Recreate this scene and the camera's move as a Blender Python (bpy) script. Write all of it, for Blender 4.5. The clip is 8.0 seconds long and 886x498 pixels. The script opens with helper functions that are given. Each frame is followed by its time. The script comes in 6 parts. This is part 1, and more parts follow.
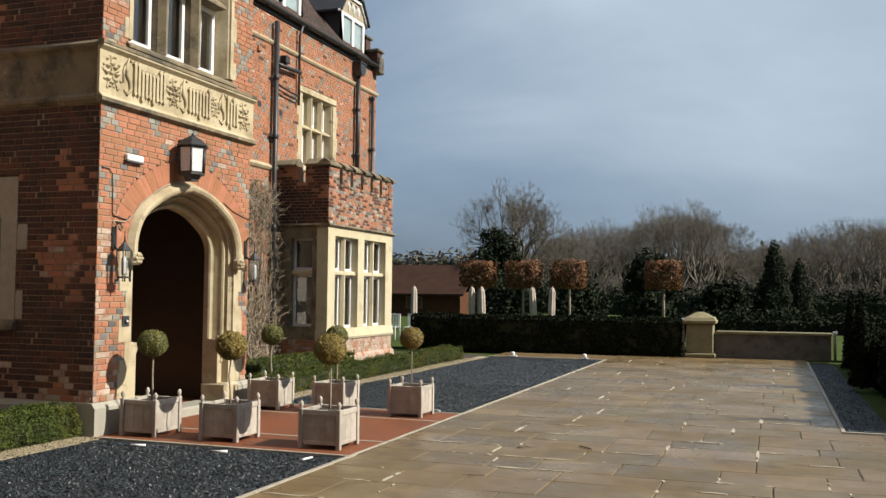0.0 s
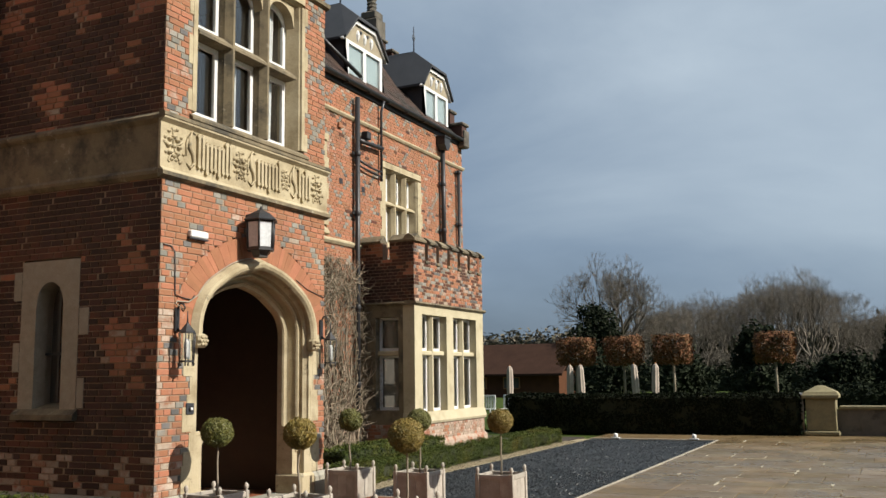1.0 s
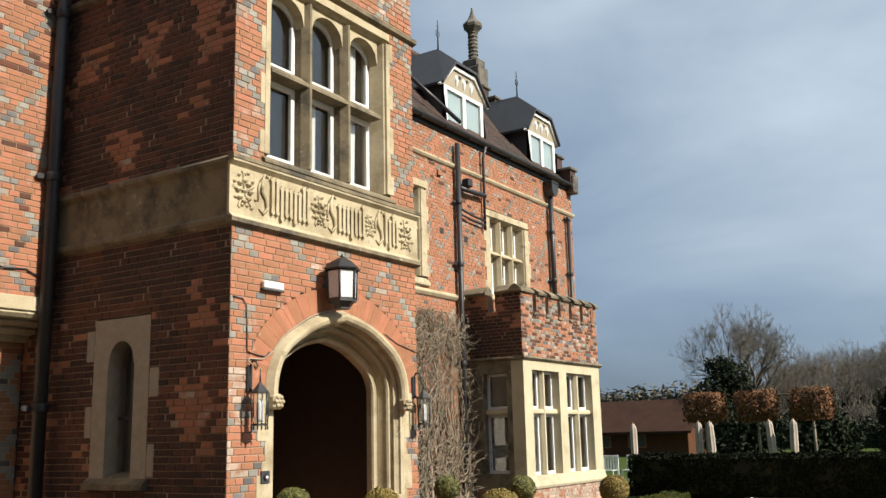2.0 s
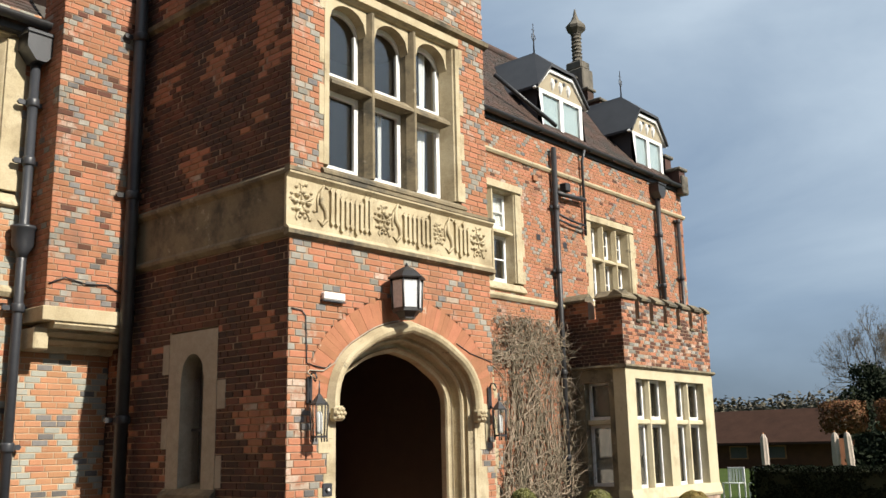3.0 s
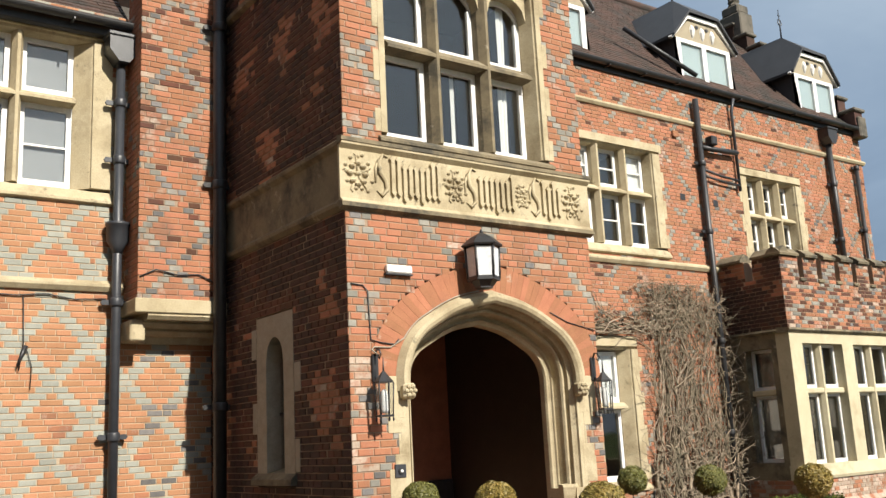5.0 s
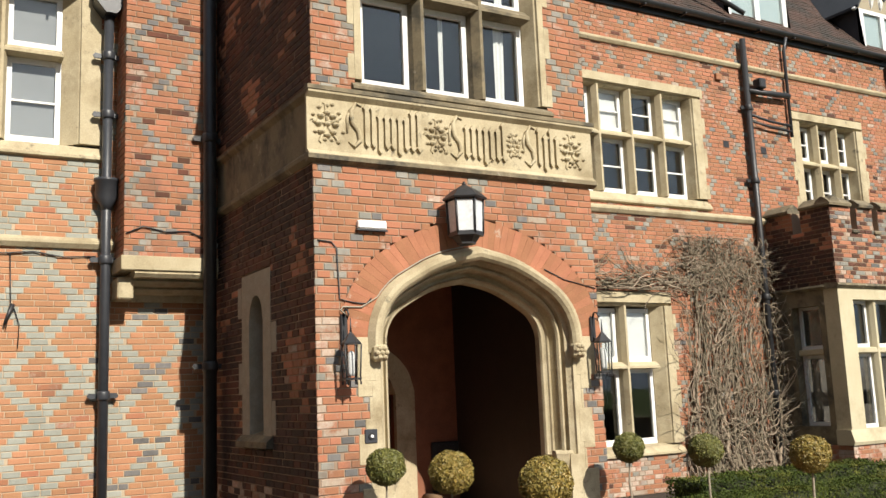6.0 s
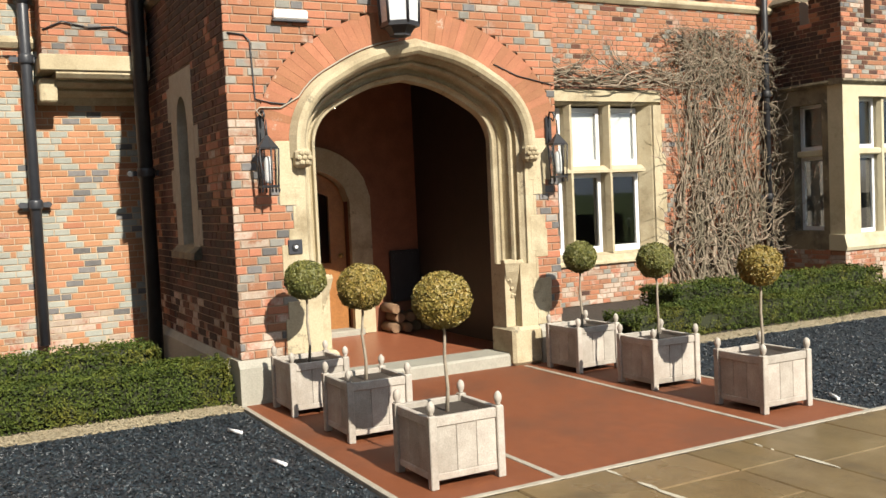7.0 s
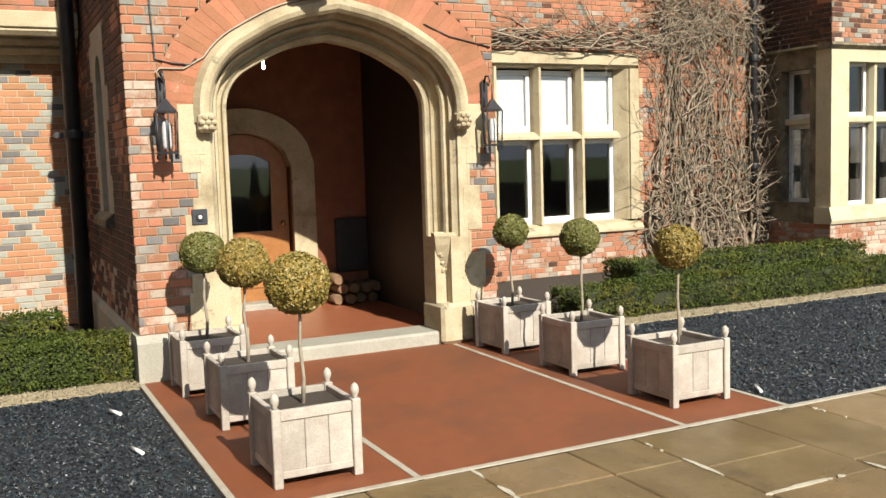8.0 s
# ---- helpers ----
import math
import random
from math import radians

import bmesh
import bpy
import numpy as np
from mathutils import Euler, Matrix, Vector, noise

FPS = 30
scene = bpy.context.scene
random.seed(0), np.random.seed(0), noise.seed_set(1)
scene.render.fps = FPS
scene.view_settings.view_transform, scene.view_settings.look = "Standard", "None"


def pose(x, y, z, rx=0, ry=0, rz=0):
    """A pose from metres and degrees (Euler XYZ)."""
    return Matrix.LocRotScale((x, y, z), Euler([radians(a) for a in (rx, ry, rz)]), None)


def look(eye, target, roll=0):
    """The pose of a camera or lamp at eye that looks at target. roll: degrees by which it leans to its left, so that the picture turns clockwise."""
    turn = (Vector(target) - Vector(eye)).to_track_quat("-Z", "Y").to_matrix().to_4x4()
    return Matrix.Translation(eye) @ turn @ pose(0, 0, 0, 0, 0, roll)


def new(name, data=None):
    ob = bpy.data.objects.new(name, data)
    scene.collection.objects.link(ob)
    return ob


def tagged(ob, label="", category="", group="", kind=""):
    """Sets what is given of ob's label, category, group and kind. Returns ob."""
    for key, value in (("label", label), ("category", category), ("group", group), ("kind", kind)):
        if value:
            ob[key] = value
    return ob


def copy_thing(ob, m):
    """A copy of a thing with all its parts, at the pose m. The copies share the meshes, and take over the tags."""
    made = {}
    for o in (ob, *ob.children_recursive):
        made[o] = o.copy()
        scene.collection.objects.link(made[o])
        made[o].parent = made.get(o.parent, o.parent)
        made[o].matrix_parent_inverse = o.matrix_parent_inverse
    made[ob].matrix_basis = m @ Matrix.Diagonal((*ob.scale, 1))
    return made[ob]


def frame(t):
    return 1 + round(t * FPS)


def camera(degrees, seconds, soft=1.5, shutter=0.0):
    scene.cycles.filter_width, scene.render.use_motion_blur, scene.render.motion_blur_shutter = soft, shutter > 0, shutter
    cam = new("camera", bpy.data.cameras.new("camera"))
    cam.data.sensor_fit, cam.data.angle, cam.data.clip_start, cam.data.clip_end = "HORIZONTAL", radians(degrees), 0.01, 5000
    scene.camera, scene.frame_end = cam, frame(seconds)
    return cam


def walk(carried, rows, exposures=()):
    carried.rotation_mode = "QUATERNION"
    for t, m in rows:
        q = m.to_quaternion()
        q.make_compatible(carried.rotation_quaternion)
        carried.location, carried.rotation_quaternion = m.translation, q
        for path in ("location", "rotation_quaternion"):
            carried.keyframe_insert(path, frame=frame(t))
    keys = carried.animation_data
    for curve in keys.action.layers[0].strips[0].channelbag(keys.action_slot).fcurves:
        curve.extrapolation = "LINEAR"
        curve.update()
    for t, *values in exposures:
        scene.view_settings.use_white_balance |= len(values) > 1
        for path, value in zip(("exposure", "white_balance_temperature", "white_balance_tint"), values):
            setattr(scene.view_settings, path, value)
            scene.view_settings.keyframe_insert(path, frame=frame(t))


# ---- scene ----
cam = camera(50.7, 8.0)
PATH = [
    (0, (0.264, 0.291, 1.611), (-0.402, 2.174, 1.705), 0.6),
    (0.5, (0.194, 0.68, 1.609), (-0.554, 2.526, 1.784), -0.1),
    (1, (0.05, 1.256, 1.576), (-0.8, 3.047, 1.842), -0.8),
    (1.5, (-0.226, 1.867, 1.602), (-1.166, 3.599, 1.939), -1.3),
    (1.7, (-0.256, 2.074, 1.604), (-1.242, 3.776, 1.968), -1.4),
    (3, (0.23, 2.995, 1.622), (-1.055, 4.47, 2.038), -1.2),
    (3.5, (0.491, 3.187, 1.543), (-0.878, 4.585, 1.96), -1.9),
    (4, (0.583, 3.584, 1.542), (-0.881, 4.885, 1.948), -2.4),
    (4.5, (0.518, 4.05, 1.506), (-1.016, 5.273, 1.898), -2.7),
    (4.7, (0.57, 4.204, 1.492), (-0.987, 5.398, 1.881), -2.7),
    (5.8, (0.866, 5.351, 1.578), (-0.808, 6.374, 1.967), -2.6),
    (6, (0.81, 5.617, 1.579), (-0.894, 6.617, 1.888), -2.3),
    (6.2, (0.808, 5.936, 1.608), (-0.93, 6.91, 1.774), -2.3),
    (6.5, (0.865, 6.278, 1.631), (-0.902, 7.215, 1.618), -2.4),
    (6.6, (0.814, 6.383, 1.635), (-0.963, 7.3, 1.583), -2.9),
    (7, (0.583, 6.705, 1.582), (-1.179, 7.646, 1.477), -2.6),
    (7.2, (0.501, 6.909, 1.555), (-1.261, 7.848, 1.437), -2.3),
    (7.5, (0.493, 7.244, 1.523), (-1.283, 8.154, 1.392), -2.6),
    (8, (0.598, 7.732, 1.627), (-1.188, 8.612, 1.439), -1.8),
]
walk(cam, [(t, look(eye, target, roll)) for t, eye, target, roll in PATH], [(0.0, 0.58), (0.6, 0.53), (1.0, 0.45), (1.5, 0.60), (3.5, 0.74), (5.0, 0.72), (6.0, 0.61), (6.6, 0.74), (7.0, 0.84), (8.0, 0.88)])

# ---- light ----
SUN_EL, SUN_AZ = 36.0, 4.5          # the sun stands over +x, a little towards +y
world = bpy.data.worlds.new("sky")
scene.world = world
world.use_nodes = True
wn, wl = world.node_tree.nodes, world.node_tree.links
wn.clear()
w_out = wn.new("ShaderNodeOutputWorld")
w_sky = wn.new("ShaderNodeTexSky")
w_sky.sky_type = "NISHITA"
w_sky.sun_disc = False
w_sky.sun_elevation, w_sky.sun_rotation = radians(SUN_EL), radians(90 - SUN_AZ)
w_clear = wn.new("ShaderNodeBackground")
w_clear.inputs["Strength"].default_value = 0.07
wl.new(w_sky.outputs["Color"], w_clear.inputs["Color"])
w_co = wn.new("ShaderNodeTexCoord")
w_map = wn.new("ShaderNodeMapping")
w_map.inputs["Scale"].default_value = (1.0, 1.0, 2.6)
wl.new(w_co.outputs["Generated"], w_map.inputs["Vector"])
w_noise = wn.new("ShaderNodeTexNoise")
w_noise.inputs["Scale"].default_value = 1.7
w_noise.inputs["Detail"].default_value = 7.0
w_noise.inputs["Roughness"].default_value = 0.52
w_noise.inputs["Distortion"].default_value = 0.4
wl.new(w_map.outputs["Vector"], w_noise.inputs["Vector"])
w_add = wn.new("ShaderNodeMath")
w_add.operation = "MULTIPLY_ADD"
wl.new(w_noise.outputs["Fac"], w_add.inputs[0])
w_add.inputs[1].default_value = 0.50
w_side = wn.new("ShaderNodeVectorMath")       # clouds thin out upwards and towards the sun's side
w_side.operation = "DOT_PRODUCT"
w_side.inputs[1].default_value = (0.22, 0.24, 0.60)
wl.new(w_co.outputs["Generated"], w_side.inputs[0])
wl.new(w_side.outputs["Value"], w_add.inputs[2])
w_ramp = wn.new("ShaderNodeValToRGB")
w_ramp.color_ramp.elements[0].position = 0.36
w_ramp.color_ramp.elements[0].color = (0.085, 0.13, 0.195, 1)
w_ramp.color_ramp.elements[1].position = 0.76
w_ramp.color_ramp.elements[1].color = (0.51, 0.60, 0.68, 1)
e = w_ramp.color_ramp.elements.new(0.52)
e.color = (0.215, 0.29, 0.39, 1)
wl.new(w_add.outputs["Value"], w_ramp.inputs["Fac"])
w_cloud = wn.new("ShaderNodeBackground")
w_cloud.inputs["Strength"].default_value = 0.80
wl.new(w_ramp.outputs["Color"], w_cloud.inputs["Color"])
w_mix = wn.new("ShaderNodeMixShader")
w_mix.inputs["Fac"].default_value = 0.86
wl.new(w_clear.outputs[0], w_mix.inputs[1])
wl.new(w_cloud.outputs[0], w_mix.inputs[2])
wl.new(w_mix.outputs[0], w_out.inputs["Surface"])

sun_data = bpy.data.lights.new("sun", "SUN")
sun_data.energy, sun_data.angle, sun_data.color = 5.0, radians(0.5), (1.0, 0.93, 0.81)
sun = new("sun", sun_data)
sun.matrix_world = look((30 * math.cos(radians(SUN_AZ)), 30 * math.sin(radians(SUN_AZ)), 30 * math.tan(radians(SUN_EL))), (0, 0, 0))


# ---- materials ----
def surface(name, c1, c2, scale=6.0, rough=0.8, bump=0.15, fine=60.0, c3=None, patch=1.2, patch_at=(0.55, 0.72),
            c4=None, patch4=4.0, at4=(0.6, 0.66), vary=0.0, metal=0.0, local=False, spec=0.5, rough2=None):
    """A procedural surface: two tones by noise, a third in patches, a spread from piece to piece, grain and relief."""
    m = bpy.data.materials.new(name)
    m.use_nodes = True
    n, l = m.node_tree.nodes, m.node_tree.links
    bsdf = n["Principled BSDF"]
    bsdf.inputs["Metallic"].default_value = metal
    bsdf.inputs["Specular IOR Level"].default_value = spec
    if local:
        where = n.new("ShaderNodeTexCoord").outputs["Object"]
    else:
        where = n.new("ShaderNodeNewGeometry").outputs["Position"]

    def noise_of(size, detail, rough_):
        t = n.new("ShaderNodeTexNoise")
        t.inputs["Scale"].default_value, t.inputs["Detail"].default_value, t.inputs["Roughness"].default_value = size, detail, rough_
        l.new(where, t.inputs["Vector"])
        return t.outputs["Fac"]

    def ramp(fac, a, b):
        r = n.new("ShaderNodeMapRange")
        r.inputs["From Min"].default_value, r.inputs["From Max"].default_value = a, b
        l.new(fac, r.inputs["Value"])
        return r.outputs["Result"]

    def mixed(fac, a, b, mode="MIX"):
        x = n.new("ShaderNodeMix")
        x.data_type, x.blend_type = "RGBA", mode
        if isinstance(fac, float):
            x.inputs[0].default_value = fac
        else:
            l.new(fac, x.inputs[0])
        for k, c in ((6, a), (7, b)):
            if isinstance(c, tuple):
                x.inputs[k].default_value = (*c, 1)
            else:
                l.new(c, x.inputs[k])
        return x.outputs[2]

    mid = noise_of(scale, 5, 0.6)
    grain = noise_of(fine, 3, 0.65)
    colour = mixed(ramp(mid, 0.3, 0.7), c1, c2)
    if c3:
        colour = mixed(ramp(noise_of(patch, 6, 0.68), *patch_at), colour, c3)
    if vary:
        info, geo = n.new("ShaderNodeObjectInfo"), n.new("ShaderNodeNewGeometry")
        s = n.new("ShaderNodeMath")
        s.operation = "ADD"
        l.new(info.outputs["Random"], s.inputs[0])
        l.new(geo.outputs["Random Per Island"], s.inputs[1])
        fr = n.new("ShaderNodeMath")
        fr.operation = "FRACT"
        l.new(s.outputs[0], fr.inputs[0])
        hsv = n.new("ShaderNodeHueSaturation")
        l.new(colour, hsv.inputs["Color"])
        v = n.new("ShaderNodeMapRange")
        v.inputs["To Min"].default_value, v.inputs["To Max"].default_value = 1 - vary, 1 + vary
        l.new(fr.outputs[0], v.inputs["Value"])
        l.new(v.outputs["Result"], hsv.inputs["Value"])
        h = n.new("ShaderNodeMapRange")
        h.inputs["To Min"].default_value, h.inputs["To Max"].default_value = 0.5 + vary * 0.035, 0.5 - vary * 0.035
        l.new(fr.outputs[0], h.inputs["Value"])
        l.new(h.outputs["Result"], hsv.inputs["Hue"])
        colour = hsv.outputs["Color"]
    if c4:
        colour = mixed(ramp(noise_of(patch4, 8, 0.72), *at4), colour, c4)
    colour = mixed(ramp(grain, 0.25, 0.75), colour, mixed(1.0, colour, (0.72, 0.72, 0.72), "MULTIPLY"))
    l.new(colour, bsdf.inputs["Base Color"])
    if rough2 is None:
        bsdf.inputs["Roughness"].default_value = rough
    else:
        r = n.new("ShaderNodeMapRange")
        r.inputs["From Min"].default_value, r.inputs["From Max"].default_value = 0.35, 0.65
        r.inputs["To Min"].default_value, r.inputs["To Max"].default_value = rough, rough2
        l.new(noise_of(patch * 0.9, 4, 0.6), r.inputs["Value"])
        l.new(r.outputs["Result"], bsdf.inputs["Roughness"])
    if bump:
        b = n.new("ShaderNodeBump")
        b.inputs["Strength"].default_value, b.inputs["Distance"].default_value = bump, 0.01
        s = n.new("ShaderNodeMath")
        s.operation = "ADD"
        l.new(mid, s.inputs[0])
        l.new(grain, s.inputs[1])
        l.new(s.outputs[0], b.inputs["Height"])
        l.new(b.outputs["Normal"], bsdf.inputs["Normal"])
    return m


RED = surface("red_brick", (0.405, 0.176, 0.094), (0.324, 0.129, 0.0679), 3.0, 0.9, 0.5, 90, (0.194, 0.107, 0.074), 1.3, (0.56, 0.78), (0.454, 0.396, 0.331), 3.0, (0.57, 0.72), vary=0.16)
ORANGE = surface("rubbed_brick", (0.389, 0.168, 0.087), (0.308, 0.125, 0.0653), 4, 0.9, 0.3, 80, (0.243, 0.129, 0.0783), 1.6, (0.54, 0.74), (0.446, 0.361, 0.278), 4.5, (0.64, 0.70), vary=0.16)
BLUE = surface("grey_brick", (0.281, 0.271, 0.231), (0.189, 0.176, 0.152), 7, 0.8, 0.35, 90, (0.277, 0.163, 0.109), 3.0, (0.56, 0.70), vary=0.26)
DARKBLUE = surface("dark_burnt_brick", (0.105, 0.10, 0.10), (0.175, 0.165, 0.155), 9, 0.7, 0.3, 90, vary=0.30)
PALE_ORANGE = surface("pale_orange_brick", (0.454, 0.228, 0.117), (0.389, 0.185, 0.0957), 3.0, 0.9, 0.5, 90, (0.3, 0.155, 0.087), 1.3, (0.58, 0.80), (0.47, 0.387, 0.287), 3.0, (0.66, 0.78), vary=0.13)
SHADE_DARK = surface("shade_dark_brick", (0.0697, 0.0312, 0.0213), (0.0451, 0.0221, 0.0164), 5, 0.9, 0.4, 90, vary=0.3)
STAIN_SHADE = surface("stain_and_shade_brick", (0.133, 0.0494, 0.0257), (0.0828, 0.0325, 0.0193), 2.2, 0.9, 0.4, 90, (0.0432, 0.0296, 0.0243), 1.5, (0.50, 0.72), vary=0.22)
ASH = surface("ash_grey_header", (0.336, 0.344, 0.3), (0.277, 0.28, 0.239), 5, 0.85, 0.3, 90, (0.37, 0.284, 0.209), 2.6, (0.60, 0.74), vary=0.12)
LIME = surface("cream_lime_mortar", (0.502, 0.396, 0.278), (0.421, 0.318, 0.217), 3, 0.95, 0.4, 120, (0.292, 0.232, 0.165), 1.3, (0.58, 0.78))
PALE = surface("limed_brick", (0.381, 0.267, 0.2), (0.454, 0.387, 0.313), 14, 0.95, 0.4, 70, (0.324, 0.138, 0.0783), 4, (0.5, 0.6), vary=0.2)
MORTAR = surface("lime_mortar", (0.381, 0.275, 0.191), (0.292, 0.202, 0.139), 3, 0.95, 0.4, 120, (0.162, 0.12, 0.087), 1.3, (0.56, 0.76))
STONE = surface("limestone", (0.512, 0.439, 0.296), (0.42, 0.348, 0.217), 3, 0.85, 0.35, 70, (0.286, 0.228, 0.135), 2.0, (0.50, 0.70), (0.126, 0.11, 0.0766), 4.2, (0.60, 0.70))
OLD_STONE = surface("weathered_shade_limestone", (0.254, 0.205, 0.127), (0.172, 0.139, 0.0861), 4, 0.9, 0.5, 60, (0.0697, 0.0615, 0.0451), 2.6, (0.46, 0.64), (0.377, 0.328, 0.246), 6.0, (0.60, 0.68))
GREY_STONE = surface("grey_weathered_stone", (0.17, 0.15, 0.12), (0.11, 0.098, 0.08), 4, 0.9, 0.45, 60, (0.06, 0.055, 0.045), 2.6, (0.5, 0.66))
BAY_STONE = surface("pale_dressed_stone", (0.563, 0.503, 0.348), (0.487, 0.421, 0.278), 2.5, 0.8, 0.25, 80, (0.336, 0.28, 0.174), 1.8, (0.54, 0.76), (0.21, 0.181, 0.122), 6.0, (0.67, 0.74))
STEP_STONE = surface("worn_step_stone", (0.386, 0.37, 0.304), (0.302, 0.284, 0.235), 4, 0.75, 0.3, 70)
WHITE = surface("white_gloss_paint", (0.80, 0.80, 0.80), (0.76, 0.76, 0.75), 5, 0.35, 0.04, 60)
BLACK = surface("black_iron_paint", (0.018, 0.018, 0.02), (0.03, 0.03, 0.033), 10, 0.45, 0.15, 90)
PIPE_GREY = surface("grey_black_iron_paint", (0.030, 0.033, 0.040), (0.045, 0.048, 0.056), 10, 0.4, 0.1, 90)
LEAD = surface("dark_lead_sheet", (0.042, 0.042, 0.046), (0.028, 0.028, 0.031), 3, 0.55, 0.2, 40)
TILE = surface("brown_clay_tile", (0.0773, 0.043, 0.0305), (0.0504, 0.0301, 0.0235), 2, 0.85, 0.3, 60, (0.0336, 0.0301, 0.0261), 1.0, (0.48, 0.66), vary=0.28)
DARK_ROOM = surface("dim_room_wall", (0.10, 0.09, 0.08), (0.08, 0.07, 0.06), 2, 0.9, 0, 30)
GREY_SHEET = surface("grey_pane_sheet", (0.34, 0.35, 0.36), (0.30, 0.31, 0.32), 3, 0.85, 0.1, 200)
BLIND = surface("white_blind_fabric", (0.82, 0.82, 0.80), (0.78, 0.78, 0.76), 3, 0.85, 0.1, 200)
PALE_BLUE = surface("blind_with_sky_reflection", (0.48, 0.57, 0.57), (0.42, 0.51, 0.52), 3, 0.85, 0.1, 200)
CREAM = surface("cream_board", (0.37, 0.318, 0.226), (0.294, 0.249, 0.174), 6, 0.8, 0.2, 60)
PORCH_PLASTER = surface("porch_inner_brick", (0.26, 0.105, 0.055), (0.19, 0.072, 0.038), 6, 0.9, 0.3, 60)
PORCH_SHADE = surface("porch_shade_lining", (0.040, 0.028, 0.020), (0.028, 0.02, 0.015), 7, 0.6, 0.2, 40)
QUARRY = surface("red_floor_tile", (0.36, 0.12, 0.06), (0.30, 0.095, 0.05), 8, 0.4, 0.15, 60, vary=0.15)
OAK = surface("varnished_oak", (0.36, 0.155, 0.045), (0.27, 0.11, 0.03), 7, 0.4, 0.15, 40)
RED_TAR = surface("red_bonded_tarmac", (0.223, 0.0688, 0.0244), (0.182, 0.055, 0.02), 9, 0.7, 0.5, 220, (0.13, 0.0499, 0.0244), 1.1, (0.48, 0.70), (0.292, 0.129, 0.0653), 9.0, (0.68, 0.74), spec=0.35)
EDGING = surface("pale_edging_stone", (0.403, 0.361, 0.287), (0.302, 0.267, 0.209), 8, 0.85, 0.3, 80)
SLAB = surface("wet_sandstone_flag", (0.181, 0.125, 0.0574), (0.126, 0.0877, 0.0435), 2.5, 0.20, 0.22, 60, (0.235, 0.176, 0.0957), 0.9, (0.5, 0.7), (0.0714, 0.055, 0.0331), 1.6, (0.58, 0.72), vary=0.16, rough2=0.55, spec=0.22)
JOINT = surface("sandy_joint", (0.05, 0.04, 0.026), (0.07, 0.056, 0.035), 8, 0.9, 0.4, 90, (0.66, 0.60, 0.46), 2.6, (0.60, 0.64))
CHIP = surface("pale_grit_and_glint", (0.47, 0.43, 0.331), (0.37, 0.335, 0.252), 9, 0.9, 0.4, 90)
SLATE = surface("blue_slate_chipping", (0.0211, 0.0299, 0.0378), (0.0114, 0.0158, 0.0202), 20, 0.38, 0.3, 120, vary=0.6)
SLATE_BED = surface("slate_bed", (0.010, 0.013, 0.016), (0.018, 0.023, 0.028), 45, 0.7, 0.9, 130)
BUFF = surface("buff_gravel", (0.42, 0.353, 0.226), (0.286, 0.232, 0.148), 40, 0.9, 0.8, 150)
SOIL = surface("damp_soil", (0.05, 0.036, 0.024), (0.03, 0.022, 0.016), 14, 0.95, 0.6, 80)
LEAF_BOX = surface("box_leaf", (0.168, 0.159, 0.0348), (0.105, 0.116, 0.0261), 6, 0.5, 0, 30, vary=0.35, local=True)
LEAF_GOLD = surface("bronzed_box_leaf", (0.286, 0.202, 0.0435), (0.193, 0.159, 0.0348), 9, 0.5, 0, 30, vary=0.35, local=True)
LEAF_HEDGE = surface("hedge_leaf", (0.0706, 0.0928, 0.0153), (0.0336, 0.0537, 0.0104), 2, 0.6, 0, 30, (0.134, 0.117, 0.0209), 1.5, (0.5, 0.75), vary=0.45, spec=0.15)
LEAF_YEW = surface("yew_leaf", (0.011, 0.016, 0.007), (0.007, 0.010, 0.005), 3, 0.85, 0, 30, vary=0.4, spec=0.08)
LEAF_BEECH = surface("dry_beech_leaf", (0.20, 0.095, 0.036), (0.11, 0.052, 0.024), 2, 0.7, 0, 30, vary=0.45, spec=0.2)
LEAF_PINE = surface("far_evergreen_leaf", (0.03, 0.0375, 0.0225), (0.0195, 0.0255, 0.0158), 1, 0.9, 0, 10, vary=0.4, spec=0.05)
LEAF_WOOD = surface("far_wood_twigs", (0.17, 0.15, 0.115), (0.12, 0.112, 0.085), 0.4, 0.95, 0, 10, vary=0.3, spec=0.05)
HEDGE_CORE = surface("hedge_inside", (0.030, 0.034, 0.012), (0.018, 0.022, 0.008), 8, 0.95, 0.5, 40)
BARK = surface("grey_bark", (0.16, 0.125, 0.09), (0.105, 0.082, 0.06), 12, 0.9, 0.4, 60)
BARK_PALE = surface("pale_stem_bark", (0.34, 0.29, 0.22), (0.24, 0.20, 0.15), 25, 0.9, 0.3, 90)
BARK_FAR = surface("far_winter_bark", (0.19, 0.165, 0.135), (0.135, 0.118, 0.098), 2, 0.95, 0, 20, spec=0.1)
VINE = surface("dry_creeper_stem", (0.311, 0.254, 0.178), (0.16, 0.125, 0.087), 12, 0.9, 0.3, 90, vary=0.45)
TEAK = surface("silvered_teak", (0.462, 0.42, 0.362), (0.335, 0.294, 0.247), 8, 0.8, 0.35, 90, (0.315, 0.267, 0.22), 3, (0.5, 0.7), (0.126, 0.105, 0.0839), 7.0, (0.66, 0.74), vary=0.14, local=True)
GRASS = surface("lawn_grass", (0.068, 0.095, 0.022), (0.045, 0.068, 0.017), 0.6, 0.95, 0.5, 25, spec=0.05)
CANVAS = surface("furled_canvas", (0.48, 0.40, 0.34), (0.38, 0.32, 0.27), 4, 0.9, 0.2, 60)
FAR_ROOF = surface("far_brown_roof", (0.0638, 0.0345, 0.0248), (0.045, 0.0255, 0.0188), 1.5, 0.95, 0.2, 20, spec=0.05)
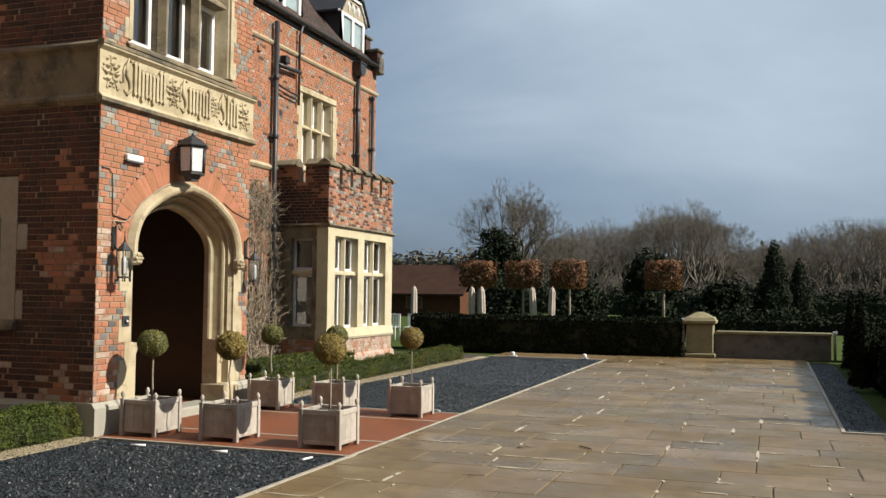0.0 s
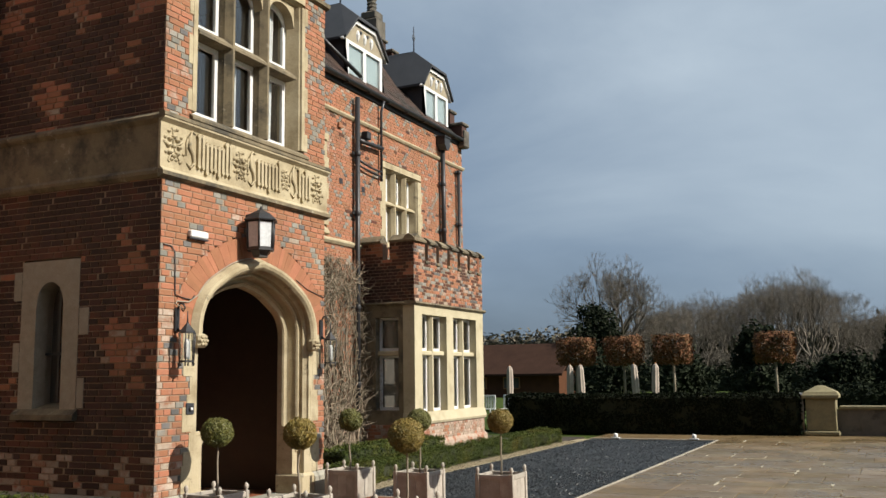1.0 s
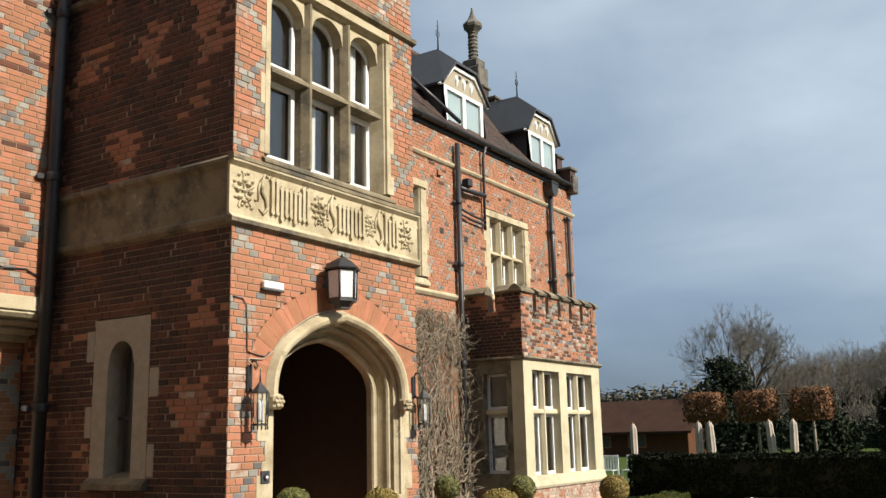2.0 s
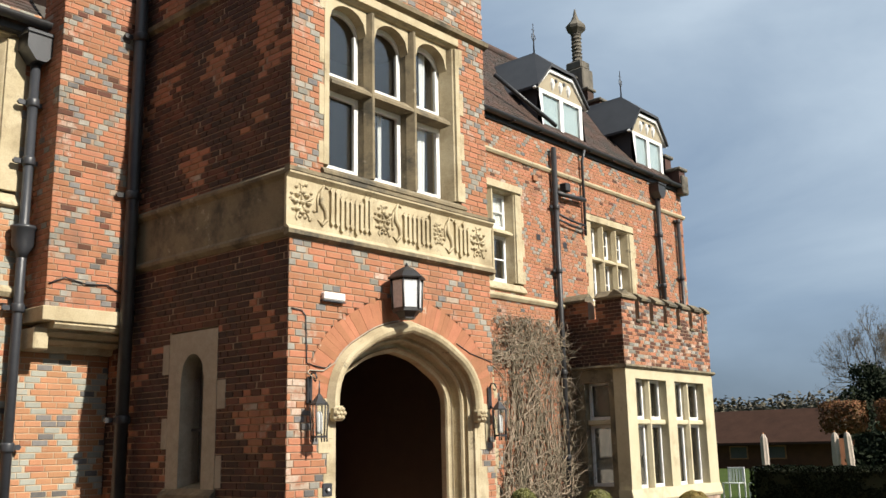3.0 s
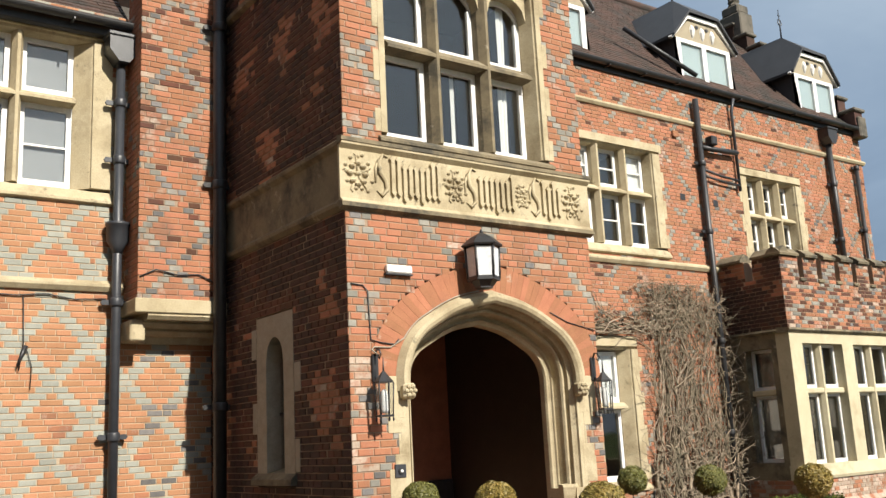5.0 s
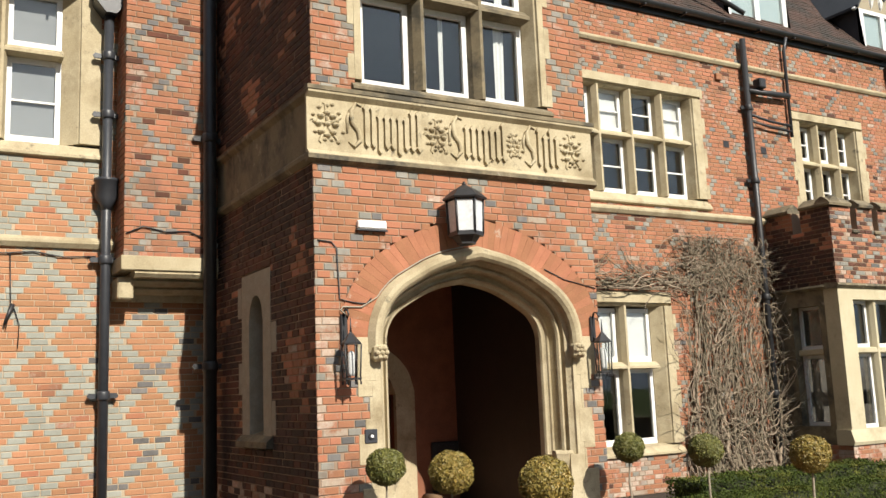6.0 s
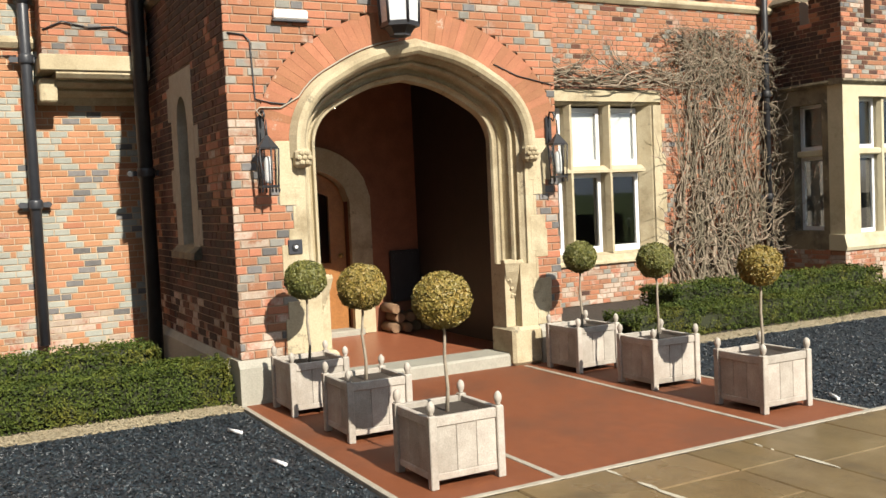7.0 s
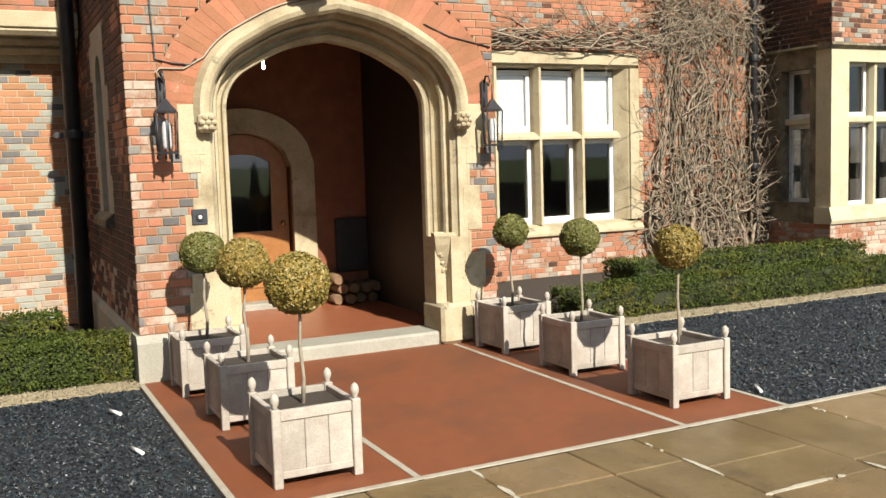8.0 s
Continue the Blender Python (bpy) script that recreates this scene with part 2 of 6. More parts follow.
FAR_WALL = surface("far_brick_wall", (0.121, 0.055, 0.0303), (0.088, 0.0413, 0.0248), 2, 0.95, 0.2, 20, spec=0.05)
PIER_STONE = surface("lichened_pier_stone", (0.30, 0.26, 0.14), (0.22, 0.19, 0.11), 5, 0.9, 0.4, 60, (0.13, 0.12, 0.07), 3, (0.5, 0.7))
ALU = surface("spotlight_aluminium", (0.75, 0.75, 0.75), (0.68, 0.68, 0.68), 8, 0.35, 0, 30)
LOG = surface("cut_log", (0.21, 0.13, 0.065), (0.13, 0.08, 0.045), 10, 0.9, 0.3, 60, vary=0.3)
BRASS = surface("dull_brass", (0.45, 0.33, 0.14), (0.38, 0.27, 0.11), 8, 0.4, 0, 40, metal=1.0)


def glazing(name, gloss, tint):
    m = bpy.data.materials.new(name)
    m.use_nodes = True
    n, l = m.node_tree.nodes, m.node_tree.links
    n.clear()
    out, mix, clear, shine = (n.new("ShaderNode" + k) for k in ("OutputMaterial", "MixShader", "BsdfTransparent", "BsdfGlossy"))
    clear.inputs["Color"].default_value = (*tint, 1)
    shine.inputs["Roughness"].default_value = 0.03
    edge = n.new("ShaderNodeLayerWeight")
    power = n.new("ShaderNodeMath")
    power.operation = "POWER"
    power.inputs[1].default_value = 4.0
    l.new(edge.outputs["Facing"], power.inputs[0])
    add = n.new("ShaderNodeMath")
    add.operation = "MULTIPLY_ADD"
    add.use_clamp = True
    add.inputs[1].default_value = 0.8
    add.inputs[2].default_value = gloss
    l.new(power.outputs[0], add.inputs[0])
    l.new(add.outputs[0], mix.inputs["Fac"])
    l.new(clear.outputs[0], mix.inputs[1])
    l.new(shine.outputs[0], mix.inputs[2])
    l.new(mix.outputs[0], out.inputs["Surface"])
    return m


GLASS = glazing("window_glass", 0.09, (0.96, 0.97, 0.97))
LAMP_GLASS = surface("milky_lamp_glass", (0.72, 0.74, 0.76), (0.62, 0.64, 0.66), 6, 0.25, 0, 30)
BULB = bpy.data.materials.new("lit_bulb")
BULB.use_nodes = True
BULB.node_tree.nodes["Principled BSDF"].inputs["Emission Color"].default_value = (1.0, 0.8, 0.5, 1)
BULB.node_tree.nodes["Principled BSDF"].inputs["Emission Strength"].default_value = 12.0


# ---- geometry helpers ----
class Geo:
    """Collects faces of several materials for one mesh."""

    def __init__(self, at=None):
        self.v, self.f, self.m, self.s, self.at = [], [], [], [], at

    def add(self, verts, faces, mi=0, smooth=False):
        k = len(self.v)
        if self.at is not None:
            verts = [tuple(self.at @ Vector(p)) for p in verts]
        self.v += verts
        for q in faces:
            self.f.append([k + i for i in q])
            self.m.append(mi)
            self.s.append(smooth)
        return self

    def box(self, a, b, mi=0):
        (x0, y0, z0), (x1, y1, z1) = a, b
        v = [(x0, y0, z0), (x1, y0, z0), (x1, y1, z0), (x0, y1, z0), (x0, y0, z1), (x1, y0, z1), (x1, y1, z1), (x0, y1, z1)]
        return self.add(v, [(0, 3, 2, 1), (4, 5, 6, 7), (0, 1, 5, 4), (1, 2, 6, 5), (2, 3, 7, 6), (3, 0, 4, 7)], mi)

    def soft(self, a, b, c=0.006, mi=0):
        """A box with chamfered edges."""
        lo, hi = [min(p, q) for p, q in zip(a, b)], [max(p, q) for p, q in zip(a, b)]
        bm = bmesh.new()
        bmesh.ops.create_cube(bm, size=1)
        for p in bm.verts:
            p.co = Vector([(lo[i] + hi[i]) / 2 + p.co[i] * (hi[i] - lo[i]) for i in range(3)])
        c = min(c, 0.45 * min(hi[i] - lo[i] for i in range(3)))
        bmesh.ops.bevel(bm, geom=list(bm.edges), offset=c, segments=1, affect="EDGES")
        bm.verts.index_update()
        self.add([tuple(p.co) for p in bm.verts], [[p.index for p in q.verts] for q in bm.faces], mi)
        bm.free()
        return self

    def prism(self, poly, axis, a, b, mi=0):
        """A polygon of the two other axes, in order x, y, z, drawn out along axis from a to b."""
        n = len(poly)
        put = {"x": lambda p, d: (d, p[0], p[1]), "y": lambda p, d: (p[0], d, p[1]), "z": lambda p, d: (p[0], p[1], d)}[axis]
        v = [put(p, a) for p in poly] + [put(p, b) for p in poly]
        return self.add(v, [tuple(range(n)), tuple(range(2 * n - 1, n - 1, -1))] + [(i, i + n, (i + 1) % n + n, (i + 1) % n) for i in range(n)], mi)

    def tube(self, pts, r, n=6, mi=0, cap=True):
        pts = [Vector(p) for p in pts]
        rs = r if isinstance(r, (list, tuple)) else [r] * len(pts)
        v = []
        for i, p in enumerate(pts):
            d = (pts[min(i + 1, len(pts) - 1)] - pts[max(i - 1, 0)]).normalized()
            side = d.cross(Vector((0, 0, 1)) if abs(d.z) < 0.9 else Vector((1, 0, 0))).normalized()
            up = side.cross(d)
            v += [tuple(p + rs[i] * (math.cos(2 * math.pi * k / n) * side + math.sin(2 * math.pi * k / n) * up)) for k in range(n)]
        f = [(i * n + k, i * n + (k + 1) % n, (i + 1) * n + (k + 1) % n, (i + 1) * n + k) for i in range(len(pts) - 1) for k in range(n)]
        self.add(v, f, mi, True)
        if cap:
            k0 = len(self.v) - len(v)
            for ring in (range(n), range(len(v) - 1, len(v) - n - 1, -1)):
                self.f.append([k0 + k for k in ring])
                self.m.append(mi)
                self.s.append(False)
        return self

    def lathe(self, prof, c=(0, 0, 0), n=16, mi=0, twist=0.0):
        v = [(c[0] + r * math.cos(2 * math.pi * k / n + twist * i), c[1] + r * math.sin(2 * math.pi * k / n + twist * i), c[2] + z)
             for i, (r, z) in enumerate(prof) for k in range(n)]
        f = [(i * n + k, i * n + (k + 1) % n, (i + 1) * n + (k + 1) % n, (i + 1) * n + k) for i in range(len(prof) - 1) for k in range(n)]
        f += [tuple(range(n - 1, -1, -1)), tuple(range(len(v) - n, len(v)))]
        return self.add(v, f, mi, n > 8)

    def strip(self, rows, mi=0, smooth=True, close=False):
        """Skins a list of rows of points."""
        n = len(rows[0])
        v = [tuple(p) for r in rows for p in r]
        f = [(i * n + k, i * n + k + 1, (i + 1) * n + k + 1, (i + 1) * n + k) for i in range(len(rows) - 1) for k in range(n - 1)]
        if close:
            f += [(i * n + n - 1, i * n, (i + 1) * n, (i + 1) * n + n - 1) for i in range(len(rows) - 1)]
        return self.add(v, f, mi, smooth)

    def mesh(self, name, mats):
        me = bpy.data.meshes.new(name)
        me.from_pydata(self.v, [], self.f)
        for m in mats if isinstance(mats, (list, tuple)) else [mats]:
            me.materials.append(m)
        me.polygons.foreach_set("material_index", self.m)
        me.polygons.foreach_set("use_smooth", self.s)
        if len(self.f) < 6000:
            bm = bmesh.new()
            bm.from_mesh(me)
            bmesh.ops.recalc_face_normals(bm, faces=bm.faces)
            bm.to_mesh(me)
            bm.free()
        me.update()
        return me

    def ob(self, name, mats, parent=None, label="", category="", group="", kind=""):
        o = new(name, self.mesh(name, mats))
        o.parent = parent
        return tagged(o, label, category, group, kind)


def thing(name, label, category, at=(0, 0, 0), group="", kind=""):
    """A top-level Empty that parents the parts of a thing."""
    o = new(name)
    o.location = at
    o.empty_display_size = 0.1
    return tagged(o, label, category, group, kind)


def under(ob_, parent):
    """Parents ob_ to a thing that stands off the origin, leaving it in place."""
    ob_.parent = parent
    ob_.matrix_parent_inverse = Matrix.Translation(parent.location).inverted()
    return ob_


def leaf_cloud(points, size, spread, seed, mi=0, geo=None):
    """Small folded leaves at points with normals: (place, normal)."""
    rnd = random.Random(seed)
    g = geo or Geo()
    for p, nrm in points:
        p = Vector(p) + Vector([rnd.uniform(-spread, spread) for _ in range(3)])
        d = (Vector(nrm) * 1.1 + Vector([rnd.gauss(0, 0.6) for _ in range(3)])).normalized()
        a = d.orthogonal().normalized()
        a = (a * math.cos(rnd.uniform(0, 6.28)) + d.cross(a) * math.sin(rnd.uniform(0, 6.28))).normalized()
        b = d.cross(a)
        s = size * rnd.uniform(0.6, 1.3)
        g.add([tuple(p - a * s), tuple(p + b * s * 0.5 + d * s * 0.2), tuple(p + a * s), tuple(p - b * s * 0.5 + d * s * 0.2)], [(0, 1, 2, 3)], mi)
    return g


# ---- main measures of the house ----
FX, PX, BX = -10.1, -6.79, -8.8     # main front, porch front, bay front
PY0, PY1 = 8.76, 11.92              # porch sides
COURSE, BOND = 0.0692, 0.36
GY0, GY1 = -6.0, 23.9               # ends of the main front
NODE, PITCH = (6.95, 3.127), 0.79                 # a crossing of the grey lattice
brick_data = {}


def brick_shape(w, h, mat, axis, face):
    """One brick with chamfered face edges, centred on its face."""
    key = (round(w, 3), round(h, 3), mat.name, axis, face)
    if key not in brick_data:
        g = Geo()
        brick_into(g, axis, face, 0, -w / 2, w / 2, -h / 2, h / 2, 0)
        brick_data[key] = g.mesh("brick", mat)
    return brick_data[key]


def brick_into(g, axis, face, X, u0, u1, z0, z1, mi):
    rings = []
    for d, i in ((-0.012, 0.0), (-0.004, 0.0), (0.0, 0.004)):
        c = [(u0 + i, z0 + i), (u1 - i, z0 + i), (u1 - i, z1 - i), (u0 + i, z1 - i)]
        rings += [(X + face * d, u, z) if axis == "x" else (u, X + face * d, z) for u, z in c]
    f = [(8, 9, 10, 11)]
    for k in (0, 4):
        f += [(k + i, k + (i + 1) % 4, k + 4 + (i + 1) % 4, k + 4 + i) for i in range(4)]
    g.add(rings, f, mi)


def brick_wall(name, label, axis, X, face, u0, u1, z0, z1, holes=(), thick=0.3, grey=0.9, near=None, tone=None, parent=None, most=300, lattice=0.13, bed=None, burnt=0.12):
    """A bonded brick wall with a recessed mortar body. holes: (u0, u1, z0, z1) or a function of z. near: the stretch whose bricks are parts of their own."""
    rnd = random.Random(name)
    mats = [RED, BLUE, DARKBLUE, PALE, SHADE_DARK, PALE_ORANGE, STAIN_SHADE, ASH]
    body, rest, picked = Geo(), Geo(), []
    rows = int(math.ceil((z1 - z0) / COURSE - 0.01))
    base = round(z0 / COURSE)
    for k in range(rows):
        za, zb = z0 + k * COURSE, min(z0 + (k + 1) * COURSE, z1)
        mid, spans = (za + zb) / 2, [(u0, u1)]
        for h in holes:
            cut = h(mid) if callable(h) else ((h[0], h[1]) if h[2] - 0.01 < mid < h[3] + 0.01 else None)
            if cut:
                spans = [s for a, b in spans for s in ((a, min(b, cut[0])), (max(a, cut[1]), b)) if s[1] - s[0] > 0.005]
        for a, b in spans:
            lo, hi = X - face * thick, X - face * 0.008
            a_, b_ = (a + 0.010 if a == u0 else a), (b - 0.010 if b == u1 else b)
            body.box((min(lo, hi), a_, za) if axis == "x" else (a_, min(lo, hi), za), (max(lo, hi), b_, zb) if axis == "x" else (b_, max(lo, hi), zb))
            course = k + base
            # grey bricks where the two families of diagonals cross this course, red ones between
            v = course * COURSE - NODE[1]
            marks = sorted(NODE[0] + PITCH * (n_ + s_ * v / (12 * COURSE)) for s_ in (-1, 1)
                           for n_ in range(int((a - NODE[0]) / PITCH - s_ * v / (12 * COURSE)) - 2, int((b - NODE[0]) / PITCH - s_ * v / (12 * COURSE)) + 3))
            cells, at_ = [], None
            for c in marks:
                p, q = c - lattice / 2, c + lattice / 2
                if at_ is not None and p - at_ > 0.02:
                    gap = p - at_
                    n_ = max(1, round(gap / 0.20))
                    cuts = [at_ + gap * (i_ + (0.25 * (course % 2 - 0.5) if 0 < i_ < n_ else 0)) / n_ for i_ in range(n_ + 1)]
                    cells += [(x0, x1, False) for x0, x1 in zip(cuts, cuts[1:])]
                if at_ is not None and p < at_:
                    p = at_
                if q - p > 0.02:
                    cells.append((p, q, True))
                at_ = max(q, at_ or q)
            for p, q, on in cells:
                    p, q = max(p + 0.005, a), min(q - 0.005, b)
                    if q - p < 0.02:
                        continue
                    c = (p + q) / 2
                    mi = 0
                    if on and rnd.random() < grey:
                        mi = 2 if rnd.random() < burnt else 1
                    elif rnd.random() < 0.02:
                        mi = 3
                    if tone:
                        mi = tone(c, mid, mi, rnd)
                    d = rnd.uniform(-0.002, 0.002)
                    if near and near[0] < c < near[1] and near[2] < mid < near[3] and len(picked) < most:
                        picked.append((c, mid, q - p, zb - za - 0.010, mi, d))
                    else:
                        brick_into(rest, axis, face, X + d, p, q, za + 0.005, zb - 0.005, mi)
    wall = body.ob(name, bed or MORTAR, parent, label, "wall" if not parent else "", kind="structure" if not parent else "")
    rest.ob("bricks", mats, wall, kind="stuff")
    return wall, [(wall, axis, face, X, b, mats) for b in picked]


loose_bricks = []


def lay(pair):
    loose_bricks.extend(pair[1])
    return pair[0]


# ---- ground ----
g = Geo()
R = 900.0
for a, b in (((-R, -R, -0.4), (R, 26.2, -0.06)), ((-R, 26.2, -0.4), (R, R, 0.0))):
    g.box(a, b)
g.ob("ground", GRASS, None, "short winter lawn reaching to the woods", "ground", kind="structure")

PVX0, PVX1, PVY1 = -3.65, 1.02, 25.9
bed = Geo()
bed.box((PVX0, -14, -0.05), (PVX1, PVY1, -0.012))
bed.box((PVX1, -14, -0.05), (9.0, 12.5, -0.012))
paving = bed.ob("pavement", JOINT, None, "terrace of wet buff sandstone flags with open joints", "pavement", kind="structure")

slate_l = Geo().box((-6.66, -14, -0.055), (PVX0 - 0.05, PY0 - 0.04, -0.022))
slate_l.box((-6.66, 12.28, -0.055), (PVX0 - 0.05, 23.6, -0.022))
slate_l.box((PVX1 + 0.05, 12.55, -0.055), (1.62, 25.2, -0.022))
slate_ground = slate_l.ob("slate_bed", SLATE_BED, None, "beds of dark blue slate chippings beside the terrace", "gravel bed", kind="structure")
e = Geo()
e.soft((PVX0 - 0.05, -14, -0.06), (PVX0, PY0 - 0.04, 0.004), 0.004)
e.soft((PVX0 - 0.05, 12.28, -0.06), (PVX0, 23.6, 0.004), 0.004)
e.soft((PVX1, 12.55, -0.06), (PVX1 + 0.05, 25.2, 0.004), 0.004)
e.soft((PVX1, 12.5, -0.06), (9, 12.55, 0.004), 0.004)
e.soft((-6.70, 23.6, -0.06), (PVX0, 23.68, 0.004), 0.004)
e.ob("kerb", EDGING, None, "thin pale stone edging along the paving", "kerb", kind="structure")
far = Geo().box((-6.7, 23.68, -0.06), (PVX0, 25.9, -0.006))
far.ob("pavement_far", SLAB, None, "wet paved strip before the dark hedge", "pavement", kind="structure")
buff = Geo().box((-6.95, -14, -0.06), (-6.66, PY0, -0.006)).box((-6.95, 12.28, -0.06), (-6.66, 22.6, -0.006)).box((-6.95, 22.6, -0.06), (-6.66, 23.6, -0.02))
buff.ob("gravel_margin", BUFF, None, "narrow margin of buff gravel before the low hedges", "gravel", kind="structure")
soil = Geo().box((FX, -14, -0.2), (-6.95, PY0, -0.004)).box((FX, PY1, -0.2), (-6.95, 24, -0.004))
soil.ob("planting_bed", SOIL, None, "dark planting soil along the house wall", "soil", kind="structure")

# red forecourt with its pale lines
mat_ = Geo().box((-6.95, PY0, -0.06), (PVX0, 12.24, 0.0))
mat_.ob("forecourt", RED_TAR, None, "brick-red bonded forecourt before the porch", "forecourt", kind="structure")
ln = Geo()
for y in (PY0 - 0.02, 9.66, 11.42, 12.26):
    ln.soft((-6.72, y - 0.02, -0.05), (PVX0, y + 0.02, 0.006), 0.003)
ln.soft((PVX0 - 0.045, PY0, -0.05), (PVX0, 12.24, 0.0065), 0.003)
ln.ob("edging_strip", EDGING, None, "thin pale stone strips dividing the red forecourt", "edging", kind="structure")


# ---- porch ----
AY, HW, SPR = 10.46, 0.88, 2.09     # the arch: middle, half width, springing


def arch_half(n1=9, n2=9):
    """The right half of the four-centred arch, from the springing to the apex: (y from the middle, z, outward normal)."""
    r, th, rise = 0.37, radians(60), 0.575
    pts = [(HW - r + r * math.cos(th * i / n1), r * math.sin(th * i / n1)) for i in range(n1 + 1)]
    p0, p3 = Vector(pts[-1]), Vector((0, rise))
    t0, t3 = Vector((-math.sin(th), math.cos(th))), Vector((-math.cos(radians(8)), math.sin(radians(8))))
    d = (p3 - p0).length
    p1, p2 = p0 + t0 * d * 0.40, p3 - t3 * d * 0.50
    for i in range(1, n2 + 1):
        t = i / n2
        q = (1 - t) ** 3 * p0 + 3 * t * (1 - t) ** 2 * p1 + 3 * t * t * (1 - t) * p2 + t ** 3 * p3
        pts.append(tuple(q))
    out = []
    for i, p in enumerate(pts):
        a, b = Vector(pts[max(i - 1, 0)]), Vector(pts[min(i + 1, len(pts) - 1)])
        t = (b - a).normalized()
        nn = Vector((t.y, -t.x))
        if i == 0:
            nn = Vector((1, 0))
        if i == len(pts) - 1:
            nn = Vector((0, 1.04))
        out.append((p[0], p[1], nn.x, nn.y))
    return out


def arch_path(z_foot, off):
    """The arch's line from foot to foot, set outwards by off."""
    half = arch_half()
    right = [(AY + y + nx * off, SPR + z + nz * off) for y, z, nx, nz in half]
    left = [(AY - y - nx * off, SPR + z + nz * off) for y, z, nx, nz in half]
    return [(AY - HW - off, z_foot)] + left[:-1] + right[::-1] + [(AY + HW + off, z_foot)]


def arch_width(z, off):
    """The span that an arch set outwards by off takes at height z."""
    if z < SPR:
        return (AY - HW - off, AY + HW + off)
    best = None
    half = [(y + nx * off, SPR + zz + nz * off) for y, zz, nx, nz in arch_half()]
    for (ya, za), (yb, zb) in zip(half, half[1:]):
        if min(za, zb) <= z <= max(za, zb) and abs(zb - za) > 1e-6:
            best = ya + (yb - ya) * (z - za) / (zb - za)
    return (AY - best, AY + best) if best is not None and best > 0.01 else None


BAND0, BAND1 = 3.72, 4.38
PW = (9.20, 11.42, 4.50, 6.64)      # porch window


def porch_tone(c, z, mi, rnd):
    if z < 0.9 and rnd.random() < 0.42 - 0.3 * z:
        return 3
    if c < PY0 + 0.22 and 1.2 < z < 2.3 and rnd.random() < 0.45:
        return 3
    if z > 6.9 and rnd.random() < 0.25:
        return 3
    if mi in (1, 2) and z < 3.6:
        return 2 if rnd.random() < (0.55 if z < 2.0 else 0.14) else (1 if rnd.random() < 0.62 else 0)
    return mi


def vous_span(z):
    return arch_width(z, 0.597) if z > SPR - 0.02 else None


porch_front = lay(brick_wall("wall_porch_front", "sunlit red brick porch front with blue-grey headers", "x", PX, 1, PY0, PY1, 0.36, BAND0,
                             holes=[lambda z: arch_width(z, 0.27), vous_span], thick=0.26, grey=0.8, near=(PY0, 9.3, 0.3, 3.4), tone=porch_tone))
lay(brick_wall("wall_porch_upper", "red brick upper porch wall with grey lattice", "x", PX, 1, PY0, PY1, BAND1, 8.5,
               holes=[(PW[0], PW[1], BAND1 - 0.02, PW[3])], thick=0.3, grey=0.85, near=(PY0, 9.2, 4.3, 6.0), tone=porch_tone, most=120))


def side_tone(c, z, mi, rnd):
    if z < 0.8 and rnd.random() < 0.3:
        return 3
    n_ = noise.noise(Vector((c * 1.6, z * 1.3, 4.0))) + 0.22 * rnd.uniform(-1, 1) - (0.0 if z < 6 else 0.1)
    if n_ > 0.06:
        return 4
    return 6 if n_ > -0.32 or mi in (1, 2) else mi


SN = (-8.80, -7.92, 1.14, 2.90)     # side niche
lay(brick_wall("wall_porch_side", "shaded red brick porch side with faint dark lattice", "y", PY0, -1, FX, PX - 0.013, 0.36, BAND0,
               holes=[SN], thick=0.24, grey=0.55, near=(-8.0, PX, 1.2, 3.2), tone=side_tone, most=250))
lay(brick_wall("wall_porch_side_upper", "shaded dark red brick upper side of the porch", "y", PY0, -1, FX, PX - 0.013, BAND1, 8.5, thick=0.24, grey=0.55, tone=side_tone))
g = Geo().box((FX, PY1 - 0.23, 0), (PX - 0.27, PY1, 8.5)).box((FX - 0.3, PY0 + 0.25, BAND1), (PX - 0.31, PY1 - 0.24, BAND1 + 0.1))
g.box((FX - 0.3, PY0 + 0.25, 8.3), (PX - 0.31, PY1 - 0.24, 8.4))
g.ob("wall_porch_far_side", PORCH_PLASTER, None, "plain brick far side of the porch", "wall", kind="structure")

# slit window in the porch side
nw = thing("window_6", "narrow arched stone slit window in the shaded porch side", "window", (-8.36, PY0, SN[2]), kind="structure")
sl0, sl1, zs0, zs1 = -8.57, -8.15, 1.32, 2.40


def slit_top(x):
    u = min(1.0, abs(x - (sl0 + sl1) / 2) / ((sl1 - sl0) / 2))
    return zs1 + 0.26 * math.sqrt(1 - u * u)


sf = Geo().box((SN[0], PY0 - 0.004, SN[2] + 0.1), (sl0, PY0 + 0.24, SN[3])).box((sl1, PY0 - 0.004, SN[2] + 0.1), (SN[1], PY0 + 0.24, SN[3]))
xs_ = [sl0 + (sl1 - sl0) * k / 12 for k in range(13)]
for xa_, xb_ in zip(xs_, xs_[1:]):
    sf.prism([(xa_, slit_top(xa_)), (xb_, slit_top(xb_)), (xb_, SN[3]), (xa_, SN[3])], "y", PY0 - 0.004, PY0 + 0.24)
under(sf.ob("window_frame", EDGING), nw)
for x0_, x1_, za_, zb_ in ((SN[1], SN[1] + 0.12, 1.26, 1.60), (SN[1], SN[1] + 0.16, 2.05, 2.36), (SN[0] - 0.12, SN[0], 1.66, 2.0), (SN[0] - 0.14, SN[0], 2.46, 2.8)):
    under(Geo().soft((x0_, PY0 - 0.005, za_), (x1_, PY0 + 0.1, zb_), 0.012).ob("quoin", EDGING), nw)
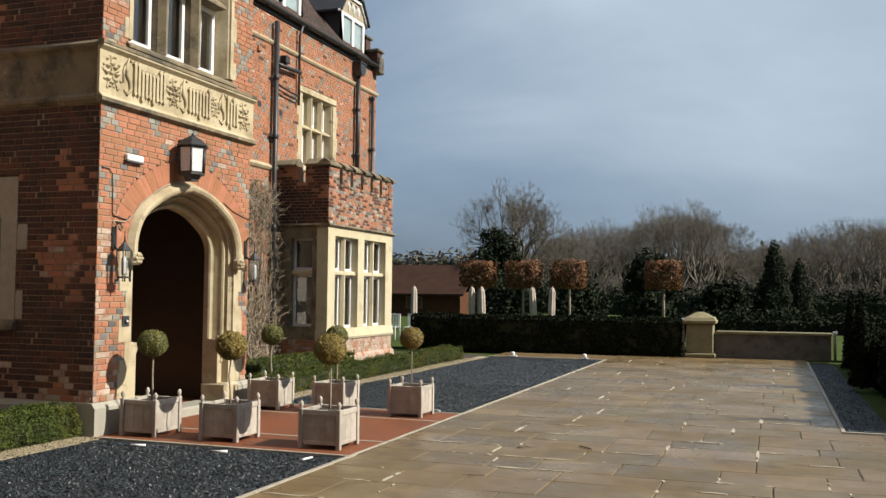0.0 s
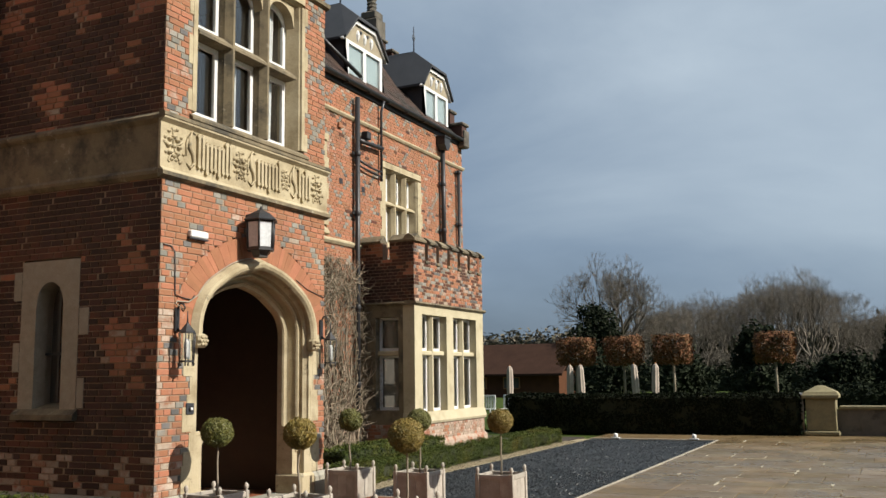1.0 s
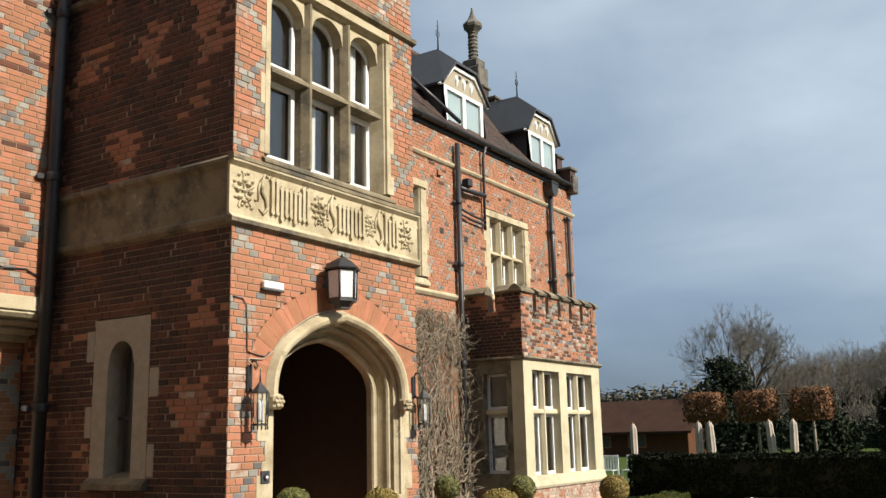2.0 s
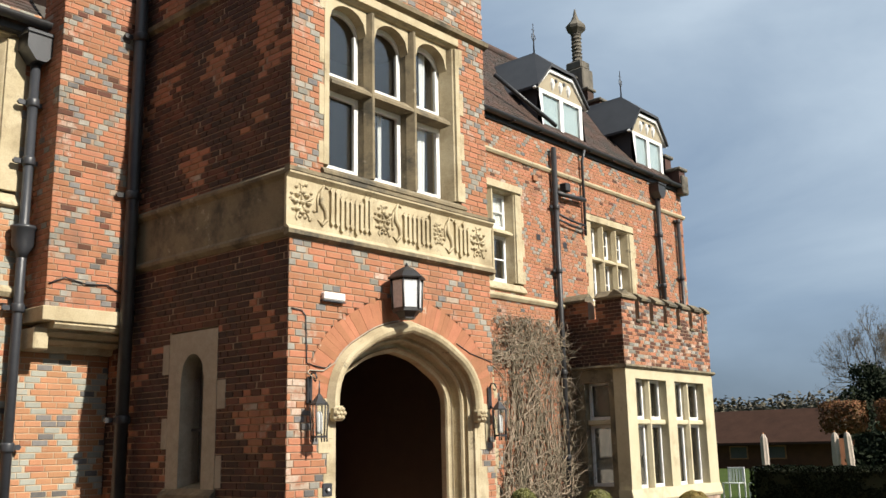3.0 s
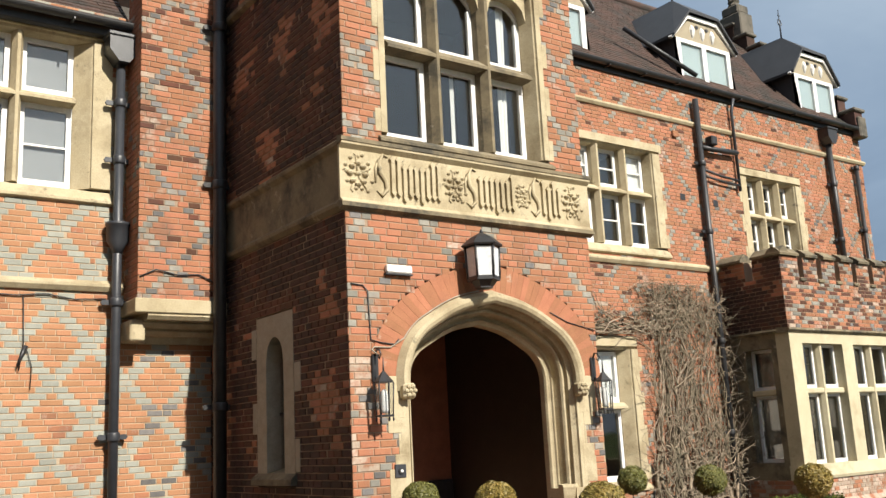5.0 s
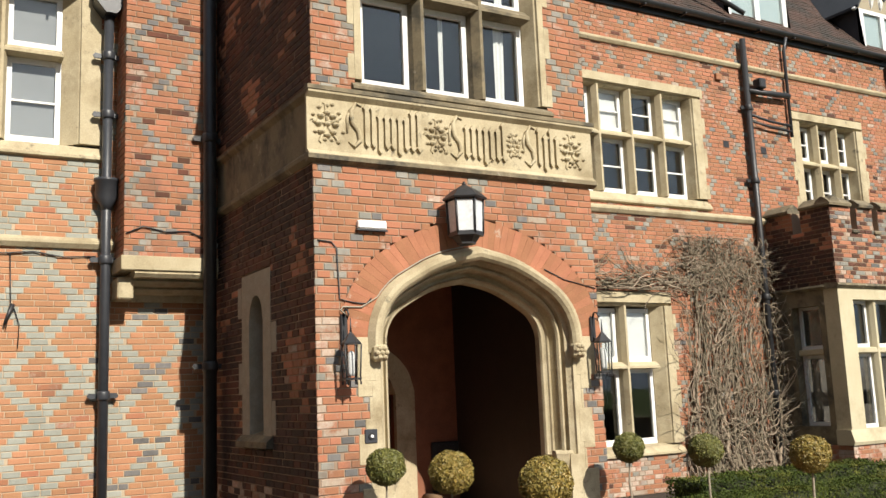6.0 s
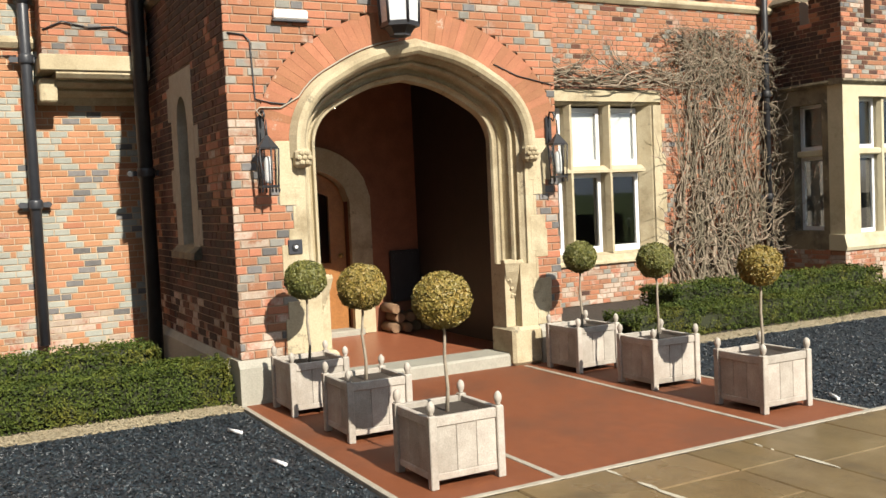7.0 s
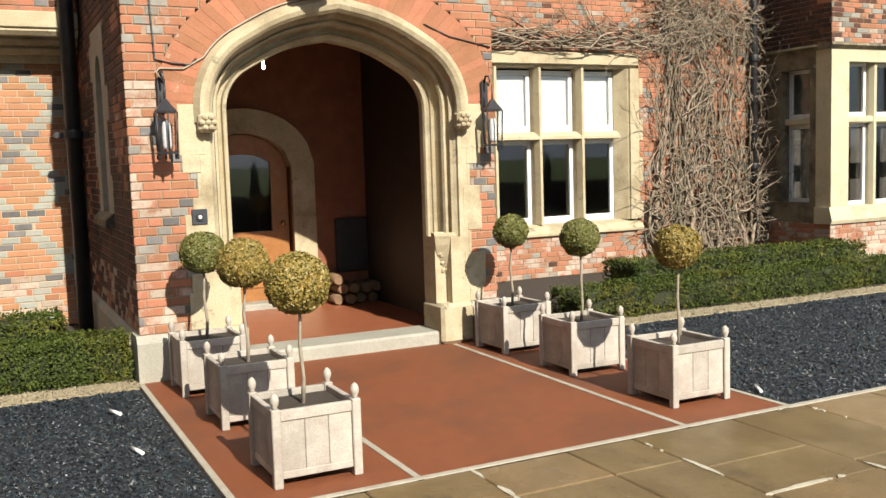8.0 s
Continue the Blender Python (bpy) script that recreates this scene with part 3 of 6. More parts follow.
under(Geo().prism([(PY0 - 0.07, SN[2]), (PY0 + 0.24, SN[2]), (PY0 + 0.24, zs0), (PY0 - 0.0, SN[2] + 0.12), (PY0 - 0.07, SN[2] + 0.06)], "x", SN[0] - 0.03, SN[1] + 0.03).ob("window_sill", OLD_STONE), nw)
under(Geo().box((sl0 - 0.01, PY0 + 0.16, zs0 - 0.05), (sl1 + 0.01, PY0 + 0.165, zs1 + 0.27)).ob("pane", GLASS), nw)
under(Geo().box((sl0 + 0.19, PY0 + 0.15, zs0), (sl0 + 0.22, PY0 + 0.175, zs1 + 0.24)).box((sl0, PY0 + 0.15, 1.85), (sl1, PY0 + 0.175, 1.88)).ob("glazing_bar", BLACK), nw)

# plinth stones
pl = Geo()
for y0, y1 in ((PY0 - 0.03, AY - HW - 0.30), (AY + HW + 0.30, PY1 + 0.02)):
    pl.prism([(PX + 0.05, 0), (PX + 0.05, 0.30), (PX + 0.004, 0.36), (PX - 0.24, 0.36), (PX - 0.24, 0)], "y", y0, y1)
pl.prism([(PY0 - 0.05, 0), (PY0 - 0.05, 0.30), (PY0 - 0.004, 0.36), (PY0 + 0.2, 0.36), (PY0 + 0.2, 0)], "x", FX, PX - 0.24)
pl.ob("plinth", STEP_STONE, None, "worn pale stone plinth under the porch walls", "plinth", kind="structure")

# step, floor, inner walls, ceiling
BKX = -9.3
g = Geo().soft((PX - 0.42, AY - HW - 0.02, -0.05), (PX - 0.02, AY + HW + 0.36, 0.115), 0.02)
g.ob("porch_step", STEP_STONE, None, "worn pale stone step at the porch arch", "step", kind="structure")
porch_floor = Geo().box((BKX, PY0 + 0.24, -0.05), (PX - 0.42, PY1 - 0.23, 0.095)).ob("floor_porch", QUARRY, None, "red tiled porch floor", "floor", kind="structure")
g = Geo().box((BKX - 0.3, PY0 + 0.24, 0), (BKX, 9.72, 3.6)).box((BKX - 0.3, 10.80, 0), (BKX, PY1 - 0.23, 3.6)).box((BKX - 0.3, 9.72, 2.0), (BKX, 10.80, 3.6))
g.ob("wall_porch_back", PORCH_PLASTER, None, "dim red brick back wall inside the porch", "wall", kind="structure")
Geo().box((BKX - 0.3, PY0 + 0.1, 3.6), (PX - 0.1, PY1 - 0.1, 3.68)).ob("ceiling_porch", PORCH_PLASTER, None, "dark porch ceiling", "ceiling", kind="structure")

Geo().box((BKX, PY1 - 0.27, 0.095), (PX - 0.45, PY1 - 0.234, 3.6)).ob("panelling_far", PORCH_SHADE, None, "dark lining that deepens the shade inside the porch", "panelling", kind="structure")
Geo().box((BKX, PY0 + 0.244, 0.095), (PX - 0.45, PY0 + 0.27, 3.6)).ob("panelling_near", PORCH_SHADE, None, "dark lining that deepens the shade along the near inner side", "panelling", kind="structure")

# stone arch
arch = thing("porch_arch", "moulded cream limestone Tudor arch with hood mould round the porch opening", "stone arch", (PX, AY, 0))


# profile from the inner edge outwards: (offset, x)
prof = [(0.0, PX - 0.34), (0.0, PX - 0.27), (0.010, PX - 0.243), (0.028, PX - 0.236), (0.044, PX - 0.222), (0.050, PX - 0.20), (0.056, PX - 0.24), (0.078, PX - 0.255), (0.100, PX - 0.235), (0.110, PX - 0.18),
        (0.112, PX - 0.135), (0.124, PX - 0.108), (0.143, PX - 0.105), (0.150, PX - 0.125), (0.158, PX - 0.125), (0.164, PX - 0.085), (0.160, PX - 0.062), (0.176, PX - 0.05), (0.20, PX - 0.025), (0.205, PX + 0.004), (0.29, PX + 0.004)]
rows = []
paths = [arch_path(0.95, o) for o, x in prof]
for i in range(len(paths[0])):
    rows.append([(x, paths[k][i][0], paths[k][i][1]) for k, (o, x) in enumerate(prof)])
under(Geo().strip(rows, smooth=False).ob("arch_moulding", STONE), arch)
hood = [(0.185, PX + 0.004), (0.19, PX + 0.045), (0.215, PX + 0.075), (0.25, PX + 0.09), (0.285, PX + 0.085), (0.325, PX + 0.004)]
hp = [arch_path(1.98, o) for o, x in hood]
under(Geo().strip([[(x, hp[k][i][0], hp[k][i][1]) for k, (o, x) in enumerate(hood)] for i in range(len(hp[0]))], smooth=False).ob("hood_mould", STONE), arch)
rnd = random.Random(4)
for s in (-1, 1):
    c = AY + s * 1.115
    b = Geo().soft((PX, c - 0.07, 1.90), (PX + 0.11, c + 0.07, 2.05), 0.025)
    petals = []
    for k in range(7):
        a = k * 2 * math.pi / 6
        r_ = 0.045 if k < 6 else 0
        petals.append(Geo().lathe([(0.004, -0.022), (0.022, -0.012), (0.026, 0.002), (0.018, 0.018), (0.003, 0.024)], (PX + 0.11, c + r_ * math.cos(a), 1.975 + r_ * math.sin(a)), 7))
    boss = under(b.ob("label_stop", STONE, None, "carved stone flower boss"), arch)
    for p_ in petals:
        p_.ob("petal", STONE, boss)
    for z0_, z1_, w_ in ((1.73, 2.12, 0.20), (1.06, 1.40, 0.12), (0.50, 0.80, 0.16)):
        ya_, yb_ = sorted((AY + s * 1.125, AY + s * (1.125 + w_ + (0.05 if s > 0 else 0))))
        under(Geo().soft((PX - 0.1, ya_, z0_), (PX + 0.007, yb_, z1_), 0.005).ob("quoin", STONE), arch)
    # base of the jamb: carved stop, plain shaft, flared foot
    j = Geo()
    inner, outer = AY + s * HW, AY + s * (HW + 0.29)
    lo, hi = min(inner, outer), max(inner, outer)
    j.prism([(lo, 0.3), (hi, 0.3), (hi, 0.95), (lo, 0.95)], "x", PX - 0.34, PX - 0.10)
    chin = [(PX - 0.10, 0.30), (PX + 0.004, 0.30), (PX + 0.004, 0.95), (PX - 0.10, 0.95)]
    j.prism(chin, "y", outer - s * 0.18, outer)
    j.soft((PX - 0.36, min(inner - s * 0.02, outer + s * 0.02), 0.0), (PX + 0.05, max(inner - s * 0.02, outer + s * 0.02), 0.36), 0.03)
    under(j.ob("jamb_base", STONE), arch)
    mid_ = (inner + outer) / 2 - s * 0.05
    stop = Geo().strip([[(PX - 0.20 + d_, mid_ - w_, z_), (PX - 0.13 + d_, mid_ - w_, z_), (PX - 0.07 + d_, mid_, z_), (PX - 0.13 + d_, mid_ + w_, z_), (PX - 0.20 + d_, mid_ + w_, z_)]
                        for z_, w_, d_ in ((0.60, 0.02, -0.03), (0.68, 0.05, 0.0), (0.78, 0.075, 0.03), (0.88, 0.10, 0.06), (0.96, 0.115, 0.075), (0.99, 0.115, 0.06))], close=True, smooth=False)
    for k in range(44):
        zz = rnd.uniform(0.64, 0.97)
        w = 0.02 + 0.085 * (zz - 0.62) / 0.35
        stop.lathe([(0.003, -0.016), (0.013, -0.008), (0.016, 0.0), (0.011, 0.01), (0.003, 0.016)],
                   (PX - 0.105 + 0.10 * (zz - 0.62) + rnd.uniform(-0.01, 0.012), mid_ + rnd.uniform(-w, w), zz), 6)
    under(stop.ob("carved_stop", STONE, None, "weathered carved leaf stop"), arch)
    # quoins that tooth into the brickwork
    z = 0.36
    for k, h in enumerate((0.30, 0.34, 0.27, 0.32, 0.30, 0.26)):
        if z + h > 2.06:
            break
        w = 0.14 if k % 2 == 0 else 0.03
        if z > 1.6:
            w = 0.20
        q = Geo().soft((PX - 0.2, min(outer, outer + s * w), z + 0.003), (PX + 0.006, max(outer, outer + s * w), z + h - 0.003), 0.004)
        under(q.ob("quoin", STONE), arch)
        z += h

# gauged brick voussoirs over the hood
va, vb = arch_path(2.0, 0.32), arch_path(2.0, 0.60)
vous = thing("brick_arch", "gauged orange-red brick voussoirs over the stone arch", "brick arch", (PX, AY, 2.5), kind="structure")


def along(path, t):
    d = [0.0]
    for p, q in zip(path, path[1:]):
        d.append(d[-1] + math.dist(p, q))
    s = t * d[-1]
    for i in range(len(path) - 1):
        if s <= d[i + 1] or i == len(path) - 2:
            f = (s - d[i]) / max(d[i + 1] - d[i], 1e-6)
            return (path[i][0] + (path[i + 1][0] - path[i][0]) * f, path[i][1] + (path[i + 1][1] - path[i][1]) * f)


NV = 54
for k in range(NV):
    t0, t1 = (k + 0.012) / NV, (k + 0.988) / NV
    quad = [along(va, t0), along(va, t1), along(vb, t1), along(vb, t0)]
    under(Geo().prism(quad, "x", PX - 0.05, PX + rnd.uniform(-0.002, 0.002)).ob("brick", ORANGE), vous)
back = [[(PX - 0.26, *a), (PX - 0.004, *a), (PX - 0.004, *b), (PX - 0.26, *b)] for a, b in zip(va, vb)]
under(Geo().strip(back, smooth=False, close=True).ob("mortar_bed", ORANGE), vous)

# carved band
band = thing("carved_band", "cream stone band carved with blackletter-like strokes and flowers", "stone band", (PX, AY, 4.0), kind="structure")
BAND_PROF = [(-0.3, BAND0), (0.0, BAND0 - 0.03), (0.05, BAND0 + 0.01), (0.055, BAND0 + 0.045), (0.012, BAND0 + 0.085), (0.012, BAND1 - 0.09), (0.06, BAND1 - 0.05), (0.065, BAND1 - 0.015), (0.0, BAND1 + 0.035), (-0.3, BAND1)]
under(Geo().prism([(PX + max(a, -0.02), z) for a, z in BAND_PROF], "y", PY0 - 0.055, PY1 + 0.04).ob("band_front", STONE), band)
under(Geo().box((PX - 0.3, PY0 + 0.3, BAND0), (PX - 0.02, PY1, BAND1)).ob("band_backing", PORCH_PLASTER), band)
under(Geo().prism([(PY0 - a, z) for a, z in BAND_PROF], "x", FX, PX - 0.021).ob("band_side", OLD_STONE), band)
for z0, z1, d in ((BAND0 - 0.035, BAND0 + 0.05, 0.062), (BAND1 - 0.055, BAND1 + 0.03, 0.072)):
    under(Geo().prism([(PX - 0.01, z0), (PX + d, z0 + 0.03), (PX + d, z1 - 0.015), (PX - 0.01, z1 + 0.01)], "y", PY0 - 0.05 - d * 0.2, PY1 + 0.05).ob("drip_mould", OLD_STONE), band)
fx = PX + 0.012


def flower(y, w):
    f = Geo()
    for k in range(9):
        a = 2 * math.pi * k / 8
        r_ = 0 if k == 8 else w * 0.42
        f.lathe([(0.004, -0.03), (w * 0.16, -0.01), (w * 0.2, 0.004), (w * 0.1, 0.02)], (fx + 0.006, y + r_ * math.cos(a), 4.05 + 1.25 * r_ * math.sin(a)), 7)
    for k in range(12):
        # small leaves that fill the ground round the flower
        a, r_ = 2.399 * k + 0.3, w * (0.62 + 0.40 * ((k * 7) % 12) / 12)
        f.lathe([(0.004, -0.02), (0.020, -0.008), (0.024, 0.004), (0.012, 0.018), (0.003, 0.024)], (fx + 0.004, y + r_ * 0.85 * math.cos(a), 4.05 + 1.12 * r_ * math.sin(a)), 5)
    for k in range(5):
        a = 2 * math.pi * k / 5 + 0.4
        p = (fx + 0.004, y + w * 0.75 * math.cos(a), 4.05 + w * 0.95 * math.sin(a))
        f.tube([(fx, y, 4.05), p, (fx + 0.004, p[1] + 0.03 * math.cos(a + 1.2), p[2] + 0.03 * math.sin(a + 1.2))], [0.016, 0.012, 0.006], 5)
    under(f.ob("carved_flower", STONE), band)


def strokes(y, n, pitch, tall, seed):
    """Plain upright strokes with lozenge ends and a few slanting links, led by a curled one."""
    rs, k0 = random.Random(seed), 4.05
    for k in range(n):
        s = Geo()
        yy = y + 0.07 + k * pitch
        top = k0 + tall / 2 - 0.02 + (0.07 if rs.random() < 0.3 else 0)
        bot = k0 - tall / 2 - (0.05 if rs.random() < 0.2 else 0)
        s.prism([(yy - 0.022, bot + 0.035), (yy + 0.004, bot), (yy + 0.034, bot + 0.035), (yy + 0.021, bot + 0.055), (yy + 0.021, top - 0.055), (yy + 0.032, top - 0.035), (yy - 0.004, top), (yy - 0.034, top - 0.035), (yy - 0.019, top - 0.055)], "x", fx - 0.004, fx + 0.034)
        if rs.random() < 0.55:
            zl = bot + 0.03 if rs.random() < 0.5 else top - 0.05
            s.prism([(yy + 0.015, zl - 0.012), (yy + pitch - 0.015, zl + 0.018), (yy + pitch - 0.015, zl + 0.034), (yy + 0.015, zl + 0.008)], "x", fx - 0.004, fx + 0.026)
        under(s.ob("lettering", STONE), band)
    h = tall / 2
    c = Geo()
    c.tube([(fx + 0.006, y + 0.03, k0 + h + 0.03), (fx + 0.010, y - 0.03, k0 + h + 0.05), (fx + 0.012, y - 0.085, k0 + h - 0.03), (fx + 0.012, y - 0.07, k0 + 0.04), (fx + 0.012, y - 0.01, k0 - 0.03), (fx + 0.012, y + 0.005, k0 - h + 0.06), (fx + 0.010, y - 0.05, k0 - h - 0.01), (fx + 0.006, y - 0.11, k0 - h + 0.04)], [0.008, 0.016, 0.026, 0.026, 0.026, 0.024, 0.016, 0.008], 6)
    c.tube([(fx + 0.006, y - 0.12, k0 - 0.06), (fx + 0.010, y - 0.12, k0 + 0.08), (fx + 0.008, y - 0.09, k0 + 0.17)], [0.010, 0.017, 0.007], 5)
    under(c.ob("initial", STONE), band)


flower(8.90, 0.20)
strokes(9.22, 9, 0.069, 0.36, 1)
flower(10.05, 0.18)
strokes(10.31, 7, 0.073, 0.36, 2)
flower(10.95, 0.13)
strokes(11.19, 4, 0.075, 0.36, 3)
flower(11.68, 0.20)

# string course over the porch window, parapet
g = Geo().prism([(PX - 0.02, 6.66), (PX + 0.05, 6.69), (PX + 0.06, 6.74), (PX - 0.02, 6.80)], "y", PY0 - 0.06, PY1 + 0.05)
g.prism([(PY0 + 0.02, 6.66), (PY0 - 0.05, 6.69), (PY0 - 0.06, 6.74), (PY0 + 0.02, 6.80)], "x", FX, PX)
g.ob("string_course", OLD_STONE, None, "dark weathered stone string course on the porch", "string course", kind="structure")
g = Geo().soft((PX - 0.36, PY0 - 0.06, 8.5), (PX + 0.06, PY1 + 0.06, 8.62), 0.02).soft((FX, PY0 - 0.06, 8.5), (PX - 0.36, PY0 + 0.3, 8.62), 0.02)
g.ob("coping", OLD_STONE, None, "stone coping on the porch walls", "coping", kind="structure")


# ---- windows ----
def window(name, label, y0, y1, z0, z1, cols, rows_, X, frame_w=0.15, head=0.15, sill=0.13, mull=0.10, stone=None, splay=0.06, inner=None, blind=None, arched=False, blinds=(), quoins=True, bars=False, side=None):
    """A stone mullioned window in a wall that faces +x at X. rows_: heights of the lights' bands from the sill up: (bottom, top)."""
    stone = stone or STONE
    inner = inner or stone
    blind = blind or BLIND
    w = thing(name, label, "window", (X, (y0 + y1) / 2, z0), kind="structure")
    xb = X - 0.34
    f = Geo()
    for ya, yb, s in ((y0, y0 + frame_w, 1), (y1 - frame_w, y1, -1)):
        e0, e1 = (ya, yb) if s == 1 else (yb, ya)
        f.prism([(xb, e0), (X + 0.004, e0), (X + 0.004, e1 - s * splay), (X - 0.025, e1 - s * (splay - 0.006)), (X - 0.035, e1 - s * (splay - 0.02)), (X - 0.20, e1), (xb, e1)], "z", z0 + sill, z1 - head)
    f.prism([(xb, z1), (X + 0.004, z1), (X + 0.004, z1 - head + 0.045), (X - 0.03, z1 - head + 0.04), (X - 0.05, z1 - head + 0.012), (X - 0.10, z1 - head), (xb, z1 - head)], "y", y0, y1)
    under(f.ob("window_frame", stone), w)
    under(Geo().prism([(xb, z0), (X + 0.004, z0), (X + 0.05, z0 + 0.02), (X + 0.05, z0 + 0.05), (X - 0.02, z0 + sill * 0.8), (X - 0.14, z0 + sill), (xb, z0 + sill)], "y", y0 - 0.04, y1 + 0.04).ob("window_sill", OLD_STONE if name == "window_1" else stone), w)
    a0, a1 = y0 + frame_w, y1 - frame_w
    lw = (a1 - a0 - mull * (cols - 1)) / cols
    for k in range(1, cols):
        c = a0 + k * lw + (k - 0.5) * mull
        h = mull / 2
        m = Geo().prism([(X - 0.035, c - 0.018), (X - 0.035, c + 0.018), (X - 0.13, c + h), (X - 0.28, c + h), (X - 0.28, c - h), (X - 0.13, c - h)], "z", z0 + sill, z1 - head)
        under(m.ob("mullion", inner), w)
    for (b0, t0), (b1, t1) in zip(rows_, rows_[1:]):
        tr = Geo().prism([(X - 0.037, t0 + 0.01), (X - 0.037, t0 + 0.045), (X - 0.13, b1), (X - 0.28, b1), (X - 0.28, t0), (X - 0.13, t0)], "y", a0, a1)
        under(tr.ob("transom", inner), w)
    for k in range(cols):
        l0 = a0 + k * (lw + mull)
        l1 = l0 + lw
        for r, (b, t) in enumerate(rows_):
            top_arch = arched and r == len(rows_) - 1
            xs, fr = X - 0.22, 0.06

            def crown(y):
                """The height of a light's arched head at y."""
                u = min(1.0, abs((y - (l0 + l1) / 2) / (lw / 2)))
                return t - 0.30 + 0.24 * math.sqrt(max(0.0, 1 - u ** 2.4)) + 0.02 * (1 - u)
            if top_arch:
                n = 14
                ys = [l0 + (l1 - l0) * i / n for i in range(n + 1)]
                sp = Geo()
                for ya, yb in zip(ys, ys[1:]):
                    sp.prism([(ya, crown(ya)), (yb, crown(yb)), (yb, t + 0.001), (ya, t + 0.001)], "x", X - 0.27, X - 0.085)
                under(sp.ob("arched_head", stone), w)
                sa = Geo().box((xs - 0.04, l0, b), (xs, l0 + fr, t - 0.28)).box((xs - 0.04, l1 - fr, b), (xs, l1, t - 0.28)).box((xs - 0.04, l0 + fr, b), (xs, l1 - fr, b + fr * 1.3))
                for ya, yb in zip(ys, ys[1:]):
                    sa.prism([(ya, crown(ya) - 0.055), (yb, crown(yb) - 0.055), (yb, crown(yb) + 0.02), (ya, crown(ya) + 0.02)], "x", xs - 0.04, xs)
            else:
                sa = Geo().box((xs - 0.04, l0, b), (xs, l0 + fr, t)).box((xs - 0.04, l1 - fr, b), (xs, l1, t)).box((xs - 0.04, l0 + fr, b), (xs, l1 - fr, b + fr * 1.5)).box((xs - 0.04, l0 + fr, t - fr), (xs, l1 - fr, t))
            if bars is True or (bars == "low" and r == 0):
                zc = (b + t) / 2
                sa.box((xs - 0.03, l0 + fr, zc - 0.012), (xs - 0.005, l1 - fr, zc + 0.012))
            sash = under(sa.ob("sash", WHITE, None, "white painted sash"), w)
            pane = Geo().box((xs - 0.028, l0 + fr * 0.6, b + fr), (xs - 0.024, l1 - fr * 0.6, t - fr * 0.6)).ob("pane", GLASS)
            pane.parent = sash
            if (r in blinds) or ((k, r) in blinds):
                bl = Geo()
                n = 8
                zz = [b + 0.03 + (t - b - 0.05) * i / n for i in range(n + 1)]
                bl.strip([[(xs - 0.055 - 0.006 * math.sin(i * 2.4), l0 + 0.01, z), (xs - 0.055 - 0.006 * math.sin(i * 2.4 + 0.5), l1 - 0.01, z)] for i, z in enumerate(zz)])
                under(bl.ob("blind", blind), w)
    # the room behind, dim by its dark wall colour
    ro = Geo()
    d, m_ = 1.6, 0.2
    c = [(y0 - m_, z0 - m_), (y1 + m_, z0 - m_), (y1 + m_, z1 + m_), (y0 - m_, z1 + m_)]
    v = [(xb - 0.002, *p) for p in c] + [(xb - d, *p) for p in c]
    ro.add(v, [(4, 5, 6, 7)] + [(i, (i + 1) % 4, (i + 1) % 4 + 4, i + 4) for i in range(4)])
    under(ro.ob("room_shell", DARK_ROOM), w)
    if quoins:
        z, k = z0 + sill, 0
        while z < z1 - 0.12:
            h = 0.24 + 0.05 * (k % 3)
            h = min(h, z1 - z)
            if k % 2 == 0:
                for s, yy in ((-1, y0), (1, y1)):
                    under(Geo().soft((X - 0.1, min(yy, yy + s * 0.07), z), (X + 0.004, max(yy, yy + s * 0.07), z + h), 0.004).ob("quoin", stone), w)
            z += h
            k += 1
    return w


window("window_1", "arched three-light stone window with white sashes over the carved band", PW[0], PW[1], PW[2] - 0.10, PW[3], 3, ((4.53, 5.47), (5.60, 6.50)), PX, 0.14, 0.14, 0.13, 0.13, STONE, splay=0.07, inner=OLD_STONE, arched=True)
W1 = (12.93, 16.15, 0.55, 3.03)
window("window_2", "ground-floor stone mullioned window with white blinds above dark panes", *W1, 4, ((0.72, 1.86), (1.97, 2.80)), FX, 0.29, 0.20, 0.17, 0.10, STONE, splay=0.14, blinds=(1,))
W2 = (13.45, 17.16, 4.42, 6.52)
window("window_3", "first-floor stone mullioned window with white barred sashes", *W2, 5, ((4.62, 5.52), (5.63, 6.34)), FX, 0.24, 0.18, 0.20, 0.12, STONE, bars=True, blinds=((4, 1), (2, 1)))
W3 = (19.45, 21.42, 4.42, 6.42)
window("window_4", "first-floor stone window behind the bay parapet", *W3, 3, ((4.60, 5.45), (5.56, 6.22)), FX, 0.24, 0.18, 0.18, 0.12, STONE, bars=True)
LW = (4.74, 7.52, 4.36, 6.48)
window("window_5", "sunlit stone window with white sashes under the gutter", *LW, 3, ((4.56, 5.56), (5.67, 6.36)), FX, 0.40, 0.12, 0.20, 0.12, STONE, splay=0.18, blind=GREY_SHEET, blinds=(0, 1), bars="low")

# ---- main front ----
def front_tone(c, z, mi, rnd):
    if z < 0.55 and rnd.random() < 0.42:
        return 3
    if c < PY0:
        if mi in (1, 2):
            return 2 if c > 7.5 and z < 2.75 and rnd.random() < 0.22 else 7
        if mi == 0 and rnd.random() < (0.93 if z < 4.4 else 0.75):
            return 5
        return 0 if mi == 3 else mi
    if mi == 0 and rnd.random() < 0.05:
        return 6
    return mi


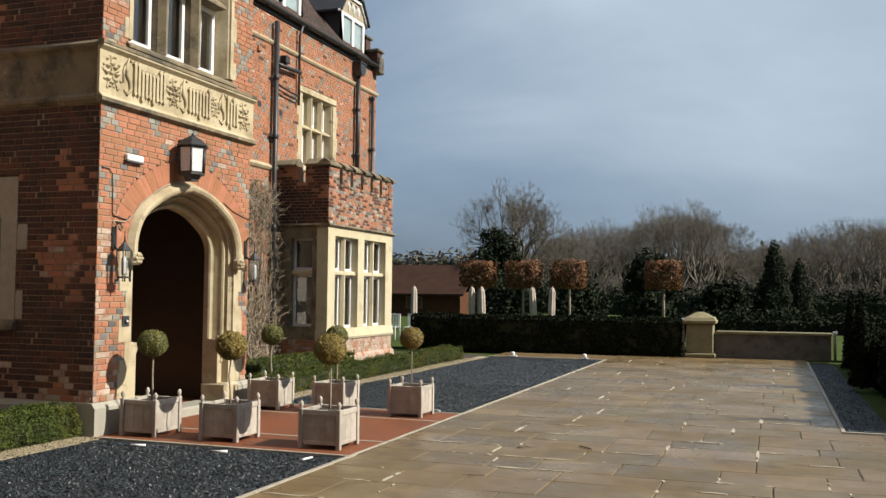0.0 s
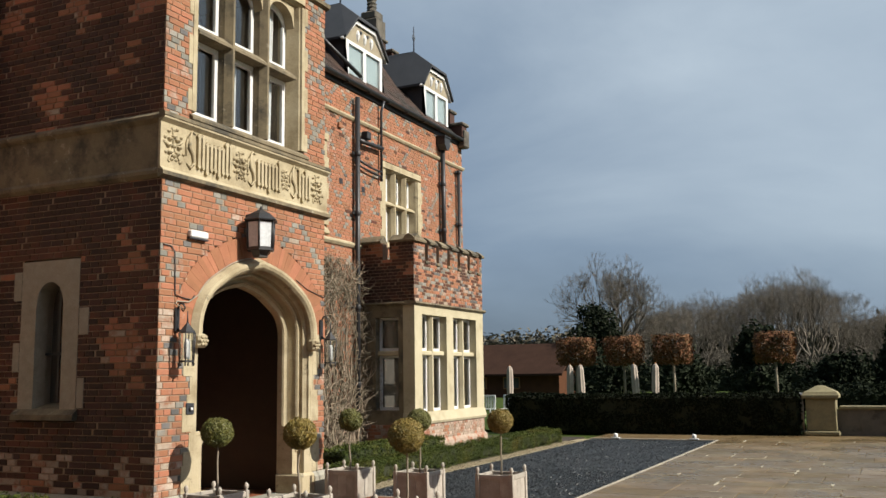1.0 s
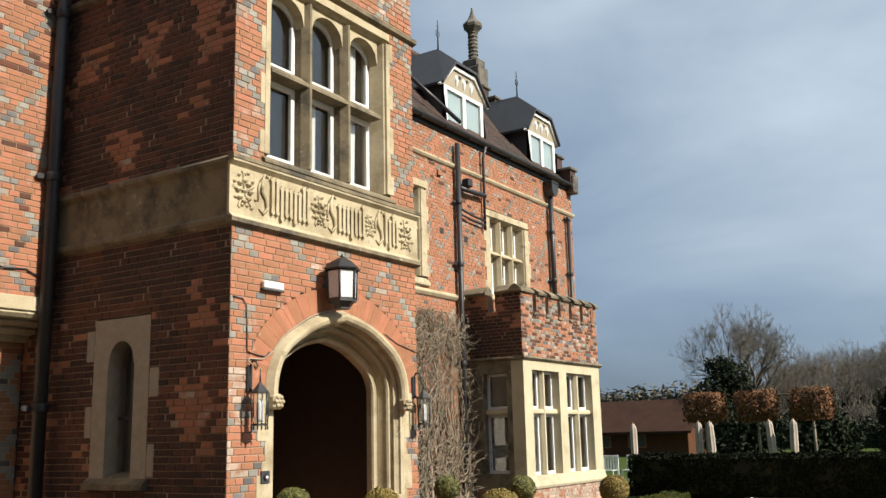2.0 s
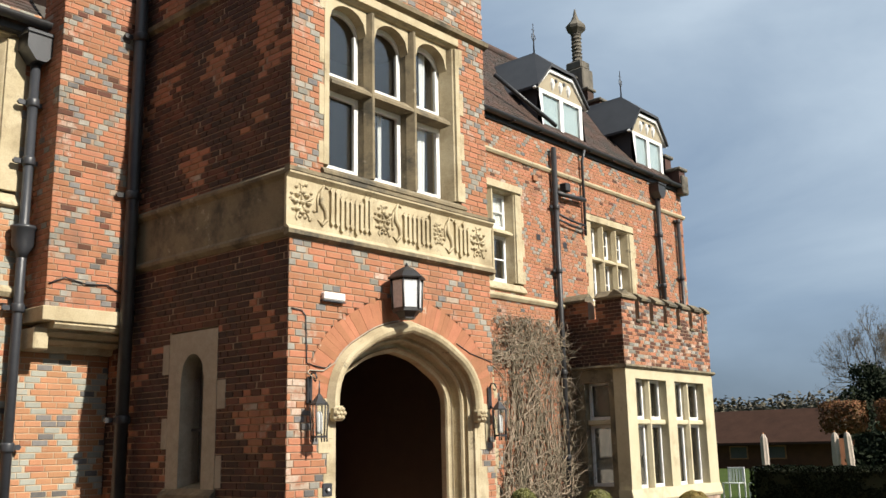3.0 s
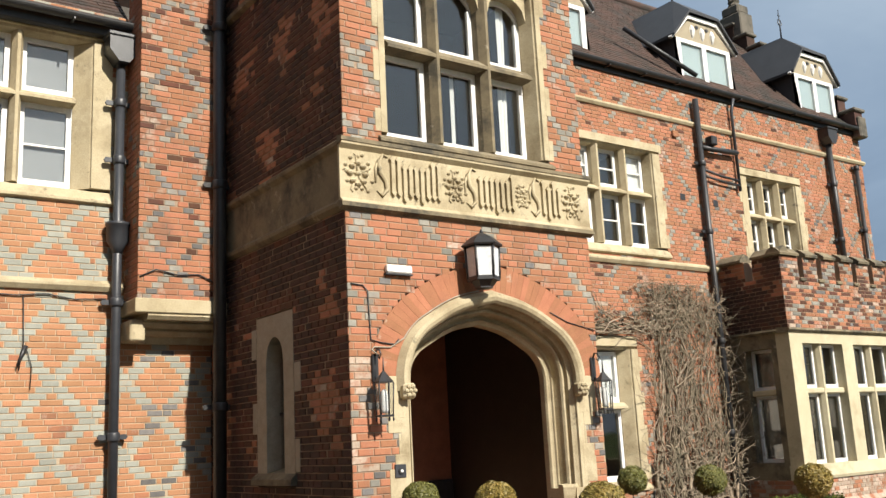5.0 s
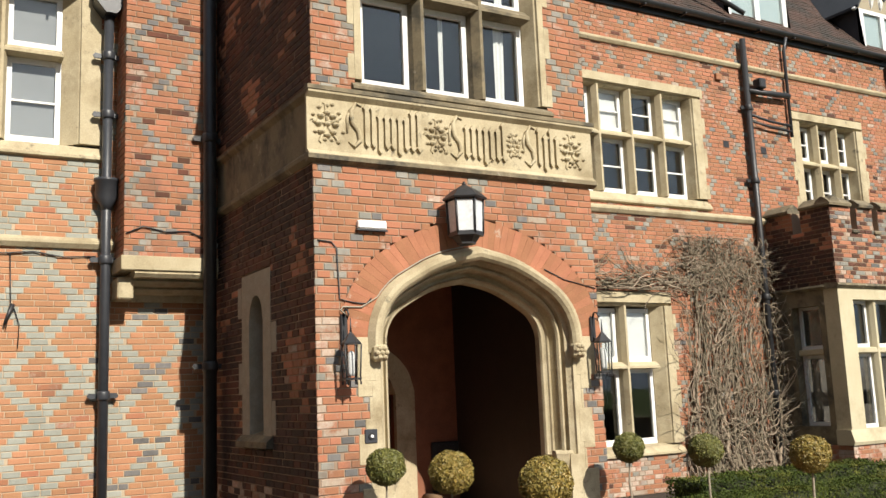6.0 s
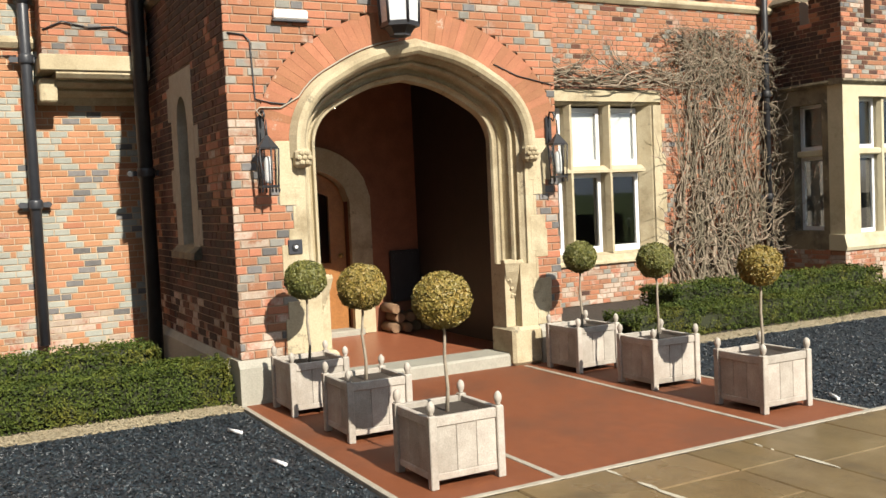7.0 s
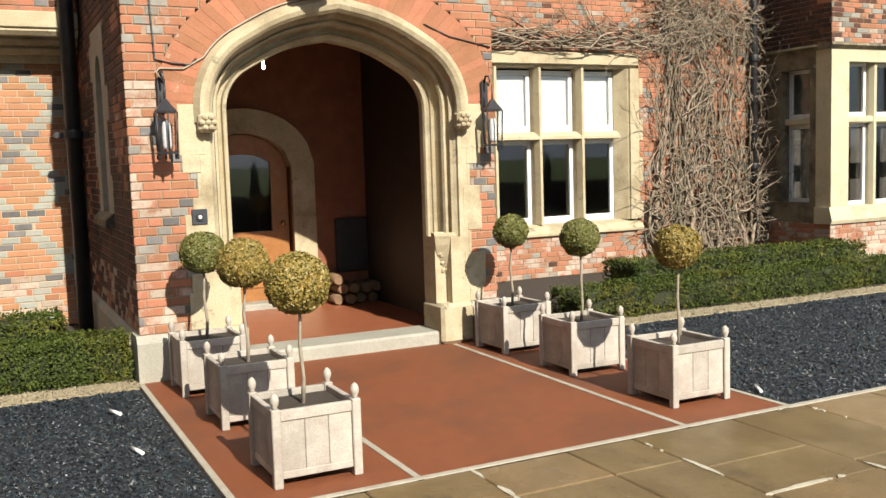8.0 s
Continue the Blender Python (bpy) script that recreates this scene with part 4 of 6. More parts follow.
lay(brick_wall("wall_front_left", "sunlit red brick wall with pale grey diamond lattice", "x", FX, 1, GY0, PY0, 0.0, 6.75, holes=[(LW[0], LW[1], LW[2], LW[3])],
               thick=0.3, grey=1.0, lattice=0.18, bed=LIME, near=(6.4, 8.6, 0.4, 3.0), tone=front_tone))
lay(brick_wall("wall_front_right", "red brick main front with mottled grey lattice", "x", FX, 1, PY1, GY1, 0.0, 7.95, holes=[W1, W2, W3],
               thick=0.3, grey=0.5, near=(13.0, 16.5, 3.0, 4.2), tone=front_tone))
for nm, y0, y1, z in (("string_course_low", PY1, 18.46, 4.34), ("string_course_low_left", GY0, 7.68, 3.43)):
    Geo().prism([(FX - 0.02, z - 0.09), (FX + 0.03, z - 0.08), (FX + 0.07, z - 0.03), (FX + 0.07, z), (FX - 0.02, z + 0.06)], "y", y0, y1).ob(nm, STONE, None, "thin pale stone string course on the front", "string course", kind="structure")
Geo().prism([(FX - 0.02, 7.02), (FX + 0.03, 7.03), (FX + 0.06, 7.07), (FX + 0.06, 7.10), (FX - 0.02, 7.15)], "y", PY1, GY1 + 0.05).ob("string_course_high", STONE, None, "stone string course under the eaves", "string course", kind="structure")
g = Geo().box((FX - 4.5, GY1 - 0.3, 0), (FX - 0.3, GY1, 7.95)).box((-16.0, GY0, 0), (-15.7, GY1, 7.95)).box((-15.7, GY0, 0), (FX - 0.3, GY0 + 0.3, 7.9))
g.ob("wall_back", PORCH_PLASTER, None, "plain brick end and back walls of the house", "wall", kind="structure")
g = Geo().box((-15.7, GY0 + 0.3, 3.6), (FX - 2.0, GY1 - 0.3, 3.7)).box((-12.2, GY0 + 0.3, 0.0), (-12.1, GY1 - 0.3, 7.9))
g.ob("wall_inside", DARK_ROOM, None, "unlit inner wall of the house", "wall", kind="structure")

# chimney breast on the left, on its corbel
BRX, BRY = -9.6, 7.70
lay(brick_wall("wall_breast", "projecting red brick breast with grey lattice", "x", BRX, 1, BRY, PY0 - 0.02, 3.20, 9.2, thick=0.3, grey=0.8, burnt=0.45, near=(BRY, PY0, 3.2, 4.6), tone=lambda c, z, mi, rnd: 6 if mi == 0 and rnd.random() < 0.10 else mi, most=90))
lay(brick_wall("wall_breast_side", "shaded side of the projecting breast", "y", BRY, -1, FX, BRX - 0.01, 3.20, 9.2, thick=0.1, grey=0.3))
corb = thing("corbel", "cream moulded stone corbel carrying the brick breast", "corbel", (BRX, 8.2, 3.0), kind="structure")
under(Geo().soft((FX, BRY - 0.03, 3.06), (BRX + 0.03, PY0 - 0.02, 3.22), 0.008).ob("corbel_slab", STONE), corb)
cp = [(FX, 2.76), (FX + 0.10, 2.76), (FX + 0.13, 2.83), (FX + 0.22, 2.84), (FX + 0.27, 2.88), (FX + 0.25, 2.905), (FX + 0.34, 2.915), (FX + 0.39, 2.955), (FX + 0.37, 2.98), (FX + 0.47, 2.99), (FX + 0.51, 3.03), (FX + 0.50, 3.06), (FX, 3.06)]
under(Geo().prism(cp, "y", BRY + 0.12, PY0 - 0.02).ob("corbel_mould", STONE), corb)
under(Geo().soft((FX, BRY - 0.03, 2.76), (FX + 0.36, BRY + 0.14, 3.0), 0.015).ob("corbel_end", STONE), corb)

# ---- bay ----
BY0, BY1 = 18.48, 22.08
bay = thing("bay_window", "pale stone bay window under a crenellated brick parapet", "bay window", (BX, 20.3, 0), kind="structure")
lay(brick_wall("wall_bay_base", "limewashed brick base of the bay", "x", BX, 1, BY0, BY1, 0.0, 0.56, thick=0.25, grey=0.1, tone=lambda c, z, mi, rnd: 3 if rnd.random() < 0.8 else 0))
lay(brick_wall("wall_bay_base_side", "shaded brick base of the bay's side", "y", BY0, -1, FX, BX - 0.01, 0.0, 0.56, thick=0.25, grey=0.1, tone=lambda c, z, mi, rnd: 3 if rnd.random() < 0.5 else 0))
Geo().prism([(BX - 0.1, 0.0), (BX + 0.06, 0.0), (BX + 0.05, 0.16), (BX + 0.006, 0.22), (BX - 0.1, 0.22)], "y", BY0 - 0.05, BY1 + 0.05).ob("plinth_bay", PALE, None, "rough limed plinth of the bay", "plinth", kind="structure")


def bay_light(x0_, x1_, z0_, z1_, n, face):
    """Stone surround, mullions, transom, sashes and panes of one bay opening: face 'x' spans y, face 'y' spans x."""
    def B(u0, u1, d0, d1, za, zb):
        return ((BX - d1, u0, za), (BX - d0, u1, zb)) if face == "x" else ((u0, BY0 + d0, za), (u1, BY0 + d1, zb))
    m_ = 0.11
    lw = (x1_ - x0_ - m_ * (n - 1)) / n
    for k in range(1, n):
        c = x0_ + k * lw + (k - 0.5) * m_
        p = [(c - 0.025, 0.05), (c + 0.025, 0.05), (c + 0.055, 0.12), (c + 0.055, 0.24), (c - 0.055, 0.24), (c - 0.055, 0.12)]
        g_ = Geo().prism([(BX - d, u) for u, d in p] if face == "x" else [(u, BY0 + d) for u, d in p], "z", z0_, z1_)
        under(g_.ob("mullion", BAY_STONE), bay)
    under(Geo().soft(*B(x0_, x1_, 0.06, 0.24, 1.98, 2.08), 0.02).ob("transom", BAY_STONE), bay)
    for k in range(n):
        a, b = x0_ + k * (lw + m_), x0_ + k * (lw + m_) + lw
        for za, zb in ((z0_, 1.98), (2.08, z1_)):
            s = Geo().box(*B(a, a + 0.05, 0.17, 0.21, za, zb)).box(*B(b - 0.05, b, 0.17, 0.21, za, zb)).box(*B(a + 0.05, b - 0.05, 0.17, 0.21, za, za + 0.06)).box(*B(a + 0.05, b - 0.05, 0.17, 0.21, zb - 0.05, zb))
            sash = under(s.ob("sash", WHITE, None, "white painted sash"), bay)
            Geo().box(*B(a + 0.03, b - 0.03, 0.196, 0.20, za + 0.03, zb - 0.03)).ob("pane", GLASS, sash)


st = Geo()
Z0, Z1 = 0.56, 3.02
for a, b in ((BY0, 18.83), (20.03, 20.38), (21.66, BY1)):
    st.box((BX - 0.27, a, 0.80), (BX, b, 2.84))
st.box((BX - 0.27, BY0, 2.84), (BX, BY1, Z1)).prism([(BX - 0.27, Z0), (BX + 0.03, Z0), (BX + 0.05, Z0 + 0.05), (BX, Z0 + 0.24), (BX - 0.27, 0.80)], "y", BY0 - 0.03, BY1 + 0.03)
under(st.ob("bay_front", BAY_STONE), bay)
sd = Geo()
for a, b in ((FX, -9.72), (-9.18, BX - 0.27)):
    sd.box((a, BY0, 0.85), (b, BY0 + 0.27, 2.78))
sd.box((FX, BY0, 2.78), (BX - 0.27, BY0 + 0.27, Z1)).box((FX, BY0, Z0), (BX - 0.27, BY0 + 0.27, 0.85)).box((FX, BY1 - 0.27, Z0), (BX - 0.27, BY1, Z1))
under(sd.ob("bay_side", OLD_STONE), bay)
bay_light(18.83, 20.03, 0.80, 2.84, 2, "x")
bay_light(20.38, 21.66, 0.80, 2.84, 2, "x")
bay_light(-9.72, -9.18, 0.85, 2.78, 1, "y")
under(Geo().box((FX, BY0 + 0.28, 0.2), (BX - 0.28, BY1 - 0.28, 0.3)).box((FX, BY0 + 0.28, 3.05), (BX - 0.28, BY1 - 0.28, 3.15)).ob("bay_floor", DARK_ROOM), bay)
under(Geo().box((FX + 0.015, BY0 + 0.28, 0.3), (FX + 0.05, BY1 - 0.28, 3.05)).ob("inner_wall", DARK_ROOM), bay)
under(Geo().prism([(BX - 0.2, Z1), (BX + 0.02, Z1), (BX + 0.07, Z1 + 0.04), (BX + 0.06, Z1 + 0.075), (BX - 0.2, Z1 + 0.10)], "y", BY0 - 0.06, BY1 + 0.06).prism([(BY0 + 0.2, Z1), (BY0 - 0.02, Z1), (BY0 - 0.07, Z1 + 0.04), (BY0 - 0.06, Z1 + 0.075), (BY0 + 0.2, Z1 + 0.10)], "x", FX, BX - 0.2).ob("cornice", OLD_STONE), bay)
slots = [BY0 + 0.52 + k * 0.56 for k in range(6)]
holes_ = [(s, s + 0.15, 3.98, 4.6) for s in slots]
bay_tone = lambda c, z, mi, rnd: 3 if rnd.random() < 0.08 else (1 if rnd.random() < 0.16 else (2 if rnd.random() < 0.10 else (6 if rnd.random() < 0.45 else 0)))
lay(brick_wall("wall_bay_parapet", "crenellated red brick parapet with lichen over the bay", "x", BX, 1, BY0, BY1, 3.10, 4.36, holes=holes_, thick=0.24, grey=0.6, tone=bay_tone))
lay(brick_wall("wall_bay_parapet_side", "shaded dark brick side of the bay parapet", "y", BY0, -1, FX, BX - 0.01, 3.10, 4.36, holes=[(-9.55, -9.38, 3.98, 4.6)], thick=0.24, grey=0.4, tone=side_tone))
Geo().box((FX, BY1 - 0.24, 3.1), (BX - 0.01, BY1, 4.36)).box((FX, BY0 + 0.24, 3.2), (BX - 0.24, BY1 - 0.24, 3.6)).ob("wall_bay_far_side", PORCH_PLASTER, None, "plain brick far side of the bay parapet", "wall", kind="structure")
edges = [BY0 - 0.05] + [v for s in slots for v in (s - 0.02, s + 0.17)] + [BY1 + 0.05]
for a, b in zip(edges[::2], edges[1::2]):
    if b - a < 0.05:
        continue
    c = Geo().prism([(BX - 0.28, 4.36), (BX + 0.05, 4.36), (BX + 0.06, 4.40), (BX - 0.02, 4.47), (BX - 0.10, 4.52), (BX - 0.20, 4.47)], "y", a, b)
    under(c.ob("merlon_coping", OLD_STONE), bay)
for s in slots:
    under(Geo().soft((BX - 0.24, s - 0.01, 3.93), (BX + 0.035, s + 0.16, 3.985), 0.01).ob("slot_sill", OLD_STONE), bay)
for a, b in ((FX, -9.57), (-9.36, BX + 0.04)):
    under(Geo().prism([(BY0 - 0.05, 4.36), (BY0 + 0.28, 4.36), (BY0 + 0.20, 4.47), (BY0 + 0.10, 4.53), (BY0 + 0.02, 4.47), (BY0 - 0.06, 4.40)], "x", a, b).ob("merlon_coping", OLD_STONE), bay)

# ---- roofs ----
EZ, EXX, SL = 7.86, -10.03, 1.125     # right eaves: height, x, rise per metre


def tiled(name, label, ex, ez, slope, run, y0, y1, holes=()):
    """A roof slope that rises towards -x, with overlapping tile courses."""
    base = Geo().prism([(ex, ez - 0.10), (ex, ez - 0.02), (ex - run, ez - 0.02 + slope * run), (ex - run, ez - 0.10 + slope * run)], "y", y0, y1)
    roof = base.ob(name, TILE, None, label, "roof", kind="structure")
    L_ = math.hypot(1, slope)
    n = int(run * L_ / 0.105)
    tiles, rnd_ = Geo(), random.Random(name)
    for k in range(n):
        d0, d1 = k * 0.105 / L_, (k * 0.105 + 0.16) / L_
        y = y0 - (k % 2) * 0.083
        while y < y1:
            a, b = max(y, y0), min(y + 0.161, y1)
            if b - a > 0.02:
                h = 0.022 + rnd_.uniform(-0.004, 0.004)
                p = [(ex - d0, ez + slope * d0 - 0.02), (ex - d0 + 0.4 * h, ez + slope * d0 - 0.02 + h), (ex - d1, ez + slope * d1 - 0.012)]
                tiles.prism(p, "y", a, b)
            y += 0.166
    tiles.ob("roof_tiles", TILE, roof, kind="stuff")
    return roof


tiled("roof_right", "brown clay tiled roof above the eaves", EXX, EZ, SL, 3.02, PY1 - 0.2, GY1 - 0.3)
tiled("roof_left", "brown tiled roof over the low eaves", -9.98, 6.60, 1.0, 2.6, 3.0, BRY)
Geo().tube([(EXX - 3.04, PY1 - 0.2, EZ + SL * 3.02 + 0.03), (EXX - 3.04, GY1 - 0.3, EZ + SL * 3.02 + 0.03)], 0.11, 8).ob("roof_ridge", TILE, None, "rounded clay ridge tiles", "ridge", kind="structure")
g = Geo().prism([(-13.05, 11.27), (-16.1, 7.9), (-16.1, 7.8), (-13.05, 11.15)], "y", GY0, GY1)
g.prism([(-12.42, 9.28), (-13.0, 8.7), (-13.0, 8.6), (-12.42, 9.2)], "y", GY0, BRY)
g.ob("roof_back", TILE, None, "back slope of the tiled roof", "roof", kind="structure")


def gutter(name, x, z, y0, y1, label):
    """A half-round iron gutter with brackets and a fascia."""
    t = thing(name, label, "gutter", (x, (y0 + y1) / 2, z))
    n = 10
    ring = [(x + 0.075 * math.cos(math.pi + math.pi * k / n), z + 0.075 * math.sin(math.pi + math.pi * k / n)) for k in range(n + 1)]
    inner = [(x + 0.066 * math.cos(math.pi + math.pi * k / n), z + 0.066 * math.sin(math.pi + math.pi * k / n)) for k in range(n, -1, -1)]
    under(Geo().prism(ring + inner, "y", y0, y1).ob("trough", BLACK), t)
    under(Geo().soft((x - 0.22, y0, z - 0.16), (x - 0.085, y1, z + 0.02), 0.01).ob("fascia", BLACK), t)
    y = y0 + 0.4
    while y < y1:
        under(Geo().soft((x - 0.09, y - 0.015, z - 0.10), (x + 0.08, y + 0.015, z - 0.072), 0.004).ob("bracket", BLACK), t)
        y += 0.9


gutter("gutter", EXX + 0.05, EZ - 0.02, PY1, GY1, "black cast-iron gutter along the main eaves")
gutter("gutter", -9.90, 6.58, 3.0, BRY - 0.02, "black cast-iron gutter over the lower window")


def dormer(y0, y1, label):
    """A small half-hipped dormer with white casements and a cream gable with pierced brackets."""
    x, c = -10.3, (y0 + y1) / 2
    d = thing("dormer_window", label, "dormer window", (x, c, 8.05), group="roof dormers")
    zb, zt, ze, zg = 7.90, 8.95, 9.00, 9.38
    def back(z):
        return EXX - (z - EZ) / SL - 0.05
    for y, s in ((y0, 1), (y1, -1)):
        ck = Geo().prism([(x - 0.02, zb - 0.1), (x - 0.02, ze), (back(ze), ze), (back(zb) - 0.1, zb - 0.1)], "y", y, y + s * 0.08)
        under(ck.ob("cheek", LEAD), d)
    fr = Geo()
    w = (y1 - y0)
    fr.box((x - 0.06, y0, zb), (x, y0 + 0.12, zt)).box((x - 0.06, y1 - 0.12, zb), (x, y1, zt)).box((x - 0.06, y0 + 0.12, zb), (x, y1 - 0.12, zb + 0.12)).box((x - 0.06, y0 + 0.12, zt - 0.08), (x, y1 - 0.12, zt)).box((x - 0.06, c - 0.065, zb + 0.12), (x, c + 0.065, zt - 0.08))
    casement = under(fr.ob("casement_frame", WHITE, None, "white painted casement frame"), d)
    for a, b in ((y0 + 0.12, c - 0.065), (c + 0.065, y1 - 0.12)):
        Geo().box((x - 0.045, a - 0.01, zb + 0.11), (x - 0.04, b + 0.01, zt - 0.07)).ob("pane", GLASS, casement)
        under(Geo().strip([[(x - 0.056, a - 0.01, zb + 0.1), (x - 0.056, b + 0.01, zb + 0.1)], [(x - 0.057, a - 0.01, zt - 0.07), (x - 0.057, b + 0.01, zt - 0.07)]]).ob("blind", PALE_BLUE), d)
    gt = 0.42
    gable = [(y0 - 0.02, zt), (y1 + 0.02, zt), (y1 - 0.02, ze + 0.02), (c + gt * 0.92, zg), (c - gt * 0.92, zg), (y0 + 0.02, ze + 0.02)]
    under(Geo().prism(gable, "x", x - 0.06, x - 0.012).ob("gable_board", CREAM, None, "cream gable board"), d)
    br = Geo()
    for k in (-1, 0, 1):
        yy = c + k * 0.30
        br.lathe([(0.005, -0.15), (0.04, -0.09), (0.065, 0.02), (0.04, 0.10), (0.01, 0.14)], (x - 0.012, yy, zt + 0.21), 8)
    under(br.ob("carved_bracket", WHITE, None, "pale carved gable brackets"), d)
    hl = Geo()
    for k in (-0.5, 0.5):
        hl.prism([(c + k * 0.30 + 0.05 * math.cos(a * math.pi / 4), zg - 0.10 + 0.04 * math.sin(a * math.pi / 4)) for a in range(8)], "x", x - 0.02, x + 0.002)
    under(hl.ob("piercing", BLACK), d)
    bb = Geo()
    for s in (-1, 1):
        pa, pb = (c + s * (w / 2 + 0.14), ze - 0.12), (c + s * gt, zg + 0.03)
        bb.prism([pa, pb, (pb[0], pb[1] + 0.10), (pa[0] + s * 0.06, pa[1] + 0.02)], "x", x - 0.03, x + 0.035)
    bb.box((x - 0.03, c - gt, zg + 0.02), (x + 0.035, c + gt, zg + 0.10))
    under(bb.ob("bargeboard", WHITE, None, "white bargeboards"), d)
    zr, xa, ov = 10.12, -10.95, 0.10
    roof = Geo()
    for s in (-1, 1):
        e0, g0 = (c + s * (w / 2 + 0.16), ze - 0.10), (c + s * (gt + 0.02), zg + 0.12)
        top = [(x + ov, *e0), (x + ov, *g0), (xa, c, zr), (back(zr), c, zr), (back(e0[1]), *e0)]
        roof.add(top + [(p[0], p[1], p[2] + 0.06) for p in top], [(0, 1, 2, 3, 4), (9, 8, 7, 6, 5)] + [(i, (i + 1) % 5, (i + 1) % 5 + 5, i + 5) for i in range(5)])
    hip = [(x + ov, c - gt - 0.02, zg + 0.12), (x + ov, c + gt + 0.02, zg + 0.12), (xa, c, zr)]
    roof.add(hip + [(p[0], p[1], p[2] + 0.06) for p in hip], [(0, 1, 2), (5, 4, 3), (0, 1, 4, 3), (1, 2, 5, 4), (2, 0, 3, 5)])
    under(roof.ob("dormer_roof", LEAD, None, "dark lead and tile dormer roof"), d)
    sp = Geo().tube([(xa, c, zr), (xa, c, zr + 0.75)], [0.02, 0.008], 6)
    for s in (-1, 1):
        sp.tube([(xa, c, zr + 0.32), (xa, c + s * 0.07, zr + 0.40), (xa, c + s * 0.05, zr + 0.50)], 0.01, 5)
    sp.tube([(xa, c - 0.05, zr + 0.60), (xa, c + 0.05, zr + 0.60)], 0.008, 5)
    under(sp.ob("finial", BLACK, None, "black iron finial"), d)
    return d


dormer(18.24, 19.86, "half-hipped roof dormer with two white casements and an iron finial")
dormer(22.06, 23.50, "half-hipped roof dormer beside the stepped gable")
dormer(14.36, 15.80, "half-hipped roof dormer close to the porch")

# stepped gable and twisted chimney
gab = thing("stepped_gable", "crow-stepped brick and stone gable at the end of the roof", "gable", (-11.5, GY1, 8), kind="structure")
for k in range(9):
    xa, z = -9.95 - k * 0.355, 8.02 + k * 0.40
    xb_ = xa - 0.355
    under(Geo().box((xb_, GY1 - 0.28, 7.9), (xa, GY1 + 0.02, z + 0.20)).ob("gable_step", SHADE_DARK), gab)
    under(Geo().soft((xb_ - 0.03, GY1 - 0.34, z + 0.20), (xa + 0.06, GY1 + 0.08, z + 0.28), 0.02).ob("step_coping", GREY_STONE), gab)
under(Geo().soft((-10.15, GY1 - 0.24, 7.62), (-9.88, GY1 + 0.05, 8.10), 0.03).ob("kneeler", GREY_STONE), gab)
ch = thing("chimney", "twisted stone chimney shaft with an octagonal cap", "chimney", (-12.88, GY1, 11.0))
c = (-12.88, GY1, 0)
under(Geo().soft((c[0] - 0.32, c[1] - 0.26, 10.9), (c[0] + 0.32, c[1] + 0.26, 11.75), 0.03).soft((c[0] - 0.26, c[1] - 0.22, 11.75), (c[0] + 0.26, c[1] + 0.22, 12.0), 0.04).ob("chimney_base", GREY_STONE), ch)
under(Geo().lathe([(0.125 + 0.03 * (i % 2), 12.0 + 0.055 * i) for i in range(17)], c, 7, 0, 0.30).ob("chimney_shaft", GREY_STONE), ch)
under(Geo().lathe([(0.14, 12.86), (0.19, 12.92), (0.27, 13.0), (0.29, 13.08), (0.22, 13.16), (0.13, 13.26), (0.06, 13.42), (0.02, 13.62)], c, 8).ob("chimney_cap", GREY_STONE), ch)



# ---- rainwater pipes ----
def downpipe(y, x, z0, z1, r, mat, label, collars=(), hopper=None, bell=None):
    t = thing("drainpipe", label, "drainpipe", (x, y, z0))
    under(Geo().tube([(x, y, z0), (x, y, z1)], r, 12).ob("pipe", mat), t)
    for z in collars:
        k = Geo().lathe([(r + 0.012, -0.05), (r + 0.018, -0.03), (r + 0.018, 0.03), (r + 0.012, 0.05)], (x, y, z), 12)
        collar = under(k.ob("collar", mat), t)
        for s in (-1, 1):
            e_ = Geo().prism([(y + s * r, z - 0.025), (y + s * (r + 0.09), z - 0.03), (y + s * (r + 0.11), z), (y + s * (r + 0.09), z + 0.03), (y + s * r, z + 0.025)], "x", x - r, x - r + 0.03)
            e_.ob("wall_ear", mat, collar)
    if hopper:
        under(Geo().prism([(y - 0.17, hopper), (y + 0.17, hopper), (y + 0.17, hopper - 0.20), (y + 0.06, hopper - 0.34), (y - 0.06, hopper - 0.34), (y - 0.17, hopper - 0.20)], "x", x - 0.11, x + 0.14).soft((x - 0.12, y - 0.19, hopper - 0.03), (x + 0.16, y + 0.19, hopper + 0.02), 0.01).ob("hopper", mat), t)
    if bell:
        under(Geo().lathe([(r, bell - 0.32), (r + 0.02, bell - 0.25), (r + 0.065, bell - 0.18), (r + 0.07, bell), (r + 0.085, bell + 0.01), (r + 0.085, bell + 0.04), (r, bell + 0.04)], (x, y, 0), 14).ob("bell_joint", mat), t)
    return t


downpipe(7.58, -9.98, 0.25, 6.1, 0.055, PIPE_GREY, "dark grey iron drainpipe with hopper and bell joint", (1.72, 3.22, 4.9, 5.6), 6.42, 4.10)
downpipe(8.62, -9.50, 0.0, 9.0, 0.075, BLACK, "thick black drainpipe in the corner by the porch", (2.0, 4.6, 6.6))
downpipe(18.22, FX + 0.10, 0.0, 7.55, 0.055, BLACK, "black drainpipe beside the climbing plant", (1.4, 3.0, 5.0, 6.3))
downpipe(22.50, FX + 0.10, 4.0, 7.55, 0.06, BLACK, "black drainpipe above the bay", (5.2, 6.4), 7.62)
downpipe(23.50, FX + 0.08, 0.0, 6.9, 0.045, BLACK, "thin dark drainpipe near the corner", (3.0, 5.5, 6.9))
t = thing("waste_pipe", "black waste pipes crossing the upper wall", "pipe", (FX + 0.12, 18.9, 6.5))
